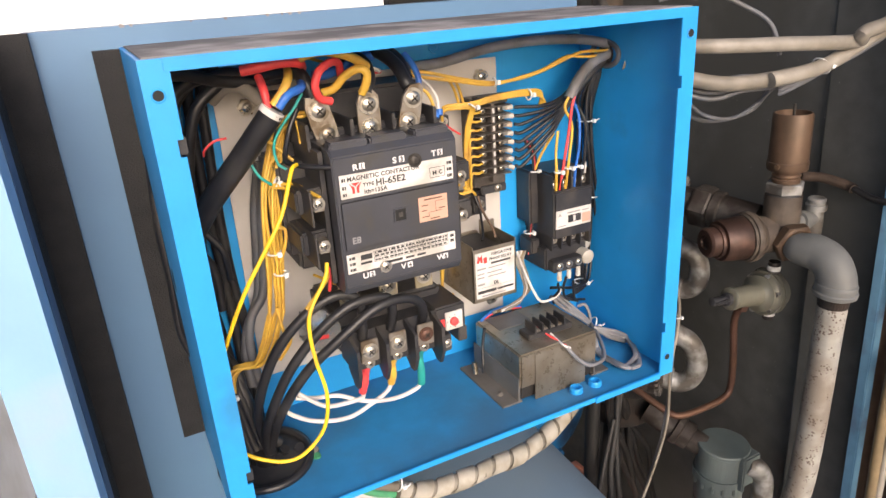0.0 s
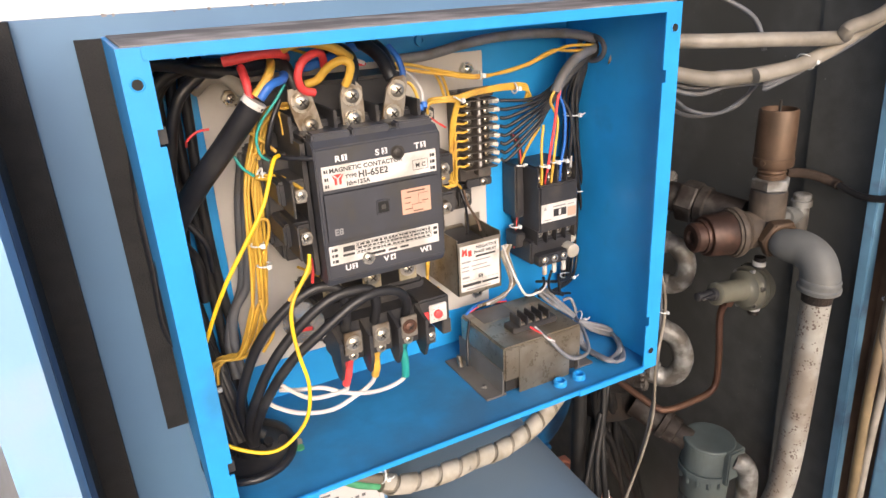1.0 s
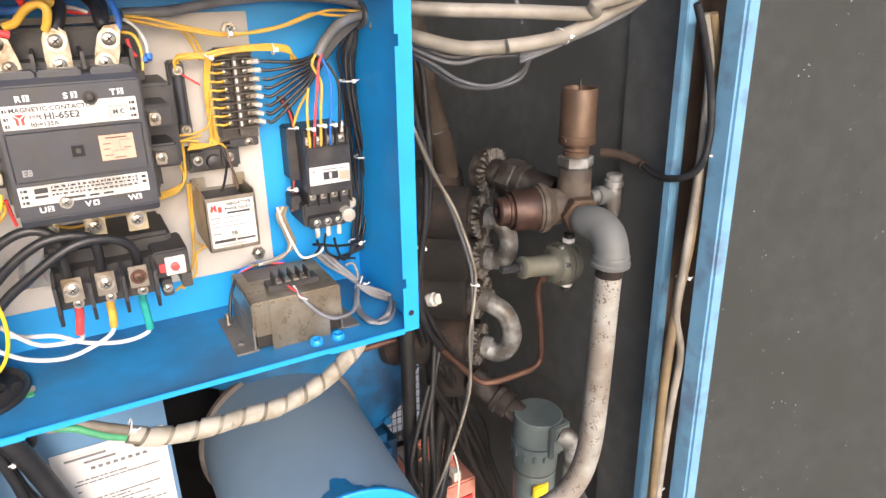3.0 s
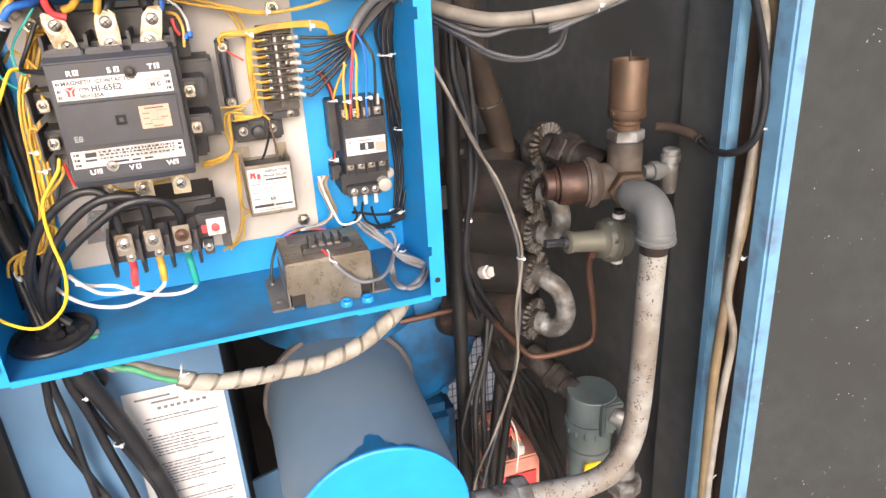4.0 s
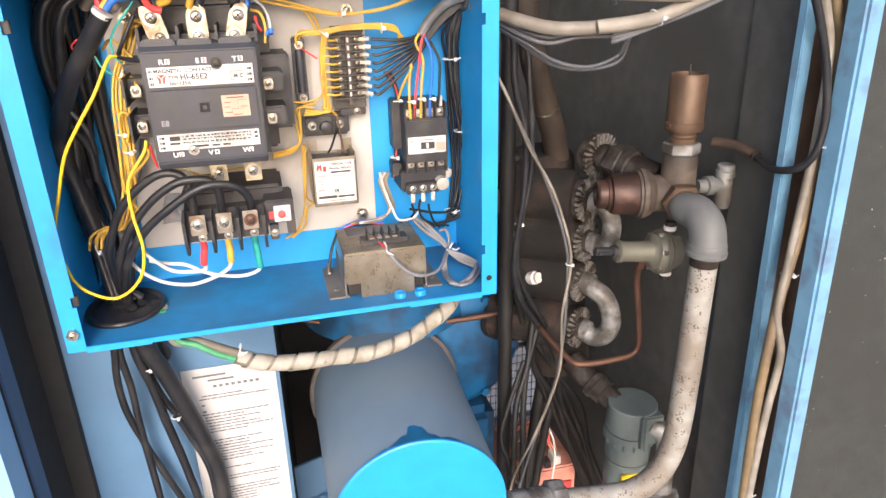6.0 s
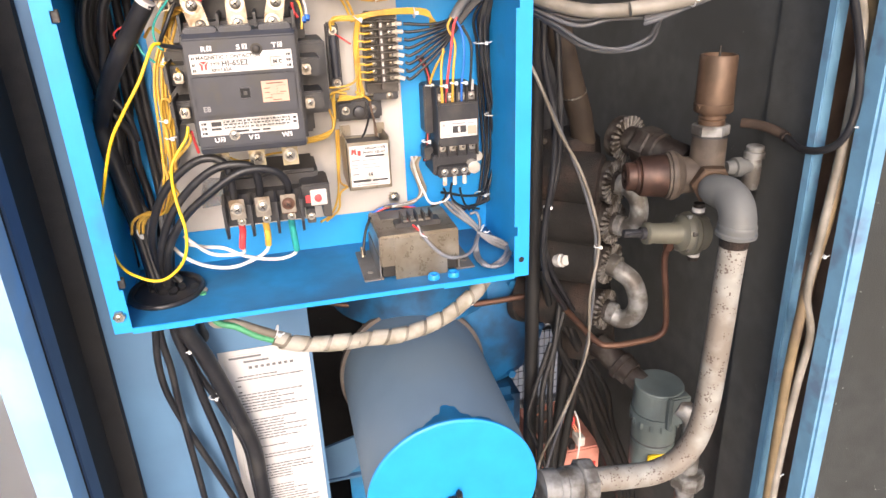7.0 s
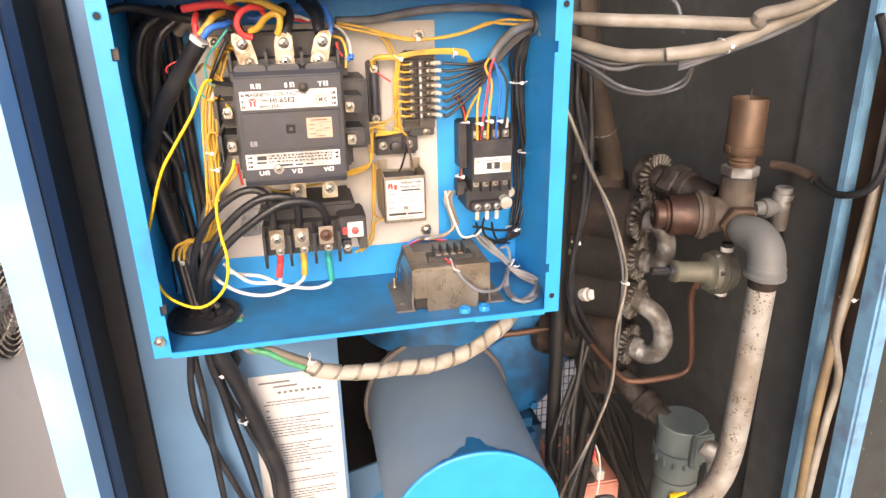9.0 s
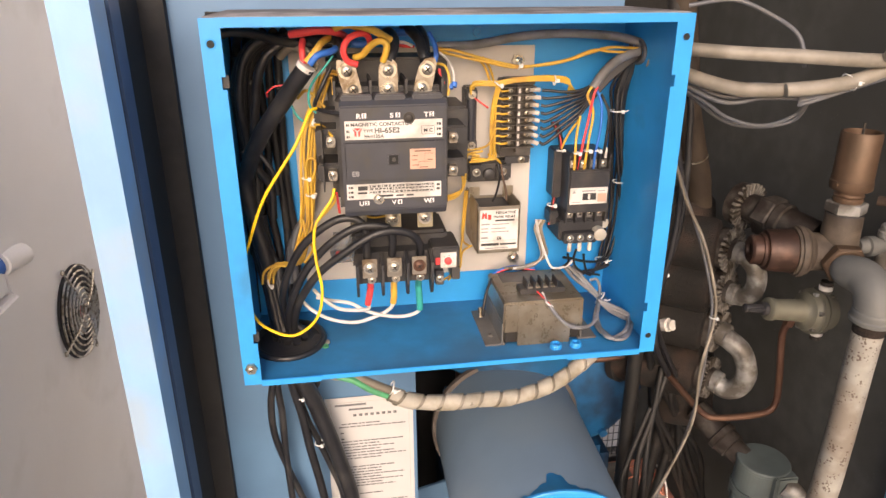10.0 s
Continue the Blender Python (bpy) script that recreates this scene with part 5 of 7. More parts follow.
GREYC = ("grey_cable", "grey sheathed cable running through the box", "cable")
MOTORC = ("motor_cable", "black motor cable curving from the overload relay", "cable")
WHITET = ("white_lead", "white lead leaving the overload relay", "wire")
SLEEVE = ("phase_sleeve", "coloured phase sleeve on a white lead", "sleeve")
HARN = ("harness_wire", "yellow harness wire at the terminal strip", "wire")
PAIR = ("paired_wire", "yellow wire of a pair running to the side hole", "wire")
LEAD = ("black_lead", "thin black lead from the terminal strip", "wire")
RED3 = ("red_wire", "red wire feeding the small contactor", "wire")
YEL3 = ("yellow_wire", "yellow wire feeding the small contactor", "wire")
BLUE3 = ("blue_wire", "blue wire feeding the small contactor", "wire")
TRUNK = ("trunk_wire", "black wire in a tied trunk down the back", "wire")
LOOM2 = ("loom_wire", "wire of the loom beside the small contactor", "wire")
COIL = ("coiled_cable", "thin grey cable coiled in the box corner", "cable")
DROP = ("drop_cable", "thick black cable dropping out of the box floor", "cable")
DROP2 = ("drop_cable", "thin black cable hanging below the box", "cable")
EARTH = ("earth_wire", "green earth wire under the box", "wire")
EARTH2 = ("grey_cable", "pale cable running into a spiral wrap", "cable")
CONDUIT = ("conduit_cable", "dirty beige cable from the box to the post", "cable")
SIDE = ("side_cable", "thin grey cable from the box to the post", "cable")
HANG = ("hanging_cable", "dusty cable hanging beside the control box", "cable")
CLUMP = ("black_cable", "black cable in a clump below the cooler", "cable")
REDC = ("red_cable", "red cable above the salmon case", "cable")
WHITEC = ("white_cable", "white cable above the salmon case", "cable")
POSTB = ("sensor_cable", "glossy black cable bent from the fitting into the post", "cable")
POSTC = ("post_cable", "dirty beige cable lying in the post channel", "cable")
RUSTL = ("rusty_lead", "short rusty lead at the small fitting", "pipe")


def wire(material, r, kind, pts):
    """One wire along a smooth path."""
    name, label, category = kind
    if kind in (DROP, DROP2, POSTC, CLUMP):
        a, b = Vector(pts[-2]), Vector(pts[-1])
        e = b + (b - a).normalized() * 0.22
        pts = [*pts, (e.x, min(e.y, b.y + 0.004), e.z)]
    ob = part(name, sweep(smooth_path(pts, 7), r, 10 if r < 0.004 else 16), material, smooth=True)
    return tagged(ob, label, category, group=name.replace("_", " ") + "s")


def tie(p, d, r):
    """A nylon cable tie: a flat band, its head and the cut tail."""
    k = thing("cable_tie", "white nylon cable tie round a bundle of wires", "cable tie", "cable ties")
    p, d = Vector(p), Vector(d).normalized()
    u, v = frame_of(d)
    loop = [p + (u * math.cos(a) + v * math.sin(a)) * r for a in (2 * math.pi * i / 24 for i in range(25))]
    part("band", sweep(loop, 0.0009, 8), "tie", k, smooth=True)
    u = Vector((0.35, -0.94, 0)).normalized()
    q = p + u * (r + 0.0015)
    part("head", box((q.x - 0.002, q.y - 0.002, q.z - 0.0022), (q.x + 0.002, q.y + 0.002, q.z + 0.0022), 0.0005), "tie", k)
    if r >= 0.008:
        part("tail", sweep([q, q + Vector((0.004, -0.001, 0.0008)), q + Vector((0.007, -0.0005, 0.002))], 0.0008, 6), "tie", k)
    return k


def spiral(pts):
    """A cable bundle in a band of spiral wrap."""
    k = thing("spiral_wrapped_cable", "cable bundle in ivory plastic spiral wrap hanging below the box", "cable")
    path = smooth_path(pts, 14)
    part("core", sweep(path, 0.0088, 16), "beige_sheath", k, smooth=True)
    # the band: a ribbon wound round the path
    length, acc = 0.0, [0.0]
    for a, b in zip(path, path[1:]):
        length += (b - a).length
        acc.append(length)

    def at(s):
        s = min(max(s, 0), length * 0.9999)
        i = max(j for j in range(len(acc) - 1) if acc[j] <= s)
        f = (s - acc[i]) / (acc[i + 1] - acc[i])
        return path[i].lerp(path[i + 1], f), (path[i + 1] - path[i]).normalized()

    pitch, width, rad = 0.0275, 0.0225, 0.0108
    steps = int(length / pitch * 28)
    bm, prev = bmesh.new(), None
    up = Vector((0, 0, 1))
    for j in range(steps + 1):
        s = length * j / steps
        ang = 2 * math.pi * s / pitch
        row = []
        for off, rr in ((0, rad - 0.0009), (0, rad), (width, rad), (width, rad - 0.0009)):
            p, t = at(s + off - width / 2)
            side = t.cross(up).normalized()
            nrm = side.cross(t)
            wob = 1 + 0.05 * math.sin(s * 90)
            row.append(bm.verts.new(p + (side * math.cos(ang) + nrm * math.sin(ang)) * rr * wob))
        if prev:
            for a in range(4):
                bm.faces.new((prev[a], prev[(a + 1) % 4], row[(a + 1) % 4], row[a]))
        prev = row
    part("spiral_band", bm, "wrap", k, "ivory spiral band", smooth=True)
    return k



# ---------- wiring inside the box ----------
wire("bright_yellow", 0.0017, LOOP, [(0.054, 0.558, 1.298), (0.050, 0.555, 1.286), (0.033, 0.550, 1.263), (0.029, 0.548, 1.244), (0.030, 0.545, 1.219), (0.034, 0.540, 1.186), (0.026, 0.538, 1.155), (0.002, 0.540, 1.135), (-0.023, 0.548, 1.137), (-0.045, 0.560, 1.153), (-0.053, 0.565, 1.200), (-0.036, 0.552, 1.253), (-0.019, 0.540, 1.294), (-0.001, 0.538, 1.322), (0.019, 0.540, 1.351), (0.034, 0.552, 1.380), (0.041, 0.560, 1.383)])
wire("yellow", 0.0016, LOOM, [(0.053, 0.625, 1.409), (0.043, 0.620, 1.382), (0.032, 0.615, 1.354), (0.027, 0.612, 1.325), (0.025, 0.612, 1.297), (0.023, 0.612, 1.269), (0.021, 0.615, 1.240), (0.019, 0.615, 1.232), (0.010, 0.622, 1.202), (-0.001, 0.630, 1.182), (-0.018, 0.635, 1.181), (-0.030, 0.635, 1.173), (-0.034, 0.632, 1.158)])
wire("yellow", 0.0016, LOOM, [(0.058, 0.628, 1.409), (0.047, 0.623, 1.382), (0.035, 0.618, 1.354), (0.030, 0.615, 1.325), (0.028, 0.615, 1.297), (0.027, 0.615, 1.269), (0.025, 0.618, 1.240), (0.023, 0.618, 1.232), (0.013, 0.625, 1.202), (0.002, 0.633, 1.182), (-0.015, 0.638, 1.181), (-0.026, 0.638, 1.173), (-0.029, 0.635, 1.158)])
wire("yellow", 0.0016, LOOM, [(0.051, 0.629, 1.409), (0.039, 0.624, 1.382), (0.027, 0.619, 1.354), (0.022, 0.616, 1.325), (0.022, 0.616, 1.297), (0.021, 0.616, 1.269), (0.019, 0.619, 1.240), (0.015, 0.619, 1.232), (0.005, 0.626, 1.202), (-0.006, 0.634, 1.182), (-0.021, 0.639, 1.181), (-0.032, 0.639, 1.173), (-0.035, 0.636, 1.158)])
wire("yellow", 0.0016, LOOM, [(0.054, 0.633, 1.409), (0.042, 0.628, 1.382), (0.031, 0.623, 1.354), (0.028, 0.620, 1.325), (0.028, 0.620, 1.297), (0.026, 0.620, 1.269), (0.022, 0.623, 1.240), (0.018, 0.623, 1.232), (0.009, 0.630, 1.202), (-0.001, 0.638, 1.182), (-0.015, 0.643, 1.181), (-0.027, 0.643, 1.173), (-0.031, 0.640, 1.158)])
wire("yellow", 0.0016, LOOM, [(0.046, 0.633, 1.409), (0.035, 0.628, 1.382), (0.025, 0.623, 1.354), (0.022, 0.620, 1.325), (0.021, 0.620, 1.297), (0.018, 0.620, 1.269), (0.014, 0.623, 1.240), (0.011, 0.623, 1.232), (0.002, 0.630, 1.202), (-0.006, 0.638, 1.182), (-0.022, 0.643, 1.181), (-0.034, 0.643, 1.173), (-0.039, 0.640, 1.158)])
wire("yellow", 0.0016, LOOM, [(0.057, 0.631, 1.409), (0.047, 0.626, 1.382), (0.037, 0.621, 1.354), (0.034, 0.618, 1.325), (0.032, 0.618, 1.297), (0.029, 0.618, 1.269), (0.025, 0.621, 1.240), (0.023, 0.621, 1.232), (0.015, 0.628, 1.202), (0.006, 0.636, 1.182), (-0.011, 0.641, 1.181), (-0.024, 0.641, 1.173), (-0.029, 0.638, 1.158)])
wire("yellow", 0.0016, LOOM, [(0.045, 0.627, 1.409), (0.035, 0.622, 1.382), (0.024, 0.617, 1.354), (0.019, 0.614, 1.325), (0.017, 0.614, 1.297), (0.015, 0.614, 1.269), (0.012, 0.617, 1.240), (0.011, 0.617, 1.232), (0.002, 0.624, 1.202), (-0.008, 0.632, 1.182), (-0.025, 0.637, 1.181), (-0.038, 0.637, 1.173), (-0.042, 0.634, 1.158)])
wire("yellow", 0.0016, LOOM, [(0.024, 0.608, 1.285), (0.023, 0.606, 1.306), (0.027, 0.604, 1.320), (0.034, 0.604, 1.318), (0.033, 0.604, 1.306), (0.027, 0.608, 1.288)])
wire("yellow", 0.0016, LOOM, [(0.031, 0.606, 1.356), (0.042, 0.595, 1.355), (0.051, 0.580, 1.352), (0.056, 0.556, 1.349)])
wire("yellow", 0.0016, LOOM, [(0.030, 0.608, 1.357), (0.039, 0.598, 1.359), (0.048, 0.585, 1.358), (0.055, 0.558, 1.354)])
wire("yellow", 0.0016, LOOM, [(0.020, 0.615, 1.385), (0.030, 0.605, 1.395), (0.039, 0.605, 1.388), (0.049, 0.600, 1.377)])
wire("yellow", 0.0016, LOOM, [(0.039, 0.615, 1.383), (0.046, 0.615, 1.399), (0.058, 0.610, 1.407), (0.059, 0.606, 1.389)])
wire("yellow", 0.0016, LOOM, [(0.036, 0.620, 1.374), (0.050, 0.618, 1.409), (0.066, 0.612, 1.410), (0.073, 0.606, 1.420)])
wire("yellow", 0.0016, LOOM, [(0.039, 0.620, 1.369), (0.047, 0.622, 1.395), (0.055, 0.620, 1.411), (0.072, 0.610, 1.413)])
wire("yellow", 0.0016, LOOM, [(0.016, 0.600, 1.250), (0.018, 0.600, 1.227), (0.024, 0.605, 1.212), (0.013, 0.610, 1.193)])
wire("teal", 0.0012, TEALW, [(0.061, 0.590, 1.432), (0.052, 0.588, 1.421), (0.039, 0.590, 1.406), (0.033, 0.592, 1.393), (0.034, 0.592, 1.379), (0.040, 0.590, 1.373)])
wire("teal", 0.0012, TEALW, [(0.014, 0.600, 1.380), (0.019, 0.598, 1.369), (0.028, 0.600, 1.360)])
wire("red", 0.0011, STRAY, [(0.005, 0.640, 1.396), (-0.005, 0.640, 1.395), (-0.014, 0.640, 1.389), (-0.015, 0.645, 1.383)])
wire("sheath", 0.0022, BLACKW, [(0.058, 0.600, 1.419), (0.048, 0.598, 1.401), (0.039, 0.585, 1.382), (0.045, 0.566, 1.380), (0.060, 0.552, 1.379), (0.069, 0.547, 1.379)])
wire("sheath", 0.0095, SUPPLY, [(-0.020, 0.630, 1.088), (-0.028, 0.645, 1.150), (-0.050, 0.650, 1.269), (-0.042, 0.640, 1.307), (-0.022, 0.618, 1.347), (0.007, 0.596, 1.387), (0.034, 0.580, 1.423)])
wire("white_wire", 0.0098, COLLAR, [(0.031, 0.581, 1.420), (0.034, 0.580, 1.424)])
wire("red", 0.0034, CORE, [(0.031, 0.582, 1.425), (0.030, 0.585, 1.439), (0.031, 0.600, 1.447)])
wire("yellow", 0.0036, CORE, [(0.034, 0.578, 1.427), (0.043, 0.578, 1.437), (0.050, 0.585, 1.445), (0.060, 0.620, 1.449)])
wire("blue", 0.0036, CORE, [(0.037, 0.576, 1.425), (0.046, 0.576, 1.434), (0.061, 0.590, 1.437), (0.071, 0.630, 1.441)])
wire("red", 0.0042, CORE, [(0.018, 0.600, 1.453), (0.032, 0.595, 1.455), (0.047, 0.592, 1.457), (0.064, 0.600, 1.455), (0.075, 0.630, 1.448)])
wire("yellow", 0.004, CORE, [(0.062, 0.600, 1.457), (0.072, 0.590, 1.462), (0.087, 0.588, 1.462), (0.105, 0.590, 1.456), (0.122, 0.600, 1.446)])
wire("red", 0.0034, CORE, [(0.102, 0.610, 1.440), (0.098, 0.602, 1.451), (0.088, 0.592, 1.453), (0.077, 0.588, 1.448), (0.072, 0.588, 1.437), (0.076, 0.592, 1.426), (0.086, 0.594, 1.422)])
wire("yellow", 0.0036, CORE, [(0.083, 0.606, 1.428), (0.092, 0.602, 1.431), (0.101, 0.596, 1.441), (0.111, 0.590, 1.446), (0.117, 0.588, 1.442), (0.116, 0.590, 1.433), (0.113, 0.594, 1.425)])
wire("blue", 0.004, CORE, [(0.082, 0.625, 1.441), (0.093, 0.625, 1.440), (0.113, 0.628, 1.445), (0.130, 0.635, 1.450), (0.145, 0.640, 1.451)])
wire("white_wire", 0.0018, WHITEW, [(0.127, 0.635, 1.442), (0.140, 0.640, 1.440), (0.150, 0.640, 1.436)])
wire("red", 0.0018, REDW, [(0.126, 0.635, 1.439), (0.140, 0.640, 1.436), (0.152, 0.645, 1.435)])
wire("blue", 0.0028, BLUEW, [(0.166, 0.620, 1.451), (0.170, 0.612, 1.442), (0.172, 0.606, 1.430), (0.170, 0.604, 1.422)])
wire("white_wire", 0.0015, WHITEW, [(0.178, 0.625, 1.430), (0.187, 0.620, 1.422), (0.192, 0.612, 1.410), (0.192, 0.610, 1.399)])
wire("red", 0.0018, REDW, [(0.178, 0.625, 1.412), (0.179, 0.622, 1.403), (0.183, 0.622, 1.396)])
wire("yellow", 0.0015, YW, [(0.174, 0.620, 1.419), (0.183, 0.615, 1.416), (0.187, 0.610, 1.403), (0.185, 0.606, 1.385)])
wire("blue", 0.0032, BLUECAP, [(0.193, 0.610, 1.399), (0.192, 0.608, 1.394)])
wire("blue", 0.0032, BLUECAP, [(0.189, 0.610, 1.397), (0.188, 0.608, 1.392)])
wire("sheath", 0.0058, TAPED, [(0.039, 0.640, 1.444), (0.056, 0.625, 1.447), (0.066, 0.610, 1.445), (0.069, 0.602, 1.437), (0.073, 0.600, 1.426)])
wire("sheath", 0.006, TAPED, [(0.115, 0.650, 1.446), (0.123, 0.630, 1.451), (0.127, 0.615, 1.444), (0.124, 0.604, 1.433), (0.119, 0.600, 1.424)])
wire("sheath", 0.006, TAPED, [(0.142, 0.650, 1.457), (0.149, 0.630, 1.452), (0.156, 0.615, 1.442), (0.157, 0.604, 1.432), (0.159, 0.600, 1.425)])
wire("sheath", 0.0045, TAPED, [(0.157, 0.640, 1.456), (0.161, 0.620, 1.446), (0.161, 0.604, 1.432)])
wire("sheath", 0.0052, BLACKL, [(0.039, 0.650, 1.443), (0.013, 0.655, 1.446), (-0.015, 0.655, 1.443), (-0.034, 0.650, 1.428), (-0.044, 0.650, 1.400), (-0.047, 0.652, 1.366), (-0.043, 0.655, 1.331), (-0.043, 0.655, 1.289), (-0.045, 0.655, 1.237), (-0.030, 0.640, 1.150), (-0.020, 0.625, 1.085)])
wire("sheath", 0.0052, BLACKL, [(0.043, 0.662, 1.442), (0.017, 0.667, 1.446), (-0.011, 0.667, 1.442), (-0.031, 0.662, 1.427), (-0.041, 0.662, 1.398), (-0.044, 0.664, 1.364), (-0.040, 0.667, 1.329), (-0.040, 0.667, 1.285), (-0.042, 0.667, 1.233), (-0.024, 0.640, 1.150), (-0.014, 0.625, 1.085)])
wire("sheath", 0.0052, BLACKL, [(0.035, 0.656, 1.442), (0.009, 0.661, 1.446), (-0.019, 0.661, 1.443), (-0.038, 0.656, 1.428), (-0.049, 0.656, 1.399), (-0.051, 0.658, 1.365), (-0.048, 0.661, 1.330), (-0.048, 0.661, 1.287), (-0.050, 0.661, 1.235), (-0.035, 0.640, 1.150), (-0.025, 0.625, 1.085)])
wire("sheath", 0.0052, BLACKL, [(0.047, 0.668, 1.441), (0.021, 0.673, 1.445), (-0.008, 0.673, 1.442), (-0.027, 0.668, 1.426), (-0.038, 0.668, 1.397), (-0.040, 0.670, 1.363), (-0.037, 0.673, 1.327), (-0.037, 0.673, 1.284), (-0.039, 0.673, 1.230), (-0.020, 0.640, 1.150), (-0.010, 0.625, 1.085)])
wire("sheath", 0.005, BLACKL, [(-0.054, 0.600, 1.453), (-0.040, 0.605, 1.456), (-0.018, 0.620, 1.452), (0.005, 0.635, 1.444), (0.029, 0.640, 1.440), (0.061, 0.640, 1.440)])
wire("sheath", 0.005, BLACKL, [(0.006, 0.640, 1.441), (-0.013, 0.638, 1.426), (-0.023, 0.640, 1.404), (-0.029, 0.645, 1.374), (-0.036, 0.650, 1.336)])
wire("sheath", 0.0048, BLACKL, [(-0.050, 0.655, 1.321), (-0.034, 0.655, 1.296), (-0.023, 0.660, 1.272), (-0.023, 0.660, 1.234)])
wire("sheath", 0.003, BLACKW, [(-0.029, 0.630, 1.323), (-0.016, 0.630, 1.300), (-0.013, 0.640, 1.270)])
wire("sheath", 0.0065, BLACKL, [(-0.048, 0.665, 1.238), (-0.049, 0.665, 1.196), (-0.040, 0.660, 1.147), (-0.030, 0.645, 1.100), (-0.021, 0.630, 1.069)])
wire("sheath", 0.0065, BLACKL, [(-0.038, 0.672, 1.236), (-0.039, 0.672, 1.189), (-0.035, 0.665, 1.140), (-0.026, 0.650, 1.097), (-0.016, 0.630, 1.069)])
wire("grey_sheath", 0.0045, GREYC, [(0.039, 0.672, 1.364), (0.031, 0.676, 1.320), (0.026, 0.676, 1.280), (0.019, 0.674, 1.235), (0.003, 0.670, 1.213), (-0.004, 0.665, 1.183), (-0.002, 0.655, 1.146)])
wire("grey_sheath", 0.0045, GREYC, [(0.036, 0.678, 1.363), (0.026, 0.680, 1.320), (0.021, 0.680, 1.279), (0.015, 0.678, 1.234), (-0.001, 0.672, 1.205), (-0.009, 0.667, 1.178), (-0.009, 0.655, 1.147)])
wire("beige_sheath", 0.006, GREYC, [(0.001, 0.660, 1.426), (0.013, 0.650, 1.437), (0.026, 0.640, 1.436), (0.038, 0.640, 1.423)])
wire("sheath", 0.0046, MOTORC, [(0.086, 0.586, 1.204), (0.086, 0.580, 1.223), (0.085, 0.578, 1.244), (0.073, 0.578, 1.256), (0.052, 0.580, 1.254), (0.026, 0.584, 1.236), (0.005, 0.590, 1.210), (-0.011, 0.598, 1.172), (-0.016, 0.610, 1.136), (-0.010, 0.618, 1.088)])
wire("sheath", 0.0046, MOTORC, [(0.115, 0.586, 1.206), (0.116, 0.580, 1.225), (0.112, 0.576, 1.242), (0.096, 0.574, 1.248), (0.071, 0.574, 1.245), (0.042, 0.578, 1.225), (0.015, 0.585, 1.193), (-0.004, 0.595, 1.153), (-0.012, 0.610, 1.118), (-0.010, 0.618, 1.088)])
wire("sheath", 0.0046, MOTORC, [(0.148, 0.586, 1.203), (0.147, 0.580, 1.220), (0.138, 0.575, 1.234), (0.119, 0.572, 1.241), (0.094, 0.570, 1.238), (0.060, 0.572, 1.217), (0.029, 0.580, 1.190), (0.005, 0.592, 1.152), (-0.006, 0.610, 1.113), (-0.010, 0.618, 1.088)])
wire("white_wire", 0.0023, WHITET, [(0.086, 0.602, 1.139), (0.085, 0.605, 1.129), (0.070, 0.607, 1.127), (0.048, 0.604, 1.133), (0.030, 0.608, 1.147), (0.020, 0.612, 1.157)])
wire("red", 0.0040, SLEEVE, [(0.089, 0.590, 1.173), (0.089, 0.598, 1.160), (0.087, 0.598, 1.149), (0.085, 0.602, 1.137)])
wire("white_wire", 0.0023, WHITET, [(0.117, 0.602, 1.139), (0.112, 0.605, 1.127), (0.095, 0.607, 1.117), (0.068, 0.604, 1.112), (0.038, 0.608, 1.117), (0.016, 0.612, 1.130), (0.003, 0.616, 1.145)])
wire("yellow", 0.0040, SLEEVE, [(0.117, 0.590, 1.173), (0.117, 0.598, 1.159), (0.117, 0.598, 1.148), (0.116, 0.602, 1.137)])
wire("white_wire", 0.0023, WHITET, [(0.149, 0.602, 1.127), (0.145, 0.605, 1.119), (0.129, 0.607, 1.114), (0.107, 0.604, 1.118), (0.084, 0.608, 1.124), (0.063, 0.612, 1.135), (0.041, 0.616, 1.138), (0.023, 0.620, 1.142)])
wire("teal", 0.0040, SLEEVE, [(0.147, 0.590, 1.173), (0.147, 0.598, 1.160), (0.148, 0.598, 1.143), (0.149, 0.602, 1.125)])
wire("yellow", 0.0017, YW, [(0.054, 0.560, 1.290), (0.052, 0.562, 1.280), (0.032, 0.560, 1.260)])
wire("red", 0.0015, REDW, [(0.056, 0.562, 1.292), (0.057, 0.566, 1.279), (0.058, 0.575, 1.265)])
wire("yellow", 0.0015, YW, [(0.180, 0.655, 1.248), (0.196, 0.660, 1.249), (0.211, 0.665, 1.254), (0.214, 0.668, 1.268), (0.211, 0.668, 1.284), (0.216, 0.665, 1.302), (0.234, 0.662, 1.301)])
wire("yellow", 0.0015, YW, [(0.180, 0.660, 1.249), (0.201, 0.664, 1.252), (0.215, 0.668, 1.260), (0.218, 0.668, 1.288), (0.220, 0.666, 1.302), (0.238, 0.662, 1.307)])
wire("yellow", 0.0014, YW, [(0.220, 0.668, 1.255), (0.218, 0.672, 1.221), (0.216, 0.674, 1.186), (0.226, 0.676, 1.175)])
wire("yellow", 0.0014, YW, [(0.217, 0.668, 1.255), (0.215, 0.672, 1.213), (0.212, 0.672, 1.169), (0.200, 0.660, 1.146), (0.184, 0.645, 1.142)])
wire("yellow", 0.0014, YW, [(0.228, 0.672, 1.178), (0.215, 0.672, 1.169), (0.210, 0.665, 1.149), (0.192, 0.648, 1.141)])
wire("yellow", 0.0014, YW, [(0.063, 0.640, 1.255), (0.096, 0.655, 1.230), (0.131, 0.660, 1.234), (0.151, 0.660, 1.235)])
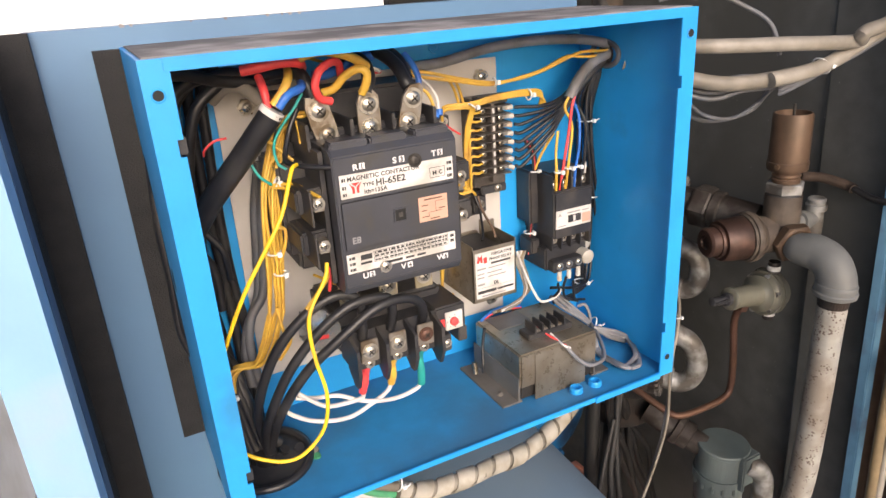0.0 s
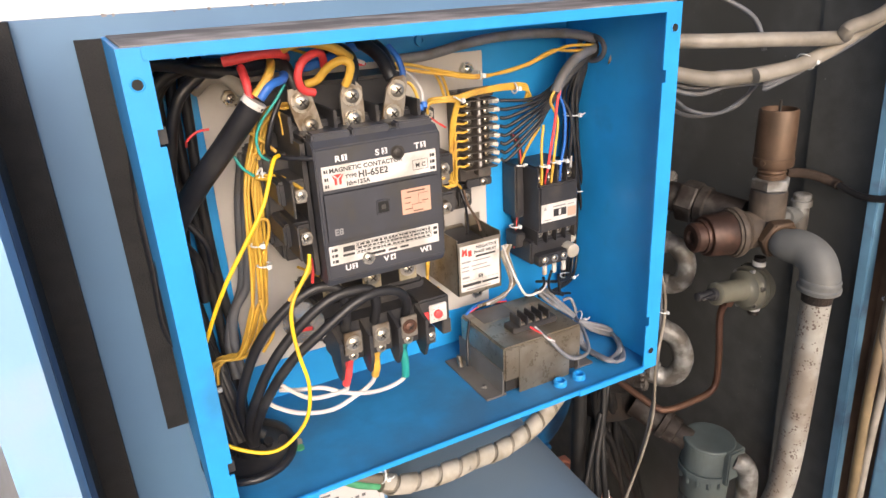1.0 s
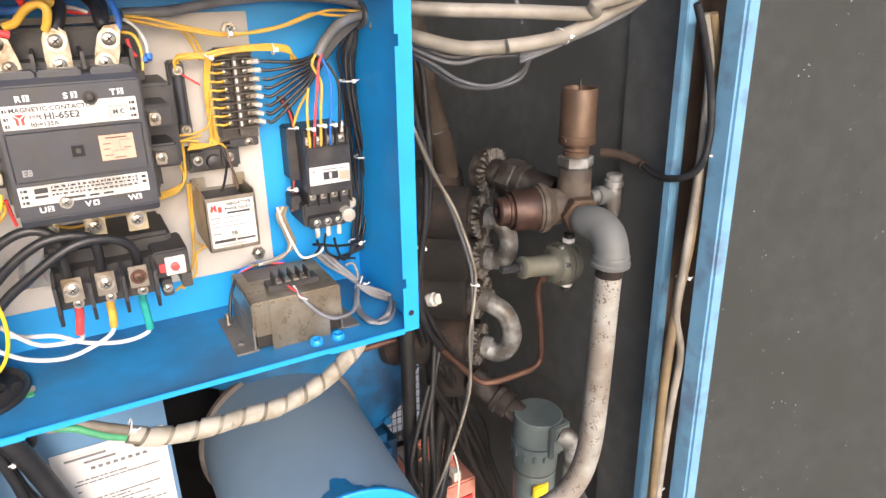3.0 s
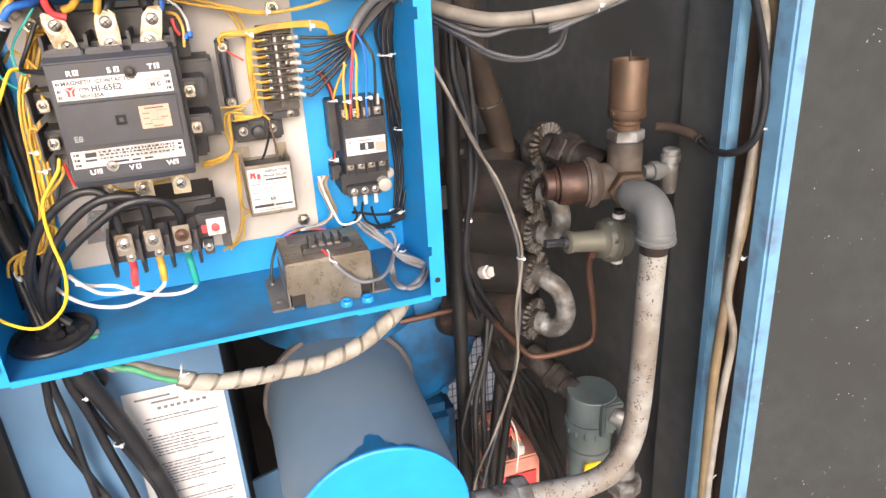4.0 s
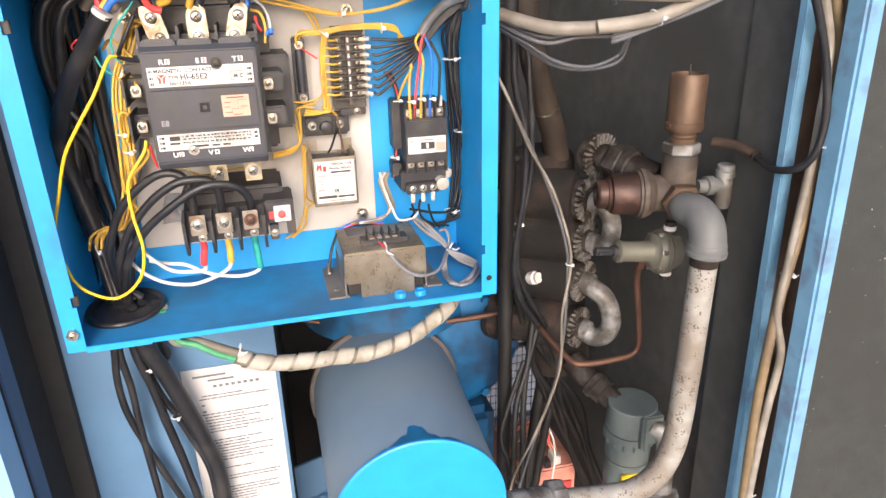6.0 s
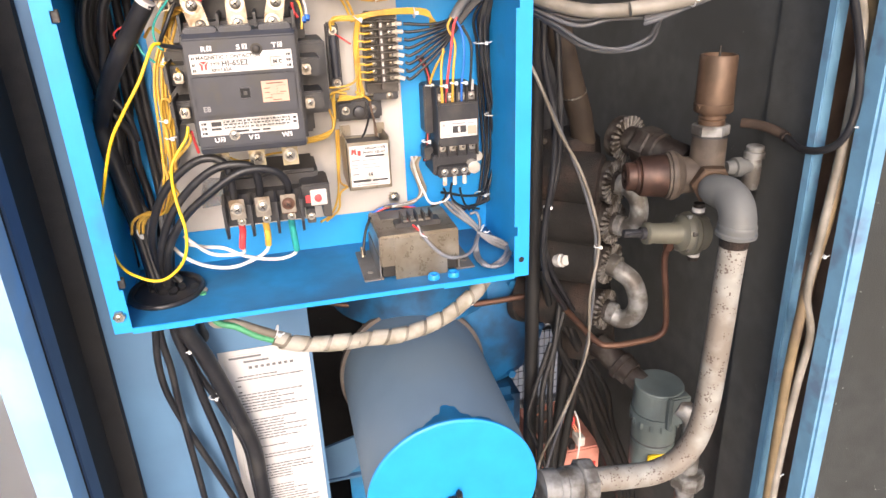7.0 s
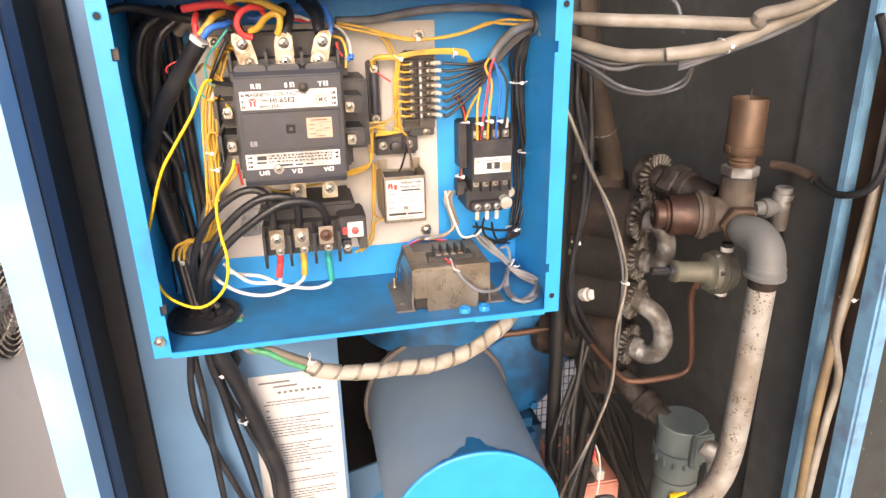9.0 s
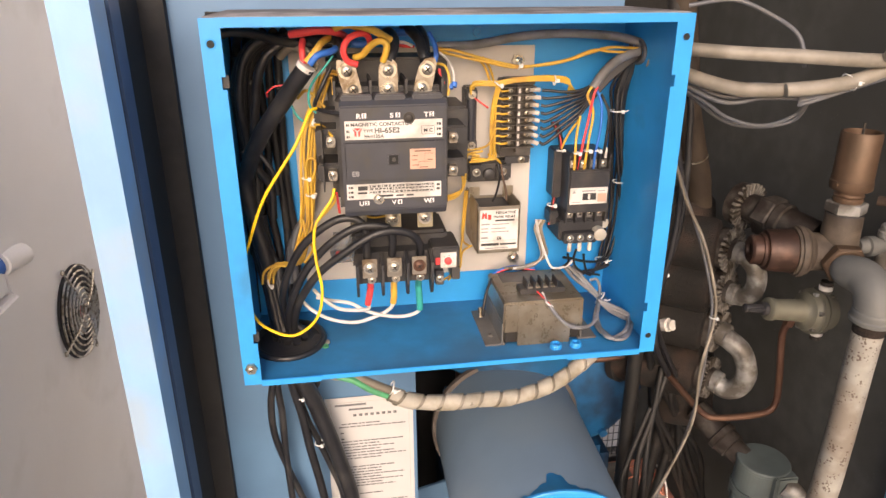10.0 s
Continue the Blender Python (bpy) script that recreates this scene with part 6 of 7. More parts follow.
wire("yellow", 0.0015, HARN, [(0.225, 0.668, 1.379), (0.227, 0.664, 1.387), (0.253, 0.656, 1.388), (0.278, 0.654, 1.392), (0.317, 0.656, 1.392), (0.342, 0.660, 1.387), (0.357, 0.672, 1.373)])
wire("yellow", 0.0015, HARN, [(0.225, 0.668, 1.380), (0.227, 0.664, 1.389), (0.252, 0.656, 1.389), (0.278, 0.654, 1.393), (0.317, 0.656, 1.394), (0.342, 0.660, 1.388), (0.354, 0.672, 1.373)])
wire("yellow", 0.0015, HARN, [(0.226, 0.668, 1.382), (0.227, 0.664, 1.390), (0.252, 0.656, 1.391), (0.278, 0.654, 1.395), (0.317, 0.656, 1.395), (0.342, 0.660, 1.390), (0.351, 0.672, 1.373)])
wire("yellow", 0.0015, HARN, [(0.226, 0.668, 1.383), (0.227, 0.664, 1.391), (0.252, 0.656, 1.392), (0.278, 0.654, 1.396), (0.317, 0.656, 1.397), (0.342, 0.660, 1.392), (0.347, 0.672, 1.373)])
wire("yellow", 0.0015, HARN, [(0.253, 0.656, 1.388), (0.249, 0.662, 1.365), (0.248, 0.666, 1.334), (0.249, 0.668, 1.310), (0.246, 0.670, 1.294), (0.222, 0.668, 1.292)])
wire("yellow", 0.0015, HARN, [(0.255, 0.656, 1.388), (0.251, 0.662, 1.365), (0.250, 0.666, 1.334), (0.252, 0.668, 1.310), (0.250, 0.670, 1.294), (0.224, 0.668, 1.295)])
wire("yellow", 0.0015, HARN, [(0.257, 0.656, 1.388), (0.253, 0.662, 1.365), (0.253, 0.666, 1.334), (0.254, 0.668, 1.310), (0.254, 0.670, 1.294), (0.225, 0.668, 1.298)])
wire("yellow", 0.0015, HARN, [(0.246, 0.668, 1.301), (0.259, 0.672, 1.293), (0.266, 0.676, 1.284)])
wire("yellow", 0.0014, HARN, [(0.270, 0.6665, 1.3795), (0.262, 0.662, 1.3795), (0.2535, 0.662, 1.3800), (0.2525, 0.664, 1.3675)])
wire("yellow", 0.0014, HARN, [(0.270, 0.6665, 1.3703), (0.262, 0.662, 1.3703), (0.2535, 0.662, 1.3708), (0.2525, 0.664, 1.3583)])
wire("yellow", 0.0014, HARN, [(0.270, 0.6665, 1.3611), (0.262, 0.662, 1.3611), (0.2535, 0.662, 1.3616), (0.2525, 0.664, 1.3491)])
wire("yellow", 0.0014, HARN, [(0.270, 0.6665, 1.3519), (0.262, 0.662, 1.3519), (0.2535, 0.662, 1.3524), (0.2525, 0.664, 1.3399)])
wire("yellow", 0.0014, HARN, [(0.270, 0.6665, 1.3427), (0.262, 0.662, 1.3427), (0.2535, 0.662, 1.3432), (0.2525, 0.664, 1.3307)])
wire("yellow", 0.0014, HARN, [(0.270, 0.6665, 1.3335), (0.262, 0.662, 1.3335), (0.2535, 0.662, 1.3340), (0.2525, 0.664, 1.3215)])
wire("yellow", 0.0014, HARN, [(0.270, 0.6665, 1.3243), (0.262, 0.662, 1.3243), (0.2535, 0.662, 1.3248), (0.2525, 0.664, 1.3123)])
wire("yellow", 0.0014, HARN, [(0.270, 0.6665, 1.3151), (0.262, 0.662, 1.3151), (0.2535, 0.662, 1.3156), (0.2525, 0.664, 1.3031)])
wire("yellow", 0.0017, PAIR, [(0.182, 0.660, 1.431), (0.203, 0.655, 1.428), (0.236, 0.650, 1.419), (0.272, 0.648, 1.411), (0.306, 0.648, 1.411), (0.336, 0.648, 1.416), (0.366, 0.648, 1.425), (0.389, 0.648, 1.430), (0.435, 0.650, 1.427)])
wire("yellow", 0.0017, PAIR, [(0.182, 0.660, 1.428), (0.203, 0.655, 1.423), (0.236, 0.650, 1.416), (0.272, 0.648, 1.409), (0.306, 0.648, 1.412), (0.336, 0.648, 1.417), (0.366, 0.648, 1.427), (0.389, 0.648, 1.425), (0.435, 0.650, 1.422)])
wire("yellow", 0.0015, YW, [(0.228, 0.660, 1.420), (0.240, 0.668, 1.407), (0.249, 0.672, 1.384)])
wire("yellow", 0.0015, YW, [(0.235, 0.660, 1.420), (0.246, 0.668, 1.406), (0.254, 0.672, 1.384)])
wire("pale_grey", 0.0052, GREYC, [(0.181, 0.665, 1.433), (0.228, 0.668, 1.434), (0.281, 0.670, 1.442), (0.333, 0.668, 1.445), (0.384, 0.660, 1.443), (0.414, 0.655, 1.438), (0.434, 0.652, 1.431)])
wire("pale_grey", 0.0058, GREYC, [(0.369, 0.646, 1.383), (0.383, 0.648, 1.402), (0.404, 0.650, 1.418), (0.434, 0.652, 1.427)])
wire("sheath", 0.0019, LEAD, [(0.311, 0.666, 1.3790), (0.320, 0.664, 1.3785), (0.343, 0.660, 1.3770), (0.367, 0.662, 1.3810), (0.392, 0.660, 1.3990), (0.417, 0.656, 1.4170), (0.436, 0.654, 1.4270)])
wire("sheath", 0.0019, LEAD, [(0.311, 0.666, 1.3698), (0.320, 0.664, 1.3693), (0.345, 0.660, 1.3720), (0.367, 0.662, 1.3780), (0.392, 0.660, 1.3970), (0.417, 0.656, 1.4160), (0.436, 0.654, 1.4260)])
wire("sheath", 0.0019, LEAD, [(0.311, 0.666, 1.3606), (0.320, 0.664, 1.3601), (0.347, 0.660, 1.3680), (0.367, 0.662, 1.3750), (0.393, 0.660, 1.3960), (0.417, 0.656, 1.4150), (0.436, 0.654, 1.4250)])
wire("sheath", 0.0019, LEAD, [(0.311, 0.666, 1.3514), (0.320, 0.664, 1.3509), (0.348, 0.660, 1.3630), (0.368, 0.662, 1.3710), (0.393, 0.660, 1.3940), (0.417, 0.656, 1.4140), (0.437, 0.654, 1.4250)])
wire("sheath", 0.0019, LEAD, [(0.311, 0.666, 1.3422), (0.320, 0.664, 1.3417), (0.350, 0.660, 1.3590), (0.368, 0.662, 1.3680), (0.393, 0.660, 1.3930), (0.417, 0.656, 1.4130), (0.437, 0.654, 1.4240)])
wire("sheath", 0.0019, LEAD, [(0.311, 0.666, 1.3330), (0.320, 0.664, 1.3325), (0.352, 0.660, 1.3540), (0.368, 0.662, 1.3650), (0.393, 0.660, 1.3910), (0.417, 0.656, 1.4110), (0.437, 0.654, 1.4230)])
wire("sheath", 0.0019, LEAD, [(0.311, 0.666, 1.3238), (0.320, 0.664, 1.3233), (0.354, 0.660, 1.3490), (0.368, 0.662, 1.3620), (0.393, 0.660, 1.3900), (0.417, 0.656, 1.4100), (0.437, 0.654, 1.4230)])
wire("sheath", 0.0019, LEAD, [(0.311, 0.666, 1.3146), (0.320, 0.664, 1.3141), (0.356, 0.660, 1.3450), (0.369, 0.662, 1.3590), (0.393, 0.660, 1.3880), (0.417, 0.656, 1.4090), (0.437, 0.654, 1.4220)])
wire("red", 0.0016, RED3, [(0.373, 0.642, 1.385), (0.368, 0.640, 1.374), (0.364, 0.640, 1.347), (0.359, 0.642, 1.312), (0.358, 0.648, 1.278)])
wire("yellow", 0.0016, YEL3, [(0.368, 0.644, 1.387), (0.362, 0.644, 1.374), (0.370, 0.642, 1.354), (0.367, 0.642, 1.323), (0.366, 0.648, 1.281)])
wire("yellow", 0.0016, YEL3, [(0.357, 0.650, 1.349), (0.353, 0.648, 1.326), (0.352, 0.646, 1.304), (0.353, 0.648, 1.278)])
wire("blue", 0.0016, BLUE3, [(0.373, 0.646, 1.383), (0.381, 0.644, 1.361), (0.381, 0.643, 1.330), (0.378, 0.645, 1.305), (0.378, 0.648, 1.278)])
wire("sheath", 0.0018, LEAD, [(0.381, 0.648, 1.375), (0.391, 0.645, 1.353), (0.391, 0.645, 1.326), (0.389, 0.647, 1.294)])
wire("sheath", 0.0022, TRUNK, [(0.431, 0.655, 1.428), (0.421, 0.662, 1.411), (0.412, 0.668, 1.382), (0.411, 0.668, 1.348), (0.416, 0.668, 1.304), (0.423, 0.668, 1.258), (0.431, 0.668, 1.211), (0.431, 0.672, 1.164)])
wire("sheath", 0.0022, TRUNK, [(0.431, 0.655, 1.427), (0.422, 0.662, 1.411), (0.414, 0.668, 1.382), (0.415, 0.673, 1.347), (0.420, 0.673, 1.303), (0.427, 0.673, 1.257), (0.435, 0.673, 1.209), (0.434, 0.672, 1.164)])
wire("sheath", 0.0022, TRUNK, [(0.431, 0.655, 1.426), (0.423, 0.662, 1.411), (0.416, 0.668, 1.382), (0.419, 0.678, 1.346), (0.424, 0.678, 1.301), (0.431, 0.678, 1.255), (0.439, 0.678, 1.207), (0.437, 0.672, 1.164)])
wire("sheath", 0.0022, TRUNK, [(0.431, 0.655, 1.425), (0.425, 0.662, 1.411), (0.418, 0.668, 1.382), (0.417, 0.668, 1.348), (0.421, 0.668, 1.304), (0.429, 0.668, 1.258), (0.437, 0.668, 1.210), (0.439, 0.672, 1.164)])
wire("sheath", 0.0022, TRUNK, [(0.431, 0.655, 1.424), (0.426, 0.662, 1.411), (0.420, 0.668, 1.382), (0.421, 0.673, 1.347), (0.425, 0.673, 1.302), (0.433, 0.673, 1.256), (0.441, 0.673, 1.208), (0.442, 0.672, 1.164)])
wire("sheath", 0.0022, TRUNK, [(0.431, 0.655, 1.423), (0.428, 0.662, 1.411), (0.422, 0.668, 1.382), (0.424, 0.678, 1.346), (0.429, 0.678, 1.301), (0.438, 0.678, 1.255), (0.445, 0.678, 1.206), (0.444, 0.672, 1.164)])
wire("sheath", 0.0018, TRUNK, [(0.430, 0.672, 1.250), (0.432, 0.674, 1.209), (0.425, 0.672, 1.169), (0.413, 0.664, 1.149), (0.384, 0.655, 1.151), (0.356, 0.650, 1.160)])
wire("sheath", 0.0018, TRUNK, [(0.424, 0.672, 1.251), (0.425, 0.674, 1.210), (0.419, 0.672, 1.170), (0.408, 0.664, 1.150), (0.384, 0.655, 1.151), (0.347, 0.650, 1.162)])
wire("sheath", 0.002, TRUNK, [(0.435, 0.660, 1.427), (0.405, 0.672, 1.385), (0.410, 0.682, 1.349), (0.413, 0.686, 1.305), (0.416, 0.688, 1.255), (0.419, 0.688, 1.200), (0.413, 0.686, 1.151), (0.408, 0.682, 1.132), (0.399, 0.675, 1.122)])
wire("sheath", 0.002, TRUNK, [(0.436, 0.660, 1.426), (0.411, 0.672, 1.385), (0.415, 0.682, 1.349), (0.417, 0.686, 1.305), (0.421, 0.688, 1.255), (0.424, 0.688, 1.199), (0.418, 0.686, 1.151), (0.411, 0.682, 1.131), (0.392, 0.675, 1.123)])
wire("sheath", 0.002, TRUNK, [(0.436, 0.660, 1.426), (0.415, 0.672, 1.384), (0.421, 0.682, 1.349), (0.425, 0.686, 1.304), (0.426, 0.688, 1.254), (0.426, 0.688, 1.199), (0.422, 0.686, 1.150), (0.416, 0.682, 1.131), (0.384, 0.675, 1.124)])
wire("sheath", 0.002, TRUNK, [(0.436, 0.660, 1.425), (0.421, 0.672, 1.384), (0.426, 0.682, 1.348), (0.429, 0.686, 1.304), (0.431, 0.688, 1.254), (0.431, 0.688, 1.198), (0.426, 0.686, 1.150), (0.419, 0.682, 1.130), (0.377, 0.675, 1.125)])
wire("sheath", 0.002, TRUNK, [(0.436, 0.660, 1.424), (0.427, 0.672, 1.384), (0.432, 0.682, 1.348), (0.434, 0.686, 1.304), (0.436, 0.688, 1.254), (0.436, 0.688, 1.198), (0.430, 0.686, 1.149), (0.421, 0.682, 1.130), (0.369, 0.675, 1.126)])
wire("sheath", 0.0016, LOOM2, [(0.326, 0.668, 1.339), (0.337, 0.672, 1.322), (0.342, 0.676, 1.301), (0.340, 0.678, 1.264), (0.336, 0.678, 1.225), (0.331, 0.676, 1.200)])
wire("red", 0.0016, LOOM2, [(0.328, 0.668, 1.339), (0.339, 0.672, 1.322), (0.343, 0.676, 1.301), (0.341, 0.678, 1.263), (0.337, 0.678, 1.225), (0.332, 0.676, 1.200)])
wire("sheath", 0.0016, LOOM2, [(0.331, 0.668, 1.339), (0.340, 0.672, 1.322), (0.345, 0.676, 1.301), (0.342, 0.678, 1.263), (0.338, 0.678, 1.225), (0.333, 0.676, 1.200)])
wire("sheath", 0.0016, LOOM2, [(0.333, 0.668, 1.339), (0.341, 0.672, 1.322), (0.346, 0.676, 1.301), (0.343, 0.678, 1.263), (0.339, 0.678, 1.225), (0.335, 0.676, 1.200)])
wire("yellow", 0.0016, YW, [(0.362, 0.664, 1.344), (0.350, 0.670, 1.322), (0.343, 0.676, 1.301)])
wire("beige_sheath", 0.0017, LOOM2, [(0.318, 0.672, 1.209), (0.312, 0.670, 1.198), (0.318, 0.668, 1.178), (0.322, 0.668, 1.159), (0.311, 0.664, 1.147), (0.285, 0.655, 1.147)])
wire("white_wire", 0.0017, LOOM2, [(0.321, 0.672, 1.209), (0.315, 0.670, 1.198), (0.321, 0.668, 1.177), (0.324, 0.668, 1.159), (0.309, 0.664, 1.147), (0.280, 0.655, 1.148)])
wire("ochre_sheath", 0.0017, LOOM2, [(0.324, 0.672, 1.208), (0.318, 0.670, 1.197), (0.324, 0.668, 1.177), (0.326, 0.668, 1.158), (0.306, 0.664, 1.147), (0.274, 0.655, 1.149)])
wire("beige_sheath", 0.0017, LOOM2, [(0.326, 0.672, 1.208), (0.321, 0.670, 1.197), (0.326, 0.668, 1.177), (0.329, 0.668, 1.158), (0.303, 0.664, 1.148), (0.269, 0.655, 1.149)])
wire("white_wire", 0.0016, WHITEW, [(0.313, 0.670, 1.210), (0.317, 0.662, 1.188), (0.324, 0.655, 1.165), (0.332, 0.648, 1.149), (0.350, 0.645, 1.151), (0.359, 0.645, 1.159)])
wire("blue", 0.0016, LOOM2, [(0.313, 0.664, 1.142), (0.282, 0.662, 1.148), (0.261, 0.660, 1.144), (0.251, 0.655, 1.140)])
wire("red", 0.0016, LOOM2, [(0.313, 0.664, 1.140), (0.282, 0.662, 1.146), (0.261, 0.660, 1.142), (0.251, 0.655, 1.138)])
wire("sheath", 0.0016, LOOM2, [(0.313, 0.664, 1.138), (0.282, 0.662, 1.144), (0.261, 0.660, 1.141), (0.251, 0.655, 1.136)])
wire("sheath", 0.0018, BLACKW, [(0.248, 0.640, 1.142), (0.239, 0.630, 1.127), (0.234, 0.622, 1.109), (0.234, 0.622, 1.098)])
wire("pale_grey", 0.0023, COIL, [(0.350, 0.655, 1.148), (0.363, 0.648, 1.132), (0.384, 0.640, 1.115), (0.395, 0.632, 1.105)])
wire("pale_grey", 0.0023, COIL, [(0.356, 0.655, 1.147), (0.370, 0.648, 1.132), (0.387, 0.640, 1.114), (0.395, 0.632, 1.105)])
wire("pale_grey", 0.0023, COIL, [(0.363, 0.655, 1.147), (0.376, 0.648, 1.131), (0.391, 0.640, 1.114), (0.395, 0.632, 1.105)])
wire("pale_grey", 0.0023, COIL, [(0.389, 0.620, 1.110), (0.402, 0.612, 1.106), (0.417, 0.605, 1.100), (0.429, 0.598, 1.089), (0.410, 0.569, 1.086), (0.394, 0.554, 1.088), (0.375, 0.554, 1.093), (0.384, 0.602, 1.087), (0.384, 0.612, 1.099), (0.391, 0.621, 1.109)])
wire("pale_grey", 0.0023, COIL, [(0.389, 0.620, 1.110), (0.402, 0.612, 1.104), (0.420, 0.605, 1.097), (0.426, 0.598, 1.087), (0.412, 0.568, 1.088), (0.387, 0.547, 1.091), (0.383, 0.570, 1.087), (0.381, 0.602, 1.087), (0.385, 0.612, 1.099), (0.391, 0.621, 1.109)])
wire("pale_grey", 0.0023, COIL, [(0.389, 0.620, 1.110), (0.402, 0.612, 1.102), (0.418, 0.605, 1.095), (0.423, 0.598, 1.092), (0.406, 0.567, 1.092), (0.389, 0.564, 1.085), (0.376, 0.569, 1.090), (0.379, 0.602, 1.087), (0.383, 0.612, 1.099), (0.391, 0.621, 1.109)])
wire("pale_grey", 0.0023, COIL, [(0.389, 0.620, 1.110), (0.402, 0.612, 1.101), (0.423, 0.605, 1.092), (0.427, 0.598, 1.087), (0.413, 0.571, 1.086), (0.391, 0.552, 1.088), (0.378, 0.556, 1.093), (0.382, 0.602, 1.087), (0.385, 0.612, 1.099), (0.391, 0.621, 1.109)])
wire("pale_grey", 0.0023, COIL, [(0.389, 0.620, 1.110), (0.402, 0.612, 1.099), (0.424, 0.605, 1.089), (0.429, 0.598, 1.088), (0.409, 0.563, 1.088), (0.391, 0.547, 1.091), (0.380, 0.566, 1.087), (0.384, 0.602, 1.087), (0.385, 0.612, 1.099), (0.391, 0.621, 1.109)])
wire("pale_grey", 0.0023, COIL, [(0.389, 0.620, 1.110), (0.403, 0.612, 1.097), (0.423, 0.605, 1.087), (0.424, 0.598, 1.091), (0.406, 0.565, 1.092), (0.391, 0.563, 1.085), (0.376, 0.568, 1.090), (0.380, 0.602, 1.087), (0.383, 0.612, 1.099), (0.391, 0.621, 1.109)])
wire("pale_grey", 0.0022, COIL, [(0.394, 0.632, 1.108), (0.381, 0.600, 1.106), (0.359, 0.566, 1.104), (0.333, 0.558, 1.107), (0.315, 0.557, 1.121), (0.302, 0.560, 1.138), (0.300, 0.585, 1.141), (0.295, 0.596, 1.145)])
wire("pale_grey", 0.002, COIL, [(0.387, 0.650, 1.126), (0.395, 0.646, 1.128), (0.398, 0.640, 1.117), (0.395, 0.634, 1.105)])
wire("red", 0.0011, REDW, [(0.288, 0.597, 1.150), (0.297, 0.580, 1.143), (0.302, 0.560, 1.140)])
wire("white_wire", 0.0012, WHITEW, [(0.298, 0.597, 1.147), (0.301, 0.580, 1.142), (0.299, 0.562, 1.141), (0.306, 0.558, 1.137)])
wire("sheath", 0.005, BLACKL, [(-0.050, 0.680, 1.425), (-0.055, 0.684, 1.375), (-0.059, 0.684, 1.322), (-0.059, 0.682, 1.267), (-0.060, 0.676, 1.207), (-0.044, 0.668, 1.166), (-0.037, 0.655, 1.111), (-0.032, 0.632, 1.090)])
wire("sheath", 0.005, BLACKL, [(-0.046, 0.677, 1.419), (-0.051, 0.680, 1.375), (-0.054, 0.680, 1.323), (-0.055, 0.678, 1.268), (-0.056, 0.672, 1.208), (-0.040, 0.664, 1.167), (-0.033, 0.651, 1.113), (-0.025, 0.632, 1.090)])
wire("sheath", 0.005, BLACKL, [(-0.041, 0.674, 1.413), (-0.046, 0.676, 1.376), (-0.049, 0.676, 1.323), (-0.051, 0.674, 1.269), (-0.052, 0.668, 1.210), (-0.035, 0.660, 1.169), (-0.030, 0.647, 1.115), (-0.018, 0.632, 1.090)])
wire("sheath", 0.005, BLACKL, [(-0.037, 0.671, 1.406), (-0.041, 0.672, 1.376), (-0.045, 0.672, 1.324), (-0.047, 0.670, 1.270), (-0.048, 0.664, 1.211), (-0.031, 0.656, 1.170), (-0.026, 0.643, 1.116), (-0.011, 0.632, 1.090)])
wire("sheath", 0.005, BLACKL, [(-0.033, 0.668, 1.400), (-0.036, 0.668, 1.377), (-0.040, 0.668, 1.325), (-0.043, 0.666, 1.271), (-0.045, 0.660, 1.212), (-0.027, 0.652, 1.171), (-0.023, 0.639, 1.118), (-0.004, 0.632, 1.090)])
wire("sheath", 0.005, BLACKL, [(-0.029, 0.665, 1.394), (-0.031, 0.664, 1.377), (-0.035, 0.664, 1.326), (-0.039, 0.662, 1.272), (-0.041, 0.656, 1.213), (-0.022, 0.648, 1.173), (-0.020, 0.635, 1.120), (0.003, 0.632, 1.090)])
wire("sheath", 0.0048, BLACKL, [(-0.038, 0.660, 1.452), (-0.048, 0.684, 1.435), (-0.050, 0.690, 1.390), (-0.050, 0.691, 1.320), (-0.046, 0.691, 1.250), (-0.046, 0.688, 1.180), (-0.035, 0.660, 1.120), (-0.033, 0.640, 1.088)])
wire("sheath", 0.0048, BLACKL, [(-0.027, 0.660, 1.452), (-0.037, 0.684, 1.435), (-0.039, 0.690, 1.390), (-0.036, 0.691, 1.320), (-0.040, 0.691, 1.250), (-0.035, 0.688, 1.180), (-0.028, 0.660, 1.120), (-0.027, 0.640, 1.088)])
wire("sheath", 0.0048, BLACKL, [(-0.015, 0.660, 1.452), (-0.025, 0.684, 1.435), (-0.027, 0.690, 1.390), (-0.024, 0.691, 1.320), (-0.030, 0.691, 1.250), (-0.023, 0.688, 1.180), (-0.021, 0.660, 1.120), (-0.022, 0.640, 1.088)])
wire("sheath", 0.0048, BLACKL, [(-0.003, 0.660, 1.452), (-0.013, 0.684, 1.435), (-0.015, 0.690, 1.390), (-0.015, 0.691, 1.320), (-0.012, 0.691, 1.250), (-0.011, 0.688, 1.180), (-0.014, 0.660, 1.120), (-0.016, 0.640, 1.088)])
wire("sheath", 0.0048, BLACKL, [(0.008, 0.660, 1.452), (-0.002, 0.684, 1.435), (-0.004, 0.690, 1.390), (-0.006, 0.691, 1.320), (-0.005, 0.691, 1.250), (-0.000, 0.688, 1.180), (-0.007, 0.660, 1.120), (-0.010, 0.640, 1.088)])
wire("sheath", 0.0014, LEAD, [(0.259, 0.668, 1.289), (0.260, 0.660, 1.274), (0.251, 0.640, 1.258), (0.245, 0.632, 1.251)])
wire("brown_wall", 0.0014, LEAD, [(0.263, 0.668, 1.288), (0.264, 0.660, 1.272), (0.264, 0.642, 1.259), (0.263, 0.634, 1.250)])
wire("red", 0.0011, REDW, [(0.226, 0.664, 1.373), (0.235, 0.668, 1.366), (0.245, 0.668, 1.359)])
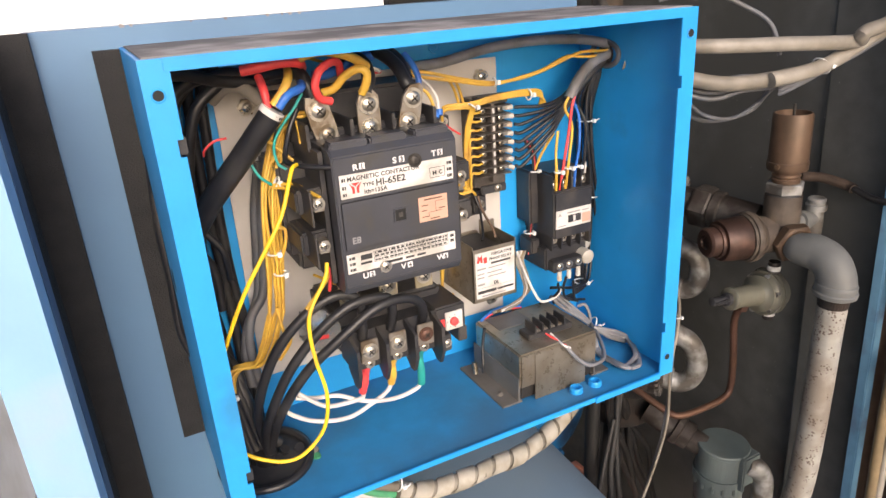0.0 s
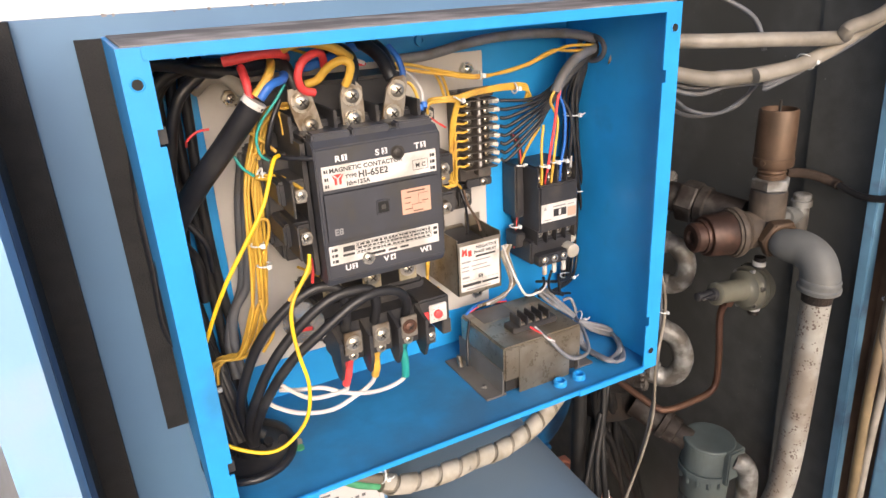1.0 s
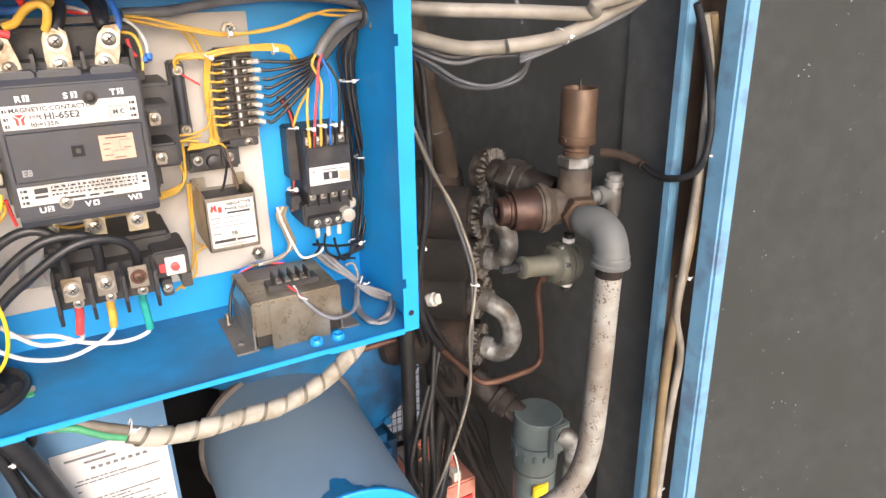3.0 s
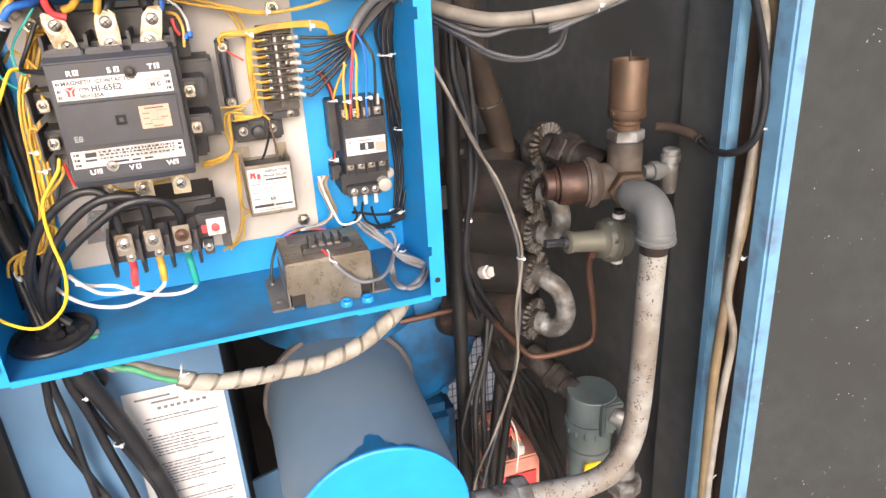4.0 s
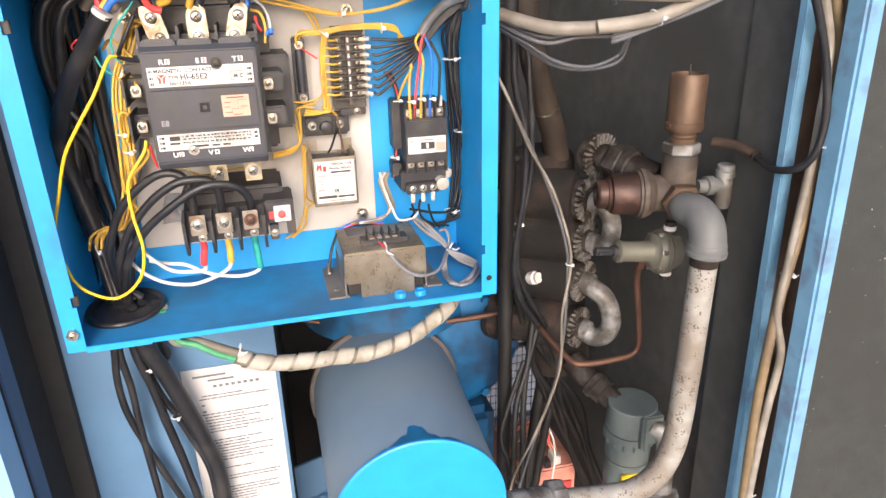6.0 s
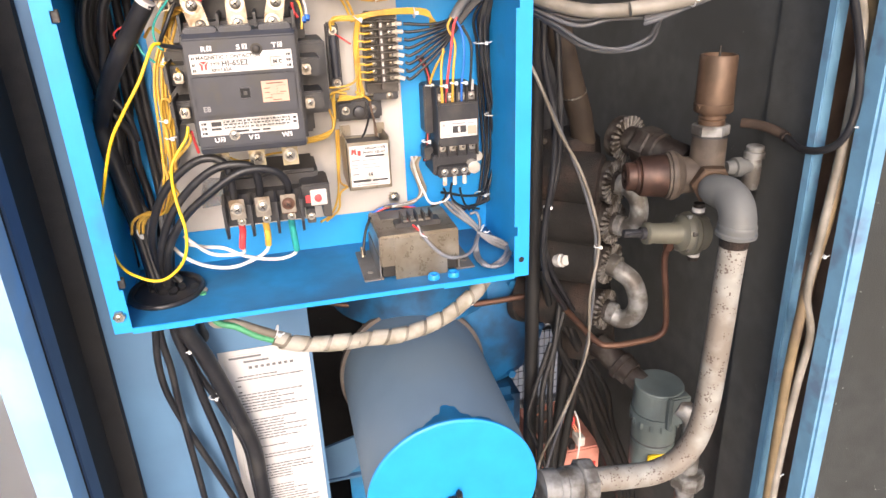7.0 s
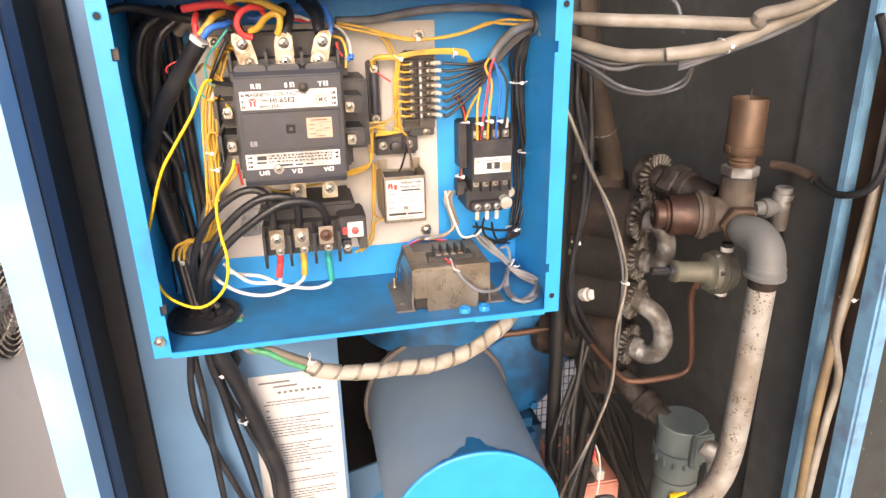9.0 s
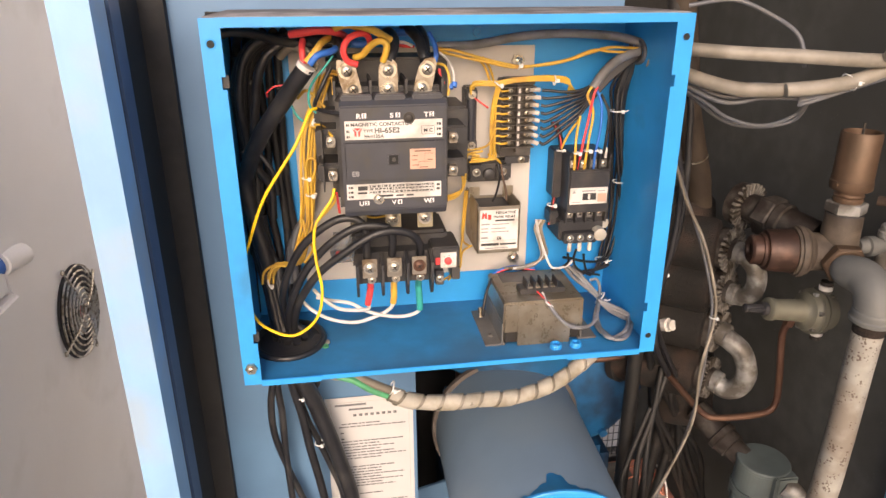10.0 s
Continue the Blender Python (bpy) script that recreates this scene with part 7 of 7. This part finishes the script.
wire("yellow", 0.0015, HARN, [(0.222, 0.662, 1.377), (0.222, 0.660, 1.387), (0.235, 0.660, 1.390), (0.253, 0.658, 1.386)])
wire("yellow", 0.0014, YW, [(0.179, 0.652, 1.246), (0.193, 0.660, 1.246), (0.207, 0.664, 1.250), (0.216, 0.668, 1.264), (0.216, 0.668, 1.296)])
wire("yellow", 0.0014, YW, [(0.207, 0.660, 1.310), (0.219, 0.664, 1.309), (0.235, 0.664, 1.310), (0.247, 0.664, 1.317), (0.253, 0.664, 1.340)])
wire("yellow", 0.0014, YW, [(0.061, 0.660, 1.464), (0.073, 0.660, 1.460), (0.086, 0.660, 1.454), (0.102, 0.655, 1.448)])
wire("sheath", 0.0016, LEAD, [(0.359, 0.636, 1.178), (0.358, 0.640, 1.163), (0.365, 0.645, 1.147), (0.387, 0.650, 1.133)])
wire("sheath", 0.0016, LEAD, [(0.370, 0.637, 1.170), (0.373, 0.640, 1.157), (0.382, 0.648, 1.139), (0.402, 0.655, 1.130)])
wire("sheath", 0.0016, LEAD, [(0.348, 0.637, 1.172), (0.351, 0.640, 1.160), (0.346, 0.648, 1.149), (0.334, 0.655, 1.142)])

# ---------- cables below and beside the box ----------
wire("sheath", 0.0115, DROP, [(-0.015, 0.618, 1.095), (-0.007, 0.640, 1.021), (0.008, 0.655, 0.966), (0.025, 0.668, 0.894), (0.041, 0.675, 0.821), (0.049, 0.675, 0.775), (0.050, 0.675, 0.704)])
wire("sheath", 0.0048, DROP2, [(-0.030, 0.625, 1.090), (-0.042, 0.640, 1.020), (-0.051, 0.655, 0.967), (-0.052, 0.668, 0.909), (-0.040, 0.678, 0.843), (-0.027, 0.682, 0.793), (-0.009, 0.685, 0.731)])
wire("sheath", 0.0048, DROP2, [(-0.022, 0.620, 1.090), (-0.038, 0.645, 1.017), (-0.038, 0.660, 0.950), (-0.040, 0.670, 0.879), (-0.039, 0.675, 0.814), (-0.037, 0.678, 0.739)])
wire("sheath", 0.006, DROP2, [(-0.005, 0.610, 1.090), (-0.019, 0.640, 1.019), (-0.011, 0.655, 0.949), (-0.005, 0.665, 0.885), (0.005, 0.672, 0.813), (0.016, 0.675, 0.725)])
wire("sheath", 0.0048, DROP2, [(0.005, 0.620, 1.090), (-0.015, 0.650, 1.013), (-0.007, 0.665, 0.938), (0.007, 0.675, 0.888), (0.021, 0.682, 0.837), (0.036, 0.685, 0.778), (0.039, 0.685, 0.697)])
wire("sheath", 0.006, BLACKL, [(0.020, 0.620, 1.085), (0.008, 0.670, 1.007), (0.010, 0.680, 0.982), (-0.001, 0.690, 0.966)])
wire("green", 0.0042, EARTH, [(0.030, 0.600, 1.085), (0.039, 0.600, 1.044), (0.062, 0.597, 1.033), (0.085, 0.595, 1.017), (0.109, 0.595, 1.005)])
wire("beige_sheath", 0.0055, EARTH2, [(0.030, 0.610, 1.085), (0.034, 0.610, 1.038), (0.059, 0.604, 1.036), (0.088, 0.598, 1.024), (0.112, 0.596, 1.012)])
spiral([(0.106, 0.594, 1.010), (0.124, 0.594, 1.001), (0.152, 0.595, 0.992), (0.185, 0.598, 0.987), (0.211, 0.600, 0.984), (0.223, 0.605, 0.982), (0.271, 0.612, 0.975), (0.310, 0.620, 0.977), (0.345, 0.630, 0.984), (0.376, 0.640, 0.998), (0.401, 0.655, 1.008), (0.413, 0.665, 1.016)])
wire("beige_sheath", 0.0075, CONDUIT, [(0.430, 0.600, 1.434), (0.494, 0.560, 1.430), (0.554, 0.530, 1.428), (0.638, 0.510, 1.424), (0.638, 0.500, 1.434), (0.706, 0.500, 1.450), (0.866, 0.512, 1.520)])
wire("beige_sheath", 0.008, CONDUIT, [(0.430, 0.630, 1.415), (0.492, 0.570, 1.393), (0.535, 0.550, 1.390), (0.585, 0.535, 1.394), (0.547, 0.535, 1.392), (0.612, 0.525, 1.400), (0.669, 0.515, 1.424), (0.732, 0.510, 1.451), (0.870, 0.520, 1.540)])
wire("grey_sheath", 0.0026, SIDE, [(0.430, 0.640, 1.425), (0.491, 0.580, 1.395), (0.534, 0.560, 1.395), (0.580, 0.545, 1.391), (0.571, 0.540, 1.387), (0.618, 0.532, 1.397), (0.679, 0.522, 1.417), (0.731, 0.517, 1.446), (0.872, 0.522, 1.545)])
wire("grey_sheath", 0.0026, SIDE, [(0.430, 0.640, 1.421), (0.492, 0.580, 1.388), (0.535, 0.560, 1.390), (0.580, 0.545, 1.387), (0.571, 0.540, 1.383), (0.618, 0.532, 1.395), (0.680, 0.522, 1.416), (0.731, 0.517, 1.445), (0.872, 0.522, 1.545)])
wire("grey_sheath", 0.0026, SIDE, [(0.430, 0.640, 1.417), (0.493, 0.580, 1.382), (0.536, 0.560, 1.385), (0.581, 0.545, 1.384), (0.571, 0.540, 1.379), (0.618, 0.532, 1.393), (0.680, 0.522, 1.415), (0.731, 0.517, 1.443), (0.872, 0.522, 1.545)])
wire("grey_sheath", 0.0026, SIDE, [(0.430, 0.640, 1.413), (0.494, 0.580, 1.375), (0.537, 0.560, 1.380), (0.582, 0.545, 1.380), (0.571, 0.540, 1.375), (0.618, 0.532, 1.391), (0.680, 0.522, 1.413), (0.732, 0.517, 1.442), (0.872, 0.522, 1.545)])
wire("grey_sheath", 0.0022, SIDE, [(0.430, 0.660, 1.410), (0.484, 0.600, 1.374), (0.524, 0.600, 1.350), (0.570, 0.600, 1.340), (0.609, 0.600, 1.351), (0.609, 0.580, 1.372)])
wire("grey_sheath", 0.0024, SIDE, [(0.430, 0.660, 1.410), (0.477, 0.620, 1.378), (0.528, 0.620, 1.344), (0.575, 0.620, 1.334), (0.617, 0.610, 1.343), (0.618, 0.590, 1.372), (0.617, 0.580, 1.389)])
wire("grey_sheath", 0.0026, SIDE, [(0.466, 0.620, 1.477), (0.509, 0.600, 1.483), (0.547, 0.580, 1.466), (0.568, 0.560, 1.446), (0.575, 0.550, 1.414)])
# loose cables hanging beside the box
wire("sheath", 0.0048, HANG, [(0.432, 0.690, 1.440), (0.502, 0.700, 1.389), (0.512, 0.700, 1.311), (0.531, 0.705, 1.238), (0.534, 0.710, 1.152), (0.525, 0.720, 1.039), (0.544, 0.740, 0.958), (0.595, 0.780, 0.876)])
wire("sheath", 0.0046, HANG, [(0.432, 0.700, 1.450), (0.527, 0.720, 1.376), (0.543, 0.720, 1.291), (0.550, 0.725, 1.215), (0.550, 0.730, 1.153), (0.532, 0.730, 1.054), (0.552, 0.750, 0.973), (0.633, 0.800, 0.836)])
wire("beige_sheath", 0.0023, HANG, [(0.432, 0.670, 1.410), (0.450, 0.668, 1.370), (0.485, 0.660, 1.303), (0.528, 0.680, 1.223), (0.571, 0.690, 1.153), (0.601, 0.690, 1.069), (0.606, 0.690, 1.021), (0.596, 0.690, 0.942), (0.598, 0.690, 0.858), (0.584, 0.690, 0.794), (0.551, 0.690, 0.707), (0.521, 0.690, 0.641), (0.507, 0.690, 0.567)])
wire("grey_sheath", 0.0023, HANG, [(0.432, 0.675, 1.415), (0.452, 0.675, 1.375), (0.492, 0.670, 1.294), (0.534, 0.685, 1.219), (0.572, 0.695, 1.143), (0.599, 0.695, 1.062), (0.604, 0.695, 1.009), (0.604, 0.695, 0.928), (0.597, 0.695, 0.844), (0.582, 0.695, 0.779), (0.554, 0.695, 0.691), (0.530, 0.695, 0.596)])
# Clump cables are coloured blacker than other sheaths to hold their shade.
wire("deep_black", 0.0058, CLUMP, [(0.556, 0.800, 0.950), (0.586, 0.820, 0.851), (0.615, 0.840, 0.756), (0.680, 0.860, 0.638), (0.714, 0.870, 0.523), (0.769, 0.880, 0.378), (0.797, 0.880, 0.288)])
wire("deep_black", 0.0058, CLUMP, [(0.571, 0.810, 0.930), (0.599, 0.820, 0.840), (0.615, 0.840, 0.756), (0.667, 0.868, 0.635), (0.716, 0.870, 0.523), (0.781, 0.880, 0.375), (0.806, 0.880, 0.285)])
wire("deep_black", 0.0058, CLUMP, [(0.585, 0.820, 0.910), (0.606, 0.820, 0.829), (0.652, 0.840, 0.749), (0.710, 0.869, 0.626), (0.752, 0.870, 0.515), (0.792, 0.880, 0.372), (0.815, 0.880, 0.283)])
wire("deep_black", 0.0058, CLUMP, [(0.600, 0.830, 0.889), (0.625, 0.820, 0.816), (0.658, 0.840, 0.748), (0.690, 0.861, 0.635), (0.743, 0.870, 0.516), (0.803, 0.880, 0.369), (0.824, 0.880, 0.281)])
wire("deep_black", 0.0058, CLUMP, [(0.615, 0.840, 0.868), (0.627, 0.820, 0.806), (0.653, 0.840, 0.749), (0.725, 0.852, 0.634), (0.759, 0.870, 0.513), (0.815, 0.880, 0.366), (0.832, 0.880, 0.278)])
wire("deep_black", 0.0054, CLUMP, [(0.593, 0.800, 0.878), (0.576, 0.780, 0.798), (0.549, 0.760, 0.732), (0.539, 0.740, 0.648), (0.531, 0.730, 0.539), (0.520, 0.720, 0.496)])
wire("deep_black", 0.0054, CLUMP, [(0.606, 0.800, 0.875), (0.577, 0.780, 0.798), (0.563, 0.760, 0.729), (0.556, 0.740, 0.644), (0.550, 0.730, 0.534), (0.539, 0.720, 0.491)])
wire("deep_black", 0.0045, CLUMP, [(0.570, 0.780, 0.811), (0.531, 0.760, 0.723), (0.518, 0.750, 0.671), (0.537, 0.740, 0.609)])
wire("red", 0.0022, REDC, [(0.648, 0.900, 0.568), (0.677, 0.890, 0.539), (0.654, 0.880, 0.515), (0.630, 0.880, 0.475)])
wire("copper_wire", 0.0022, REDC, [(0.665, 1.08, 0.410), (0.690, 1.05, 0.450), (0.715, 1.01, 0.452), (0.728, 0.98, 0.424)])
wire("copper_wire", 0.0022, REDC, [(0.672, 1.05, 0.410), (0.700, 1.03, 0.440), (0.722, 1.00, 0.446), (0.734, 0.975, 0.424)])
wire("copper_wire", 0.0022, REDC, [(0.690, 1.10, 0.410), (0.716, 1.06, 0.455), (0.738, 1.01, 0.440), (0.738, 0.975, 0.424)])
wire("white_wire", 0.002, WHITEC, [(0.660, 0.900, 0.587), (0.683, 0.890, 0.545), (0.683, 0.870, 0.501), (0.674, 0.860, 0.450)])
wire("deep_black", 0.0115, CLUMP, [(0.585, 0.850, 0.900), (0.625, 0.870, 0.840), (0.648, 0.880, 0.770), (0.650, 0.880, 0.690), (0.640, 0.880, 0.600), (0.630, 0.880, 0.480)])
wire("deep_black", 0.0085, CLUMP, [(0.575, 0.830, 0.910), (0.640, 0.850, 0.845), (0.668, 0.860, 0.780), (0.674, 0.870, 0.690), (0.655, 0.870, 0.560), (0.645, 0.870, 0.480)])
# cables lying in the post
wire("sheath", 0.005, POSTB, [(0.852, 0.622, 1.200), (0.849, 0.606, 1.197), (0.845, 0.590, 1.194), (0.840, 0.570, 1.193), (0.837, 0.540, 1.198), (0.841, 0.515, 1.210), (0.846, 0.503, 1.232), (0.849, 0.501, 1.266), (0.845, 0.501, 1.300), (0.834, 0.501, 1.341), (0.820, 0.501, 1.377), (0.807, 0.501, 1.406), (0.794, 0.501, 1.430)])
wire("ochre_sheath", 0.007, POSTC, [(0.854, 0.527, 1.416), (0.872, 0.527, 1.366), (0.871, 0.523, 1.287), (0.861, 0.515, 1.204), (0.850, 0.510, 1.111), (0.834, 0.505, 1.024), (0.824, 0.500, 0.910), (0.820, 0.495, 0.813), (0.820, 0.490, 0.693), (0.820, 0.485, 0.595)])
wire("beige_sheath", 0.0056, POSTC, [(0.837, 0.524, 1.416), (0.857, 0.522, 1.349), (0.855, 0.516, 1.265), (0.851, 0.512, 1.222), (0.842, 0.506, 1.157), (0.836, 0.504, 1.070), (0.830, 0.500, 1.003), (0.843, 0.494, 0.941), (0.836, 0.491, 0.866), (0.830, 0.488, 0.802), (0.824, 0.483, 0.690), (0.823, 0.478, 0.600)])
# rusty lead at the fitting
wire("rust_lead", 0.0072, RUSTL, [(0.818, 0.672, 1.210), (0.834, 0.655, 1.209), (0.845, 0.638, 1.205), (0.852, 0.622, 1.200), (0.850, 0.612, 1.198)])

# ---------- cable ties ----------
tie((0.024, 0.612, 1.296), (0, 0, 1), 0.006)
tie((0.027, 0.612, 1.276), (0, 0, 1), 0.006)
tie((0.034, 0.608, 1.359), (1, 0, -0.6), 0.005)
tie((-0.032, 0.632, 1.158), (1, 0, 0.4), 0.006)
tie((0.413, 0.672, 1.350), (0, 0, 1), 0.0095)
tie((0.427, 0.674, 1.256), (0, 0, 1), 0.0095)
tie((0.410, 0.672, 1.146), (0, 0, 1), 0.0085)
tie((0.343, 0.676, 1.301), (0, 0, 1), 0.006)
tie((0.336, 0.678, 1.227), (0, 0, 1), 0.006)
tie((0.323, 0.656, 1.392), (1, 0, 0), 0.0055)
tie((0.254, 0.656, 1.388), (0.5, 0, 0.6), 0.006)
tie((0.276, 0.648, 1.411), (1, 0, 0), 0.004)
tie((0.354, 0.645, 1.304), (0, 0, 1), 0.0045)
tie((0.367, 0.643, 1.307), (0, 0, 1), 0.0045)
tie((0.381, 0.645, 1.306), (0, 0, 1), 0.0035)
tie((0.396, 0.632, 1.107), (0.7, -0.3, -0.5), 0.009)
tie((0.615, 0.528, 1.400), (0.8, 0, 0.5), 0.01)
tie((0.844, 0.510, 1.058), (0, 0, 1), 0.0085)
tie((0.852, 0.503, 1.238), (0, 0, 1), 0.0058)
tie((0.828, 0.494, 0.695), (0, 0, 1), 0.0085)
tie((0.110, 0.596, 1.018), (1, 0, -0.4), 0.0085)
tie((-0.010, 0.652, 0.980), (0, 0, 1), 0.007)
tie((0.009, 0.667, 0.890), (0, 0, 1), 0.007)
tie((0.531, 0.720, 1.095), (0, 0, 1), 0.0062)
tie((0.605, 0.692, 1.030), (0, 0, 1), 0.0055)
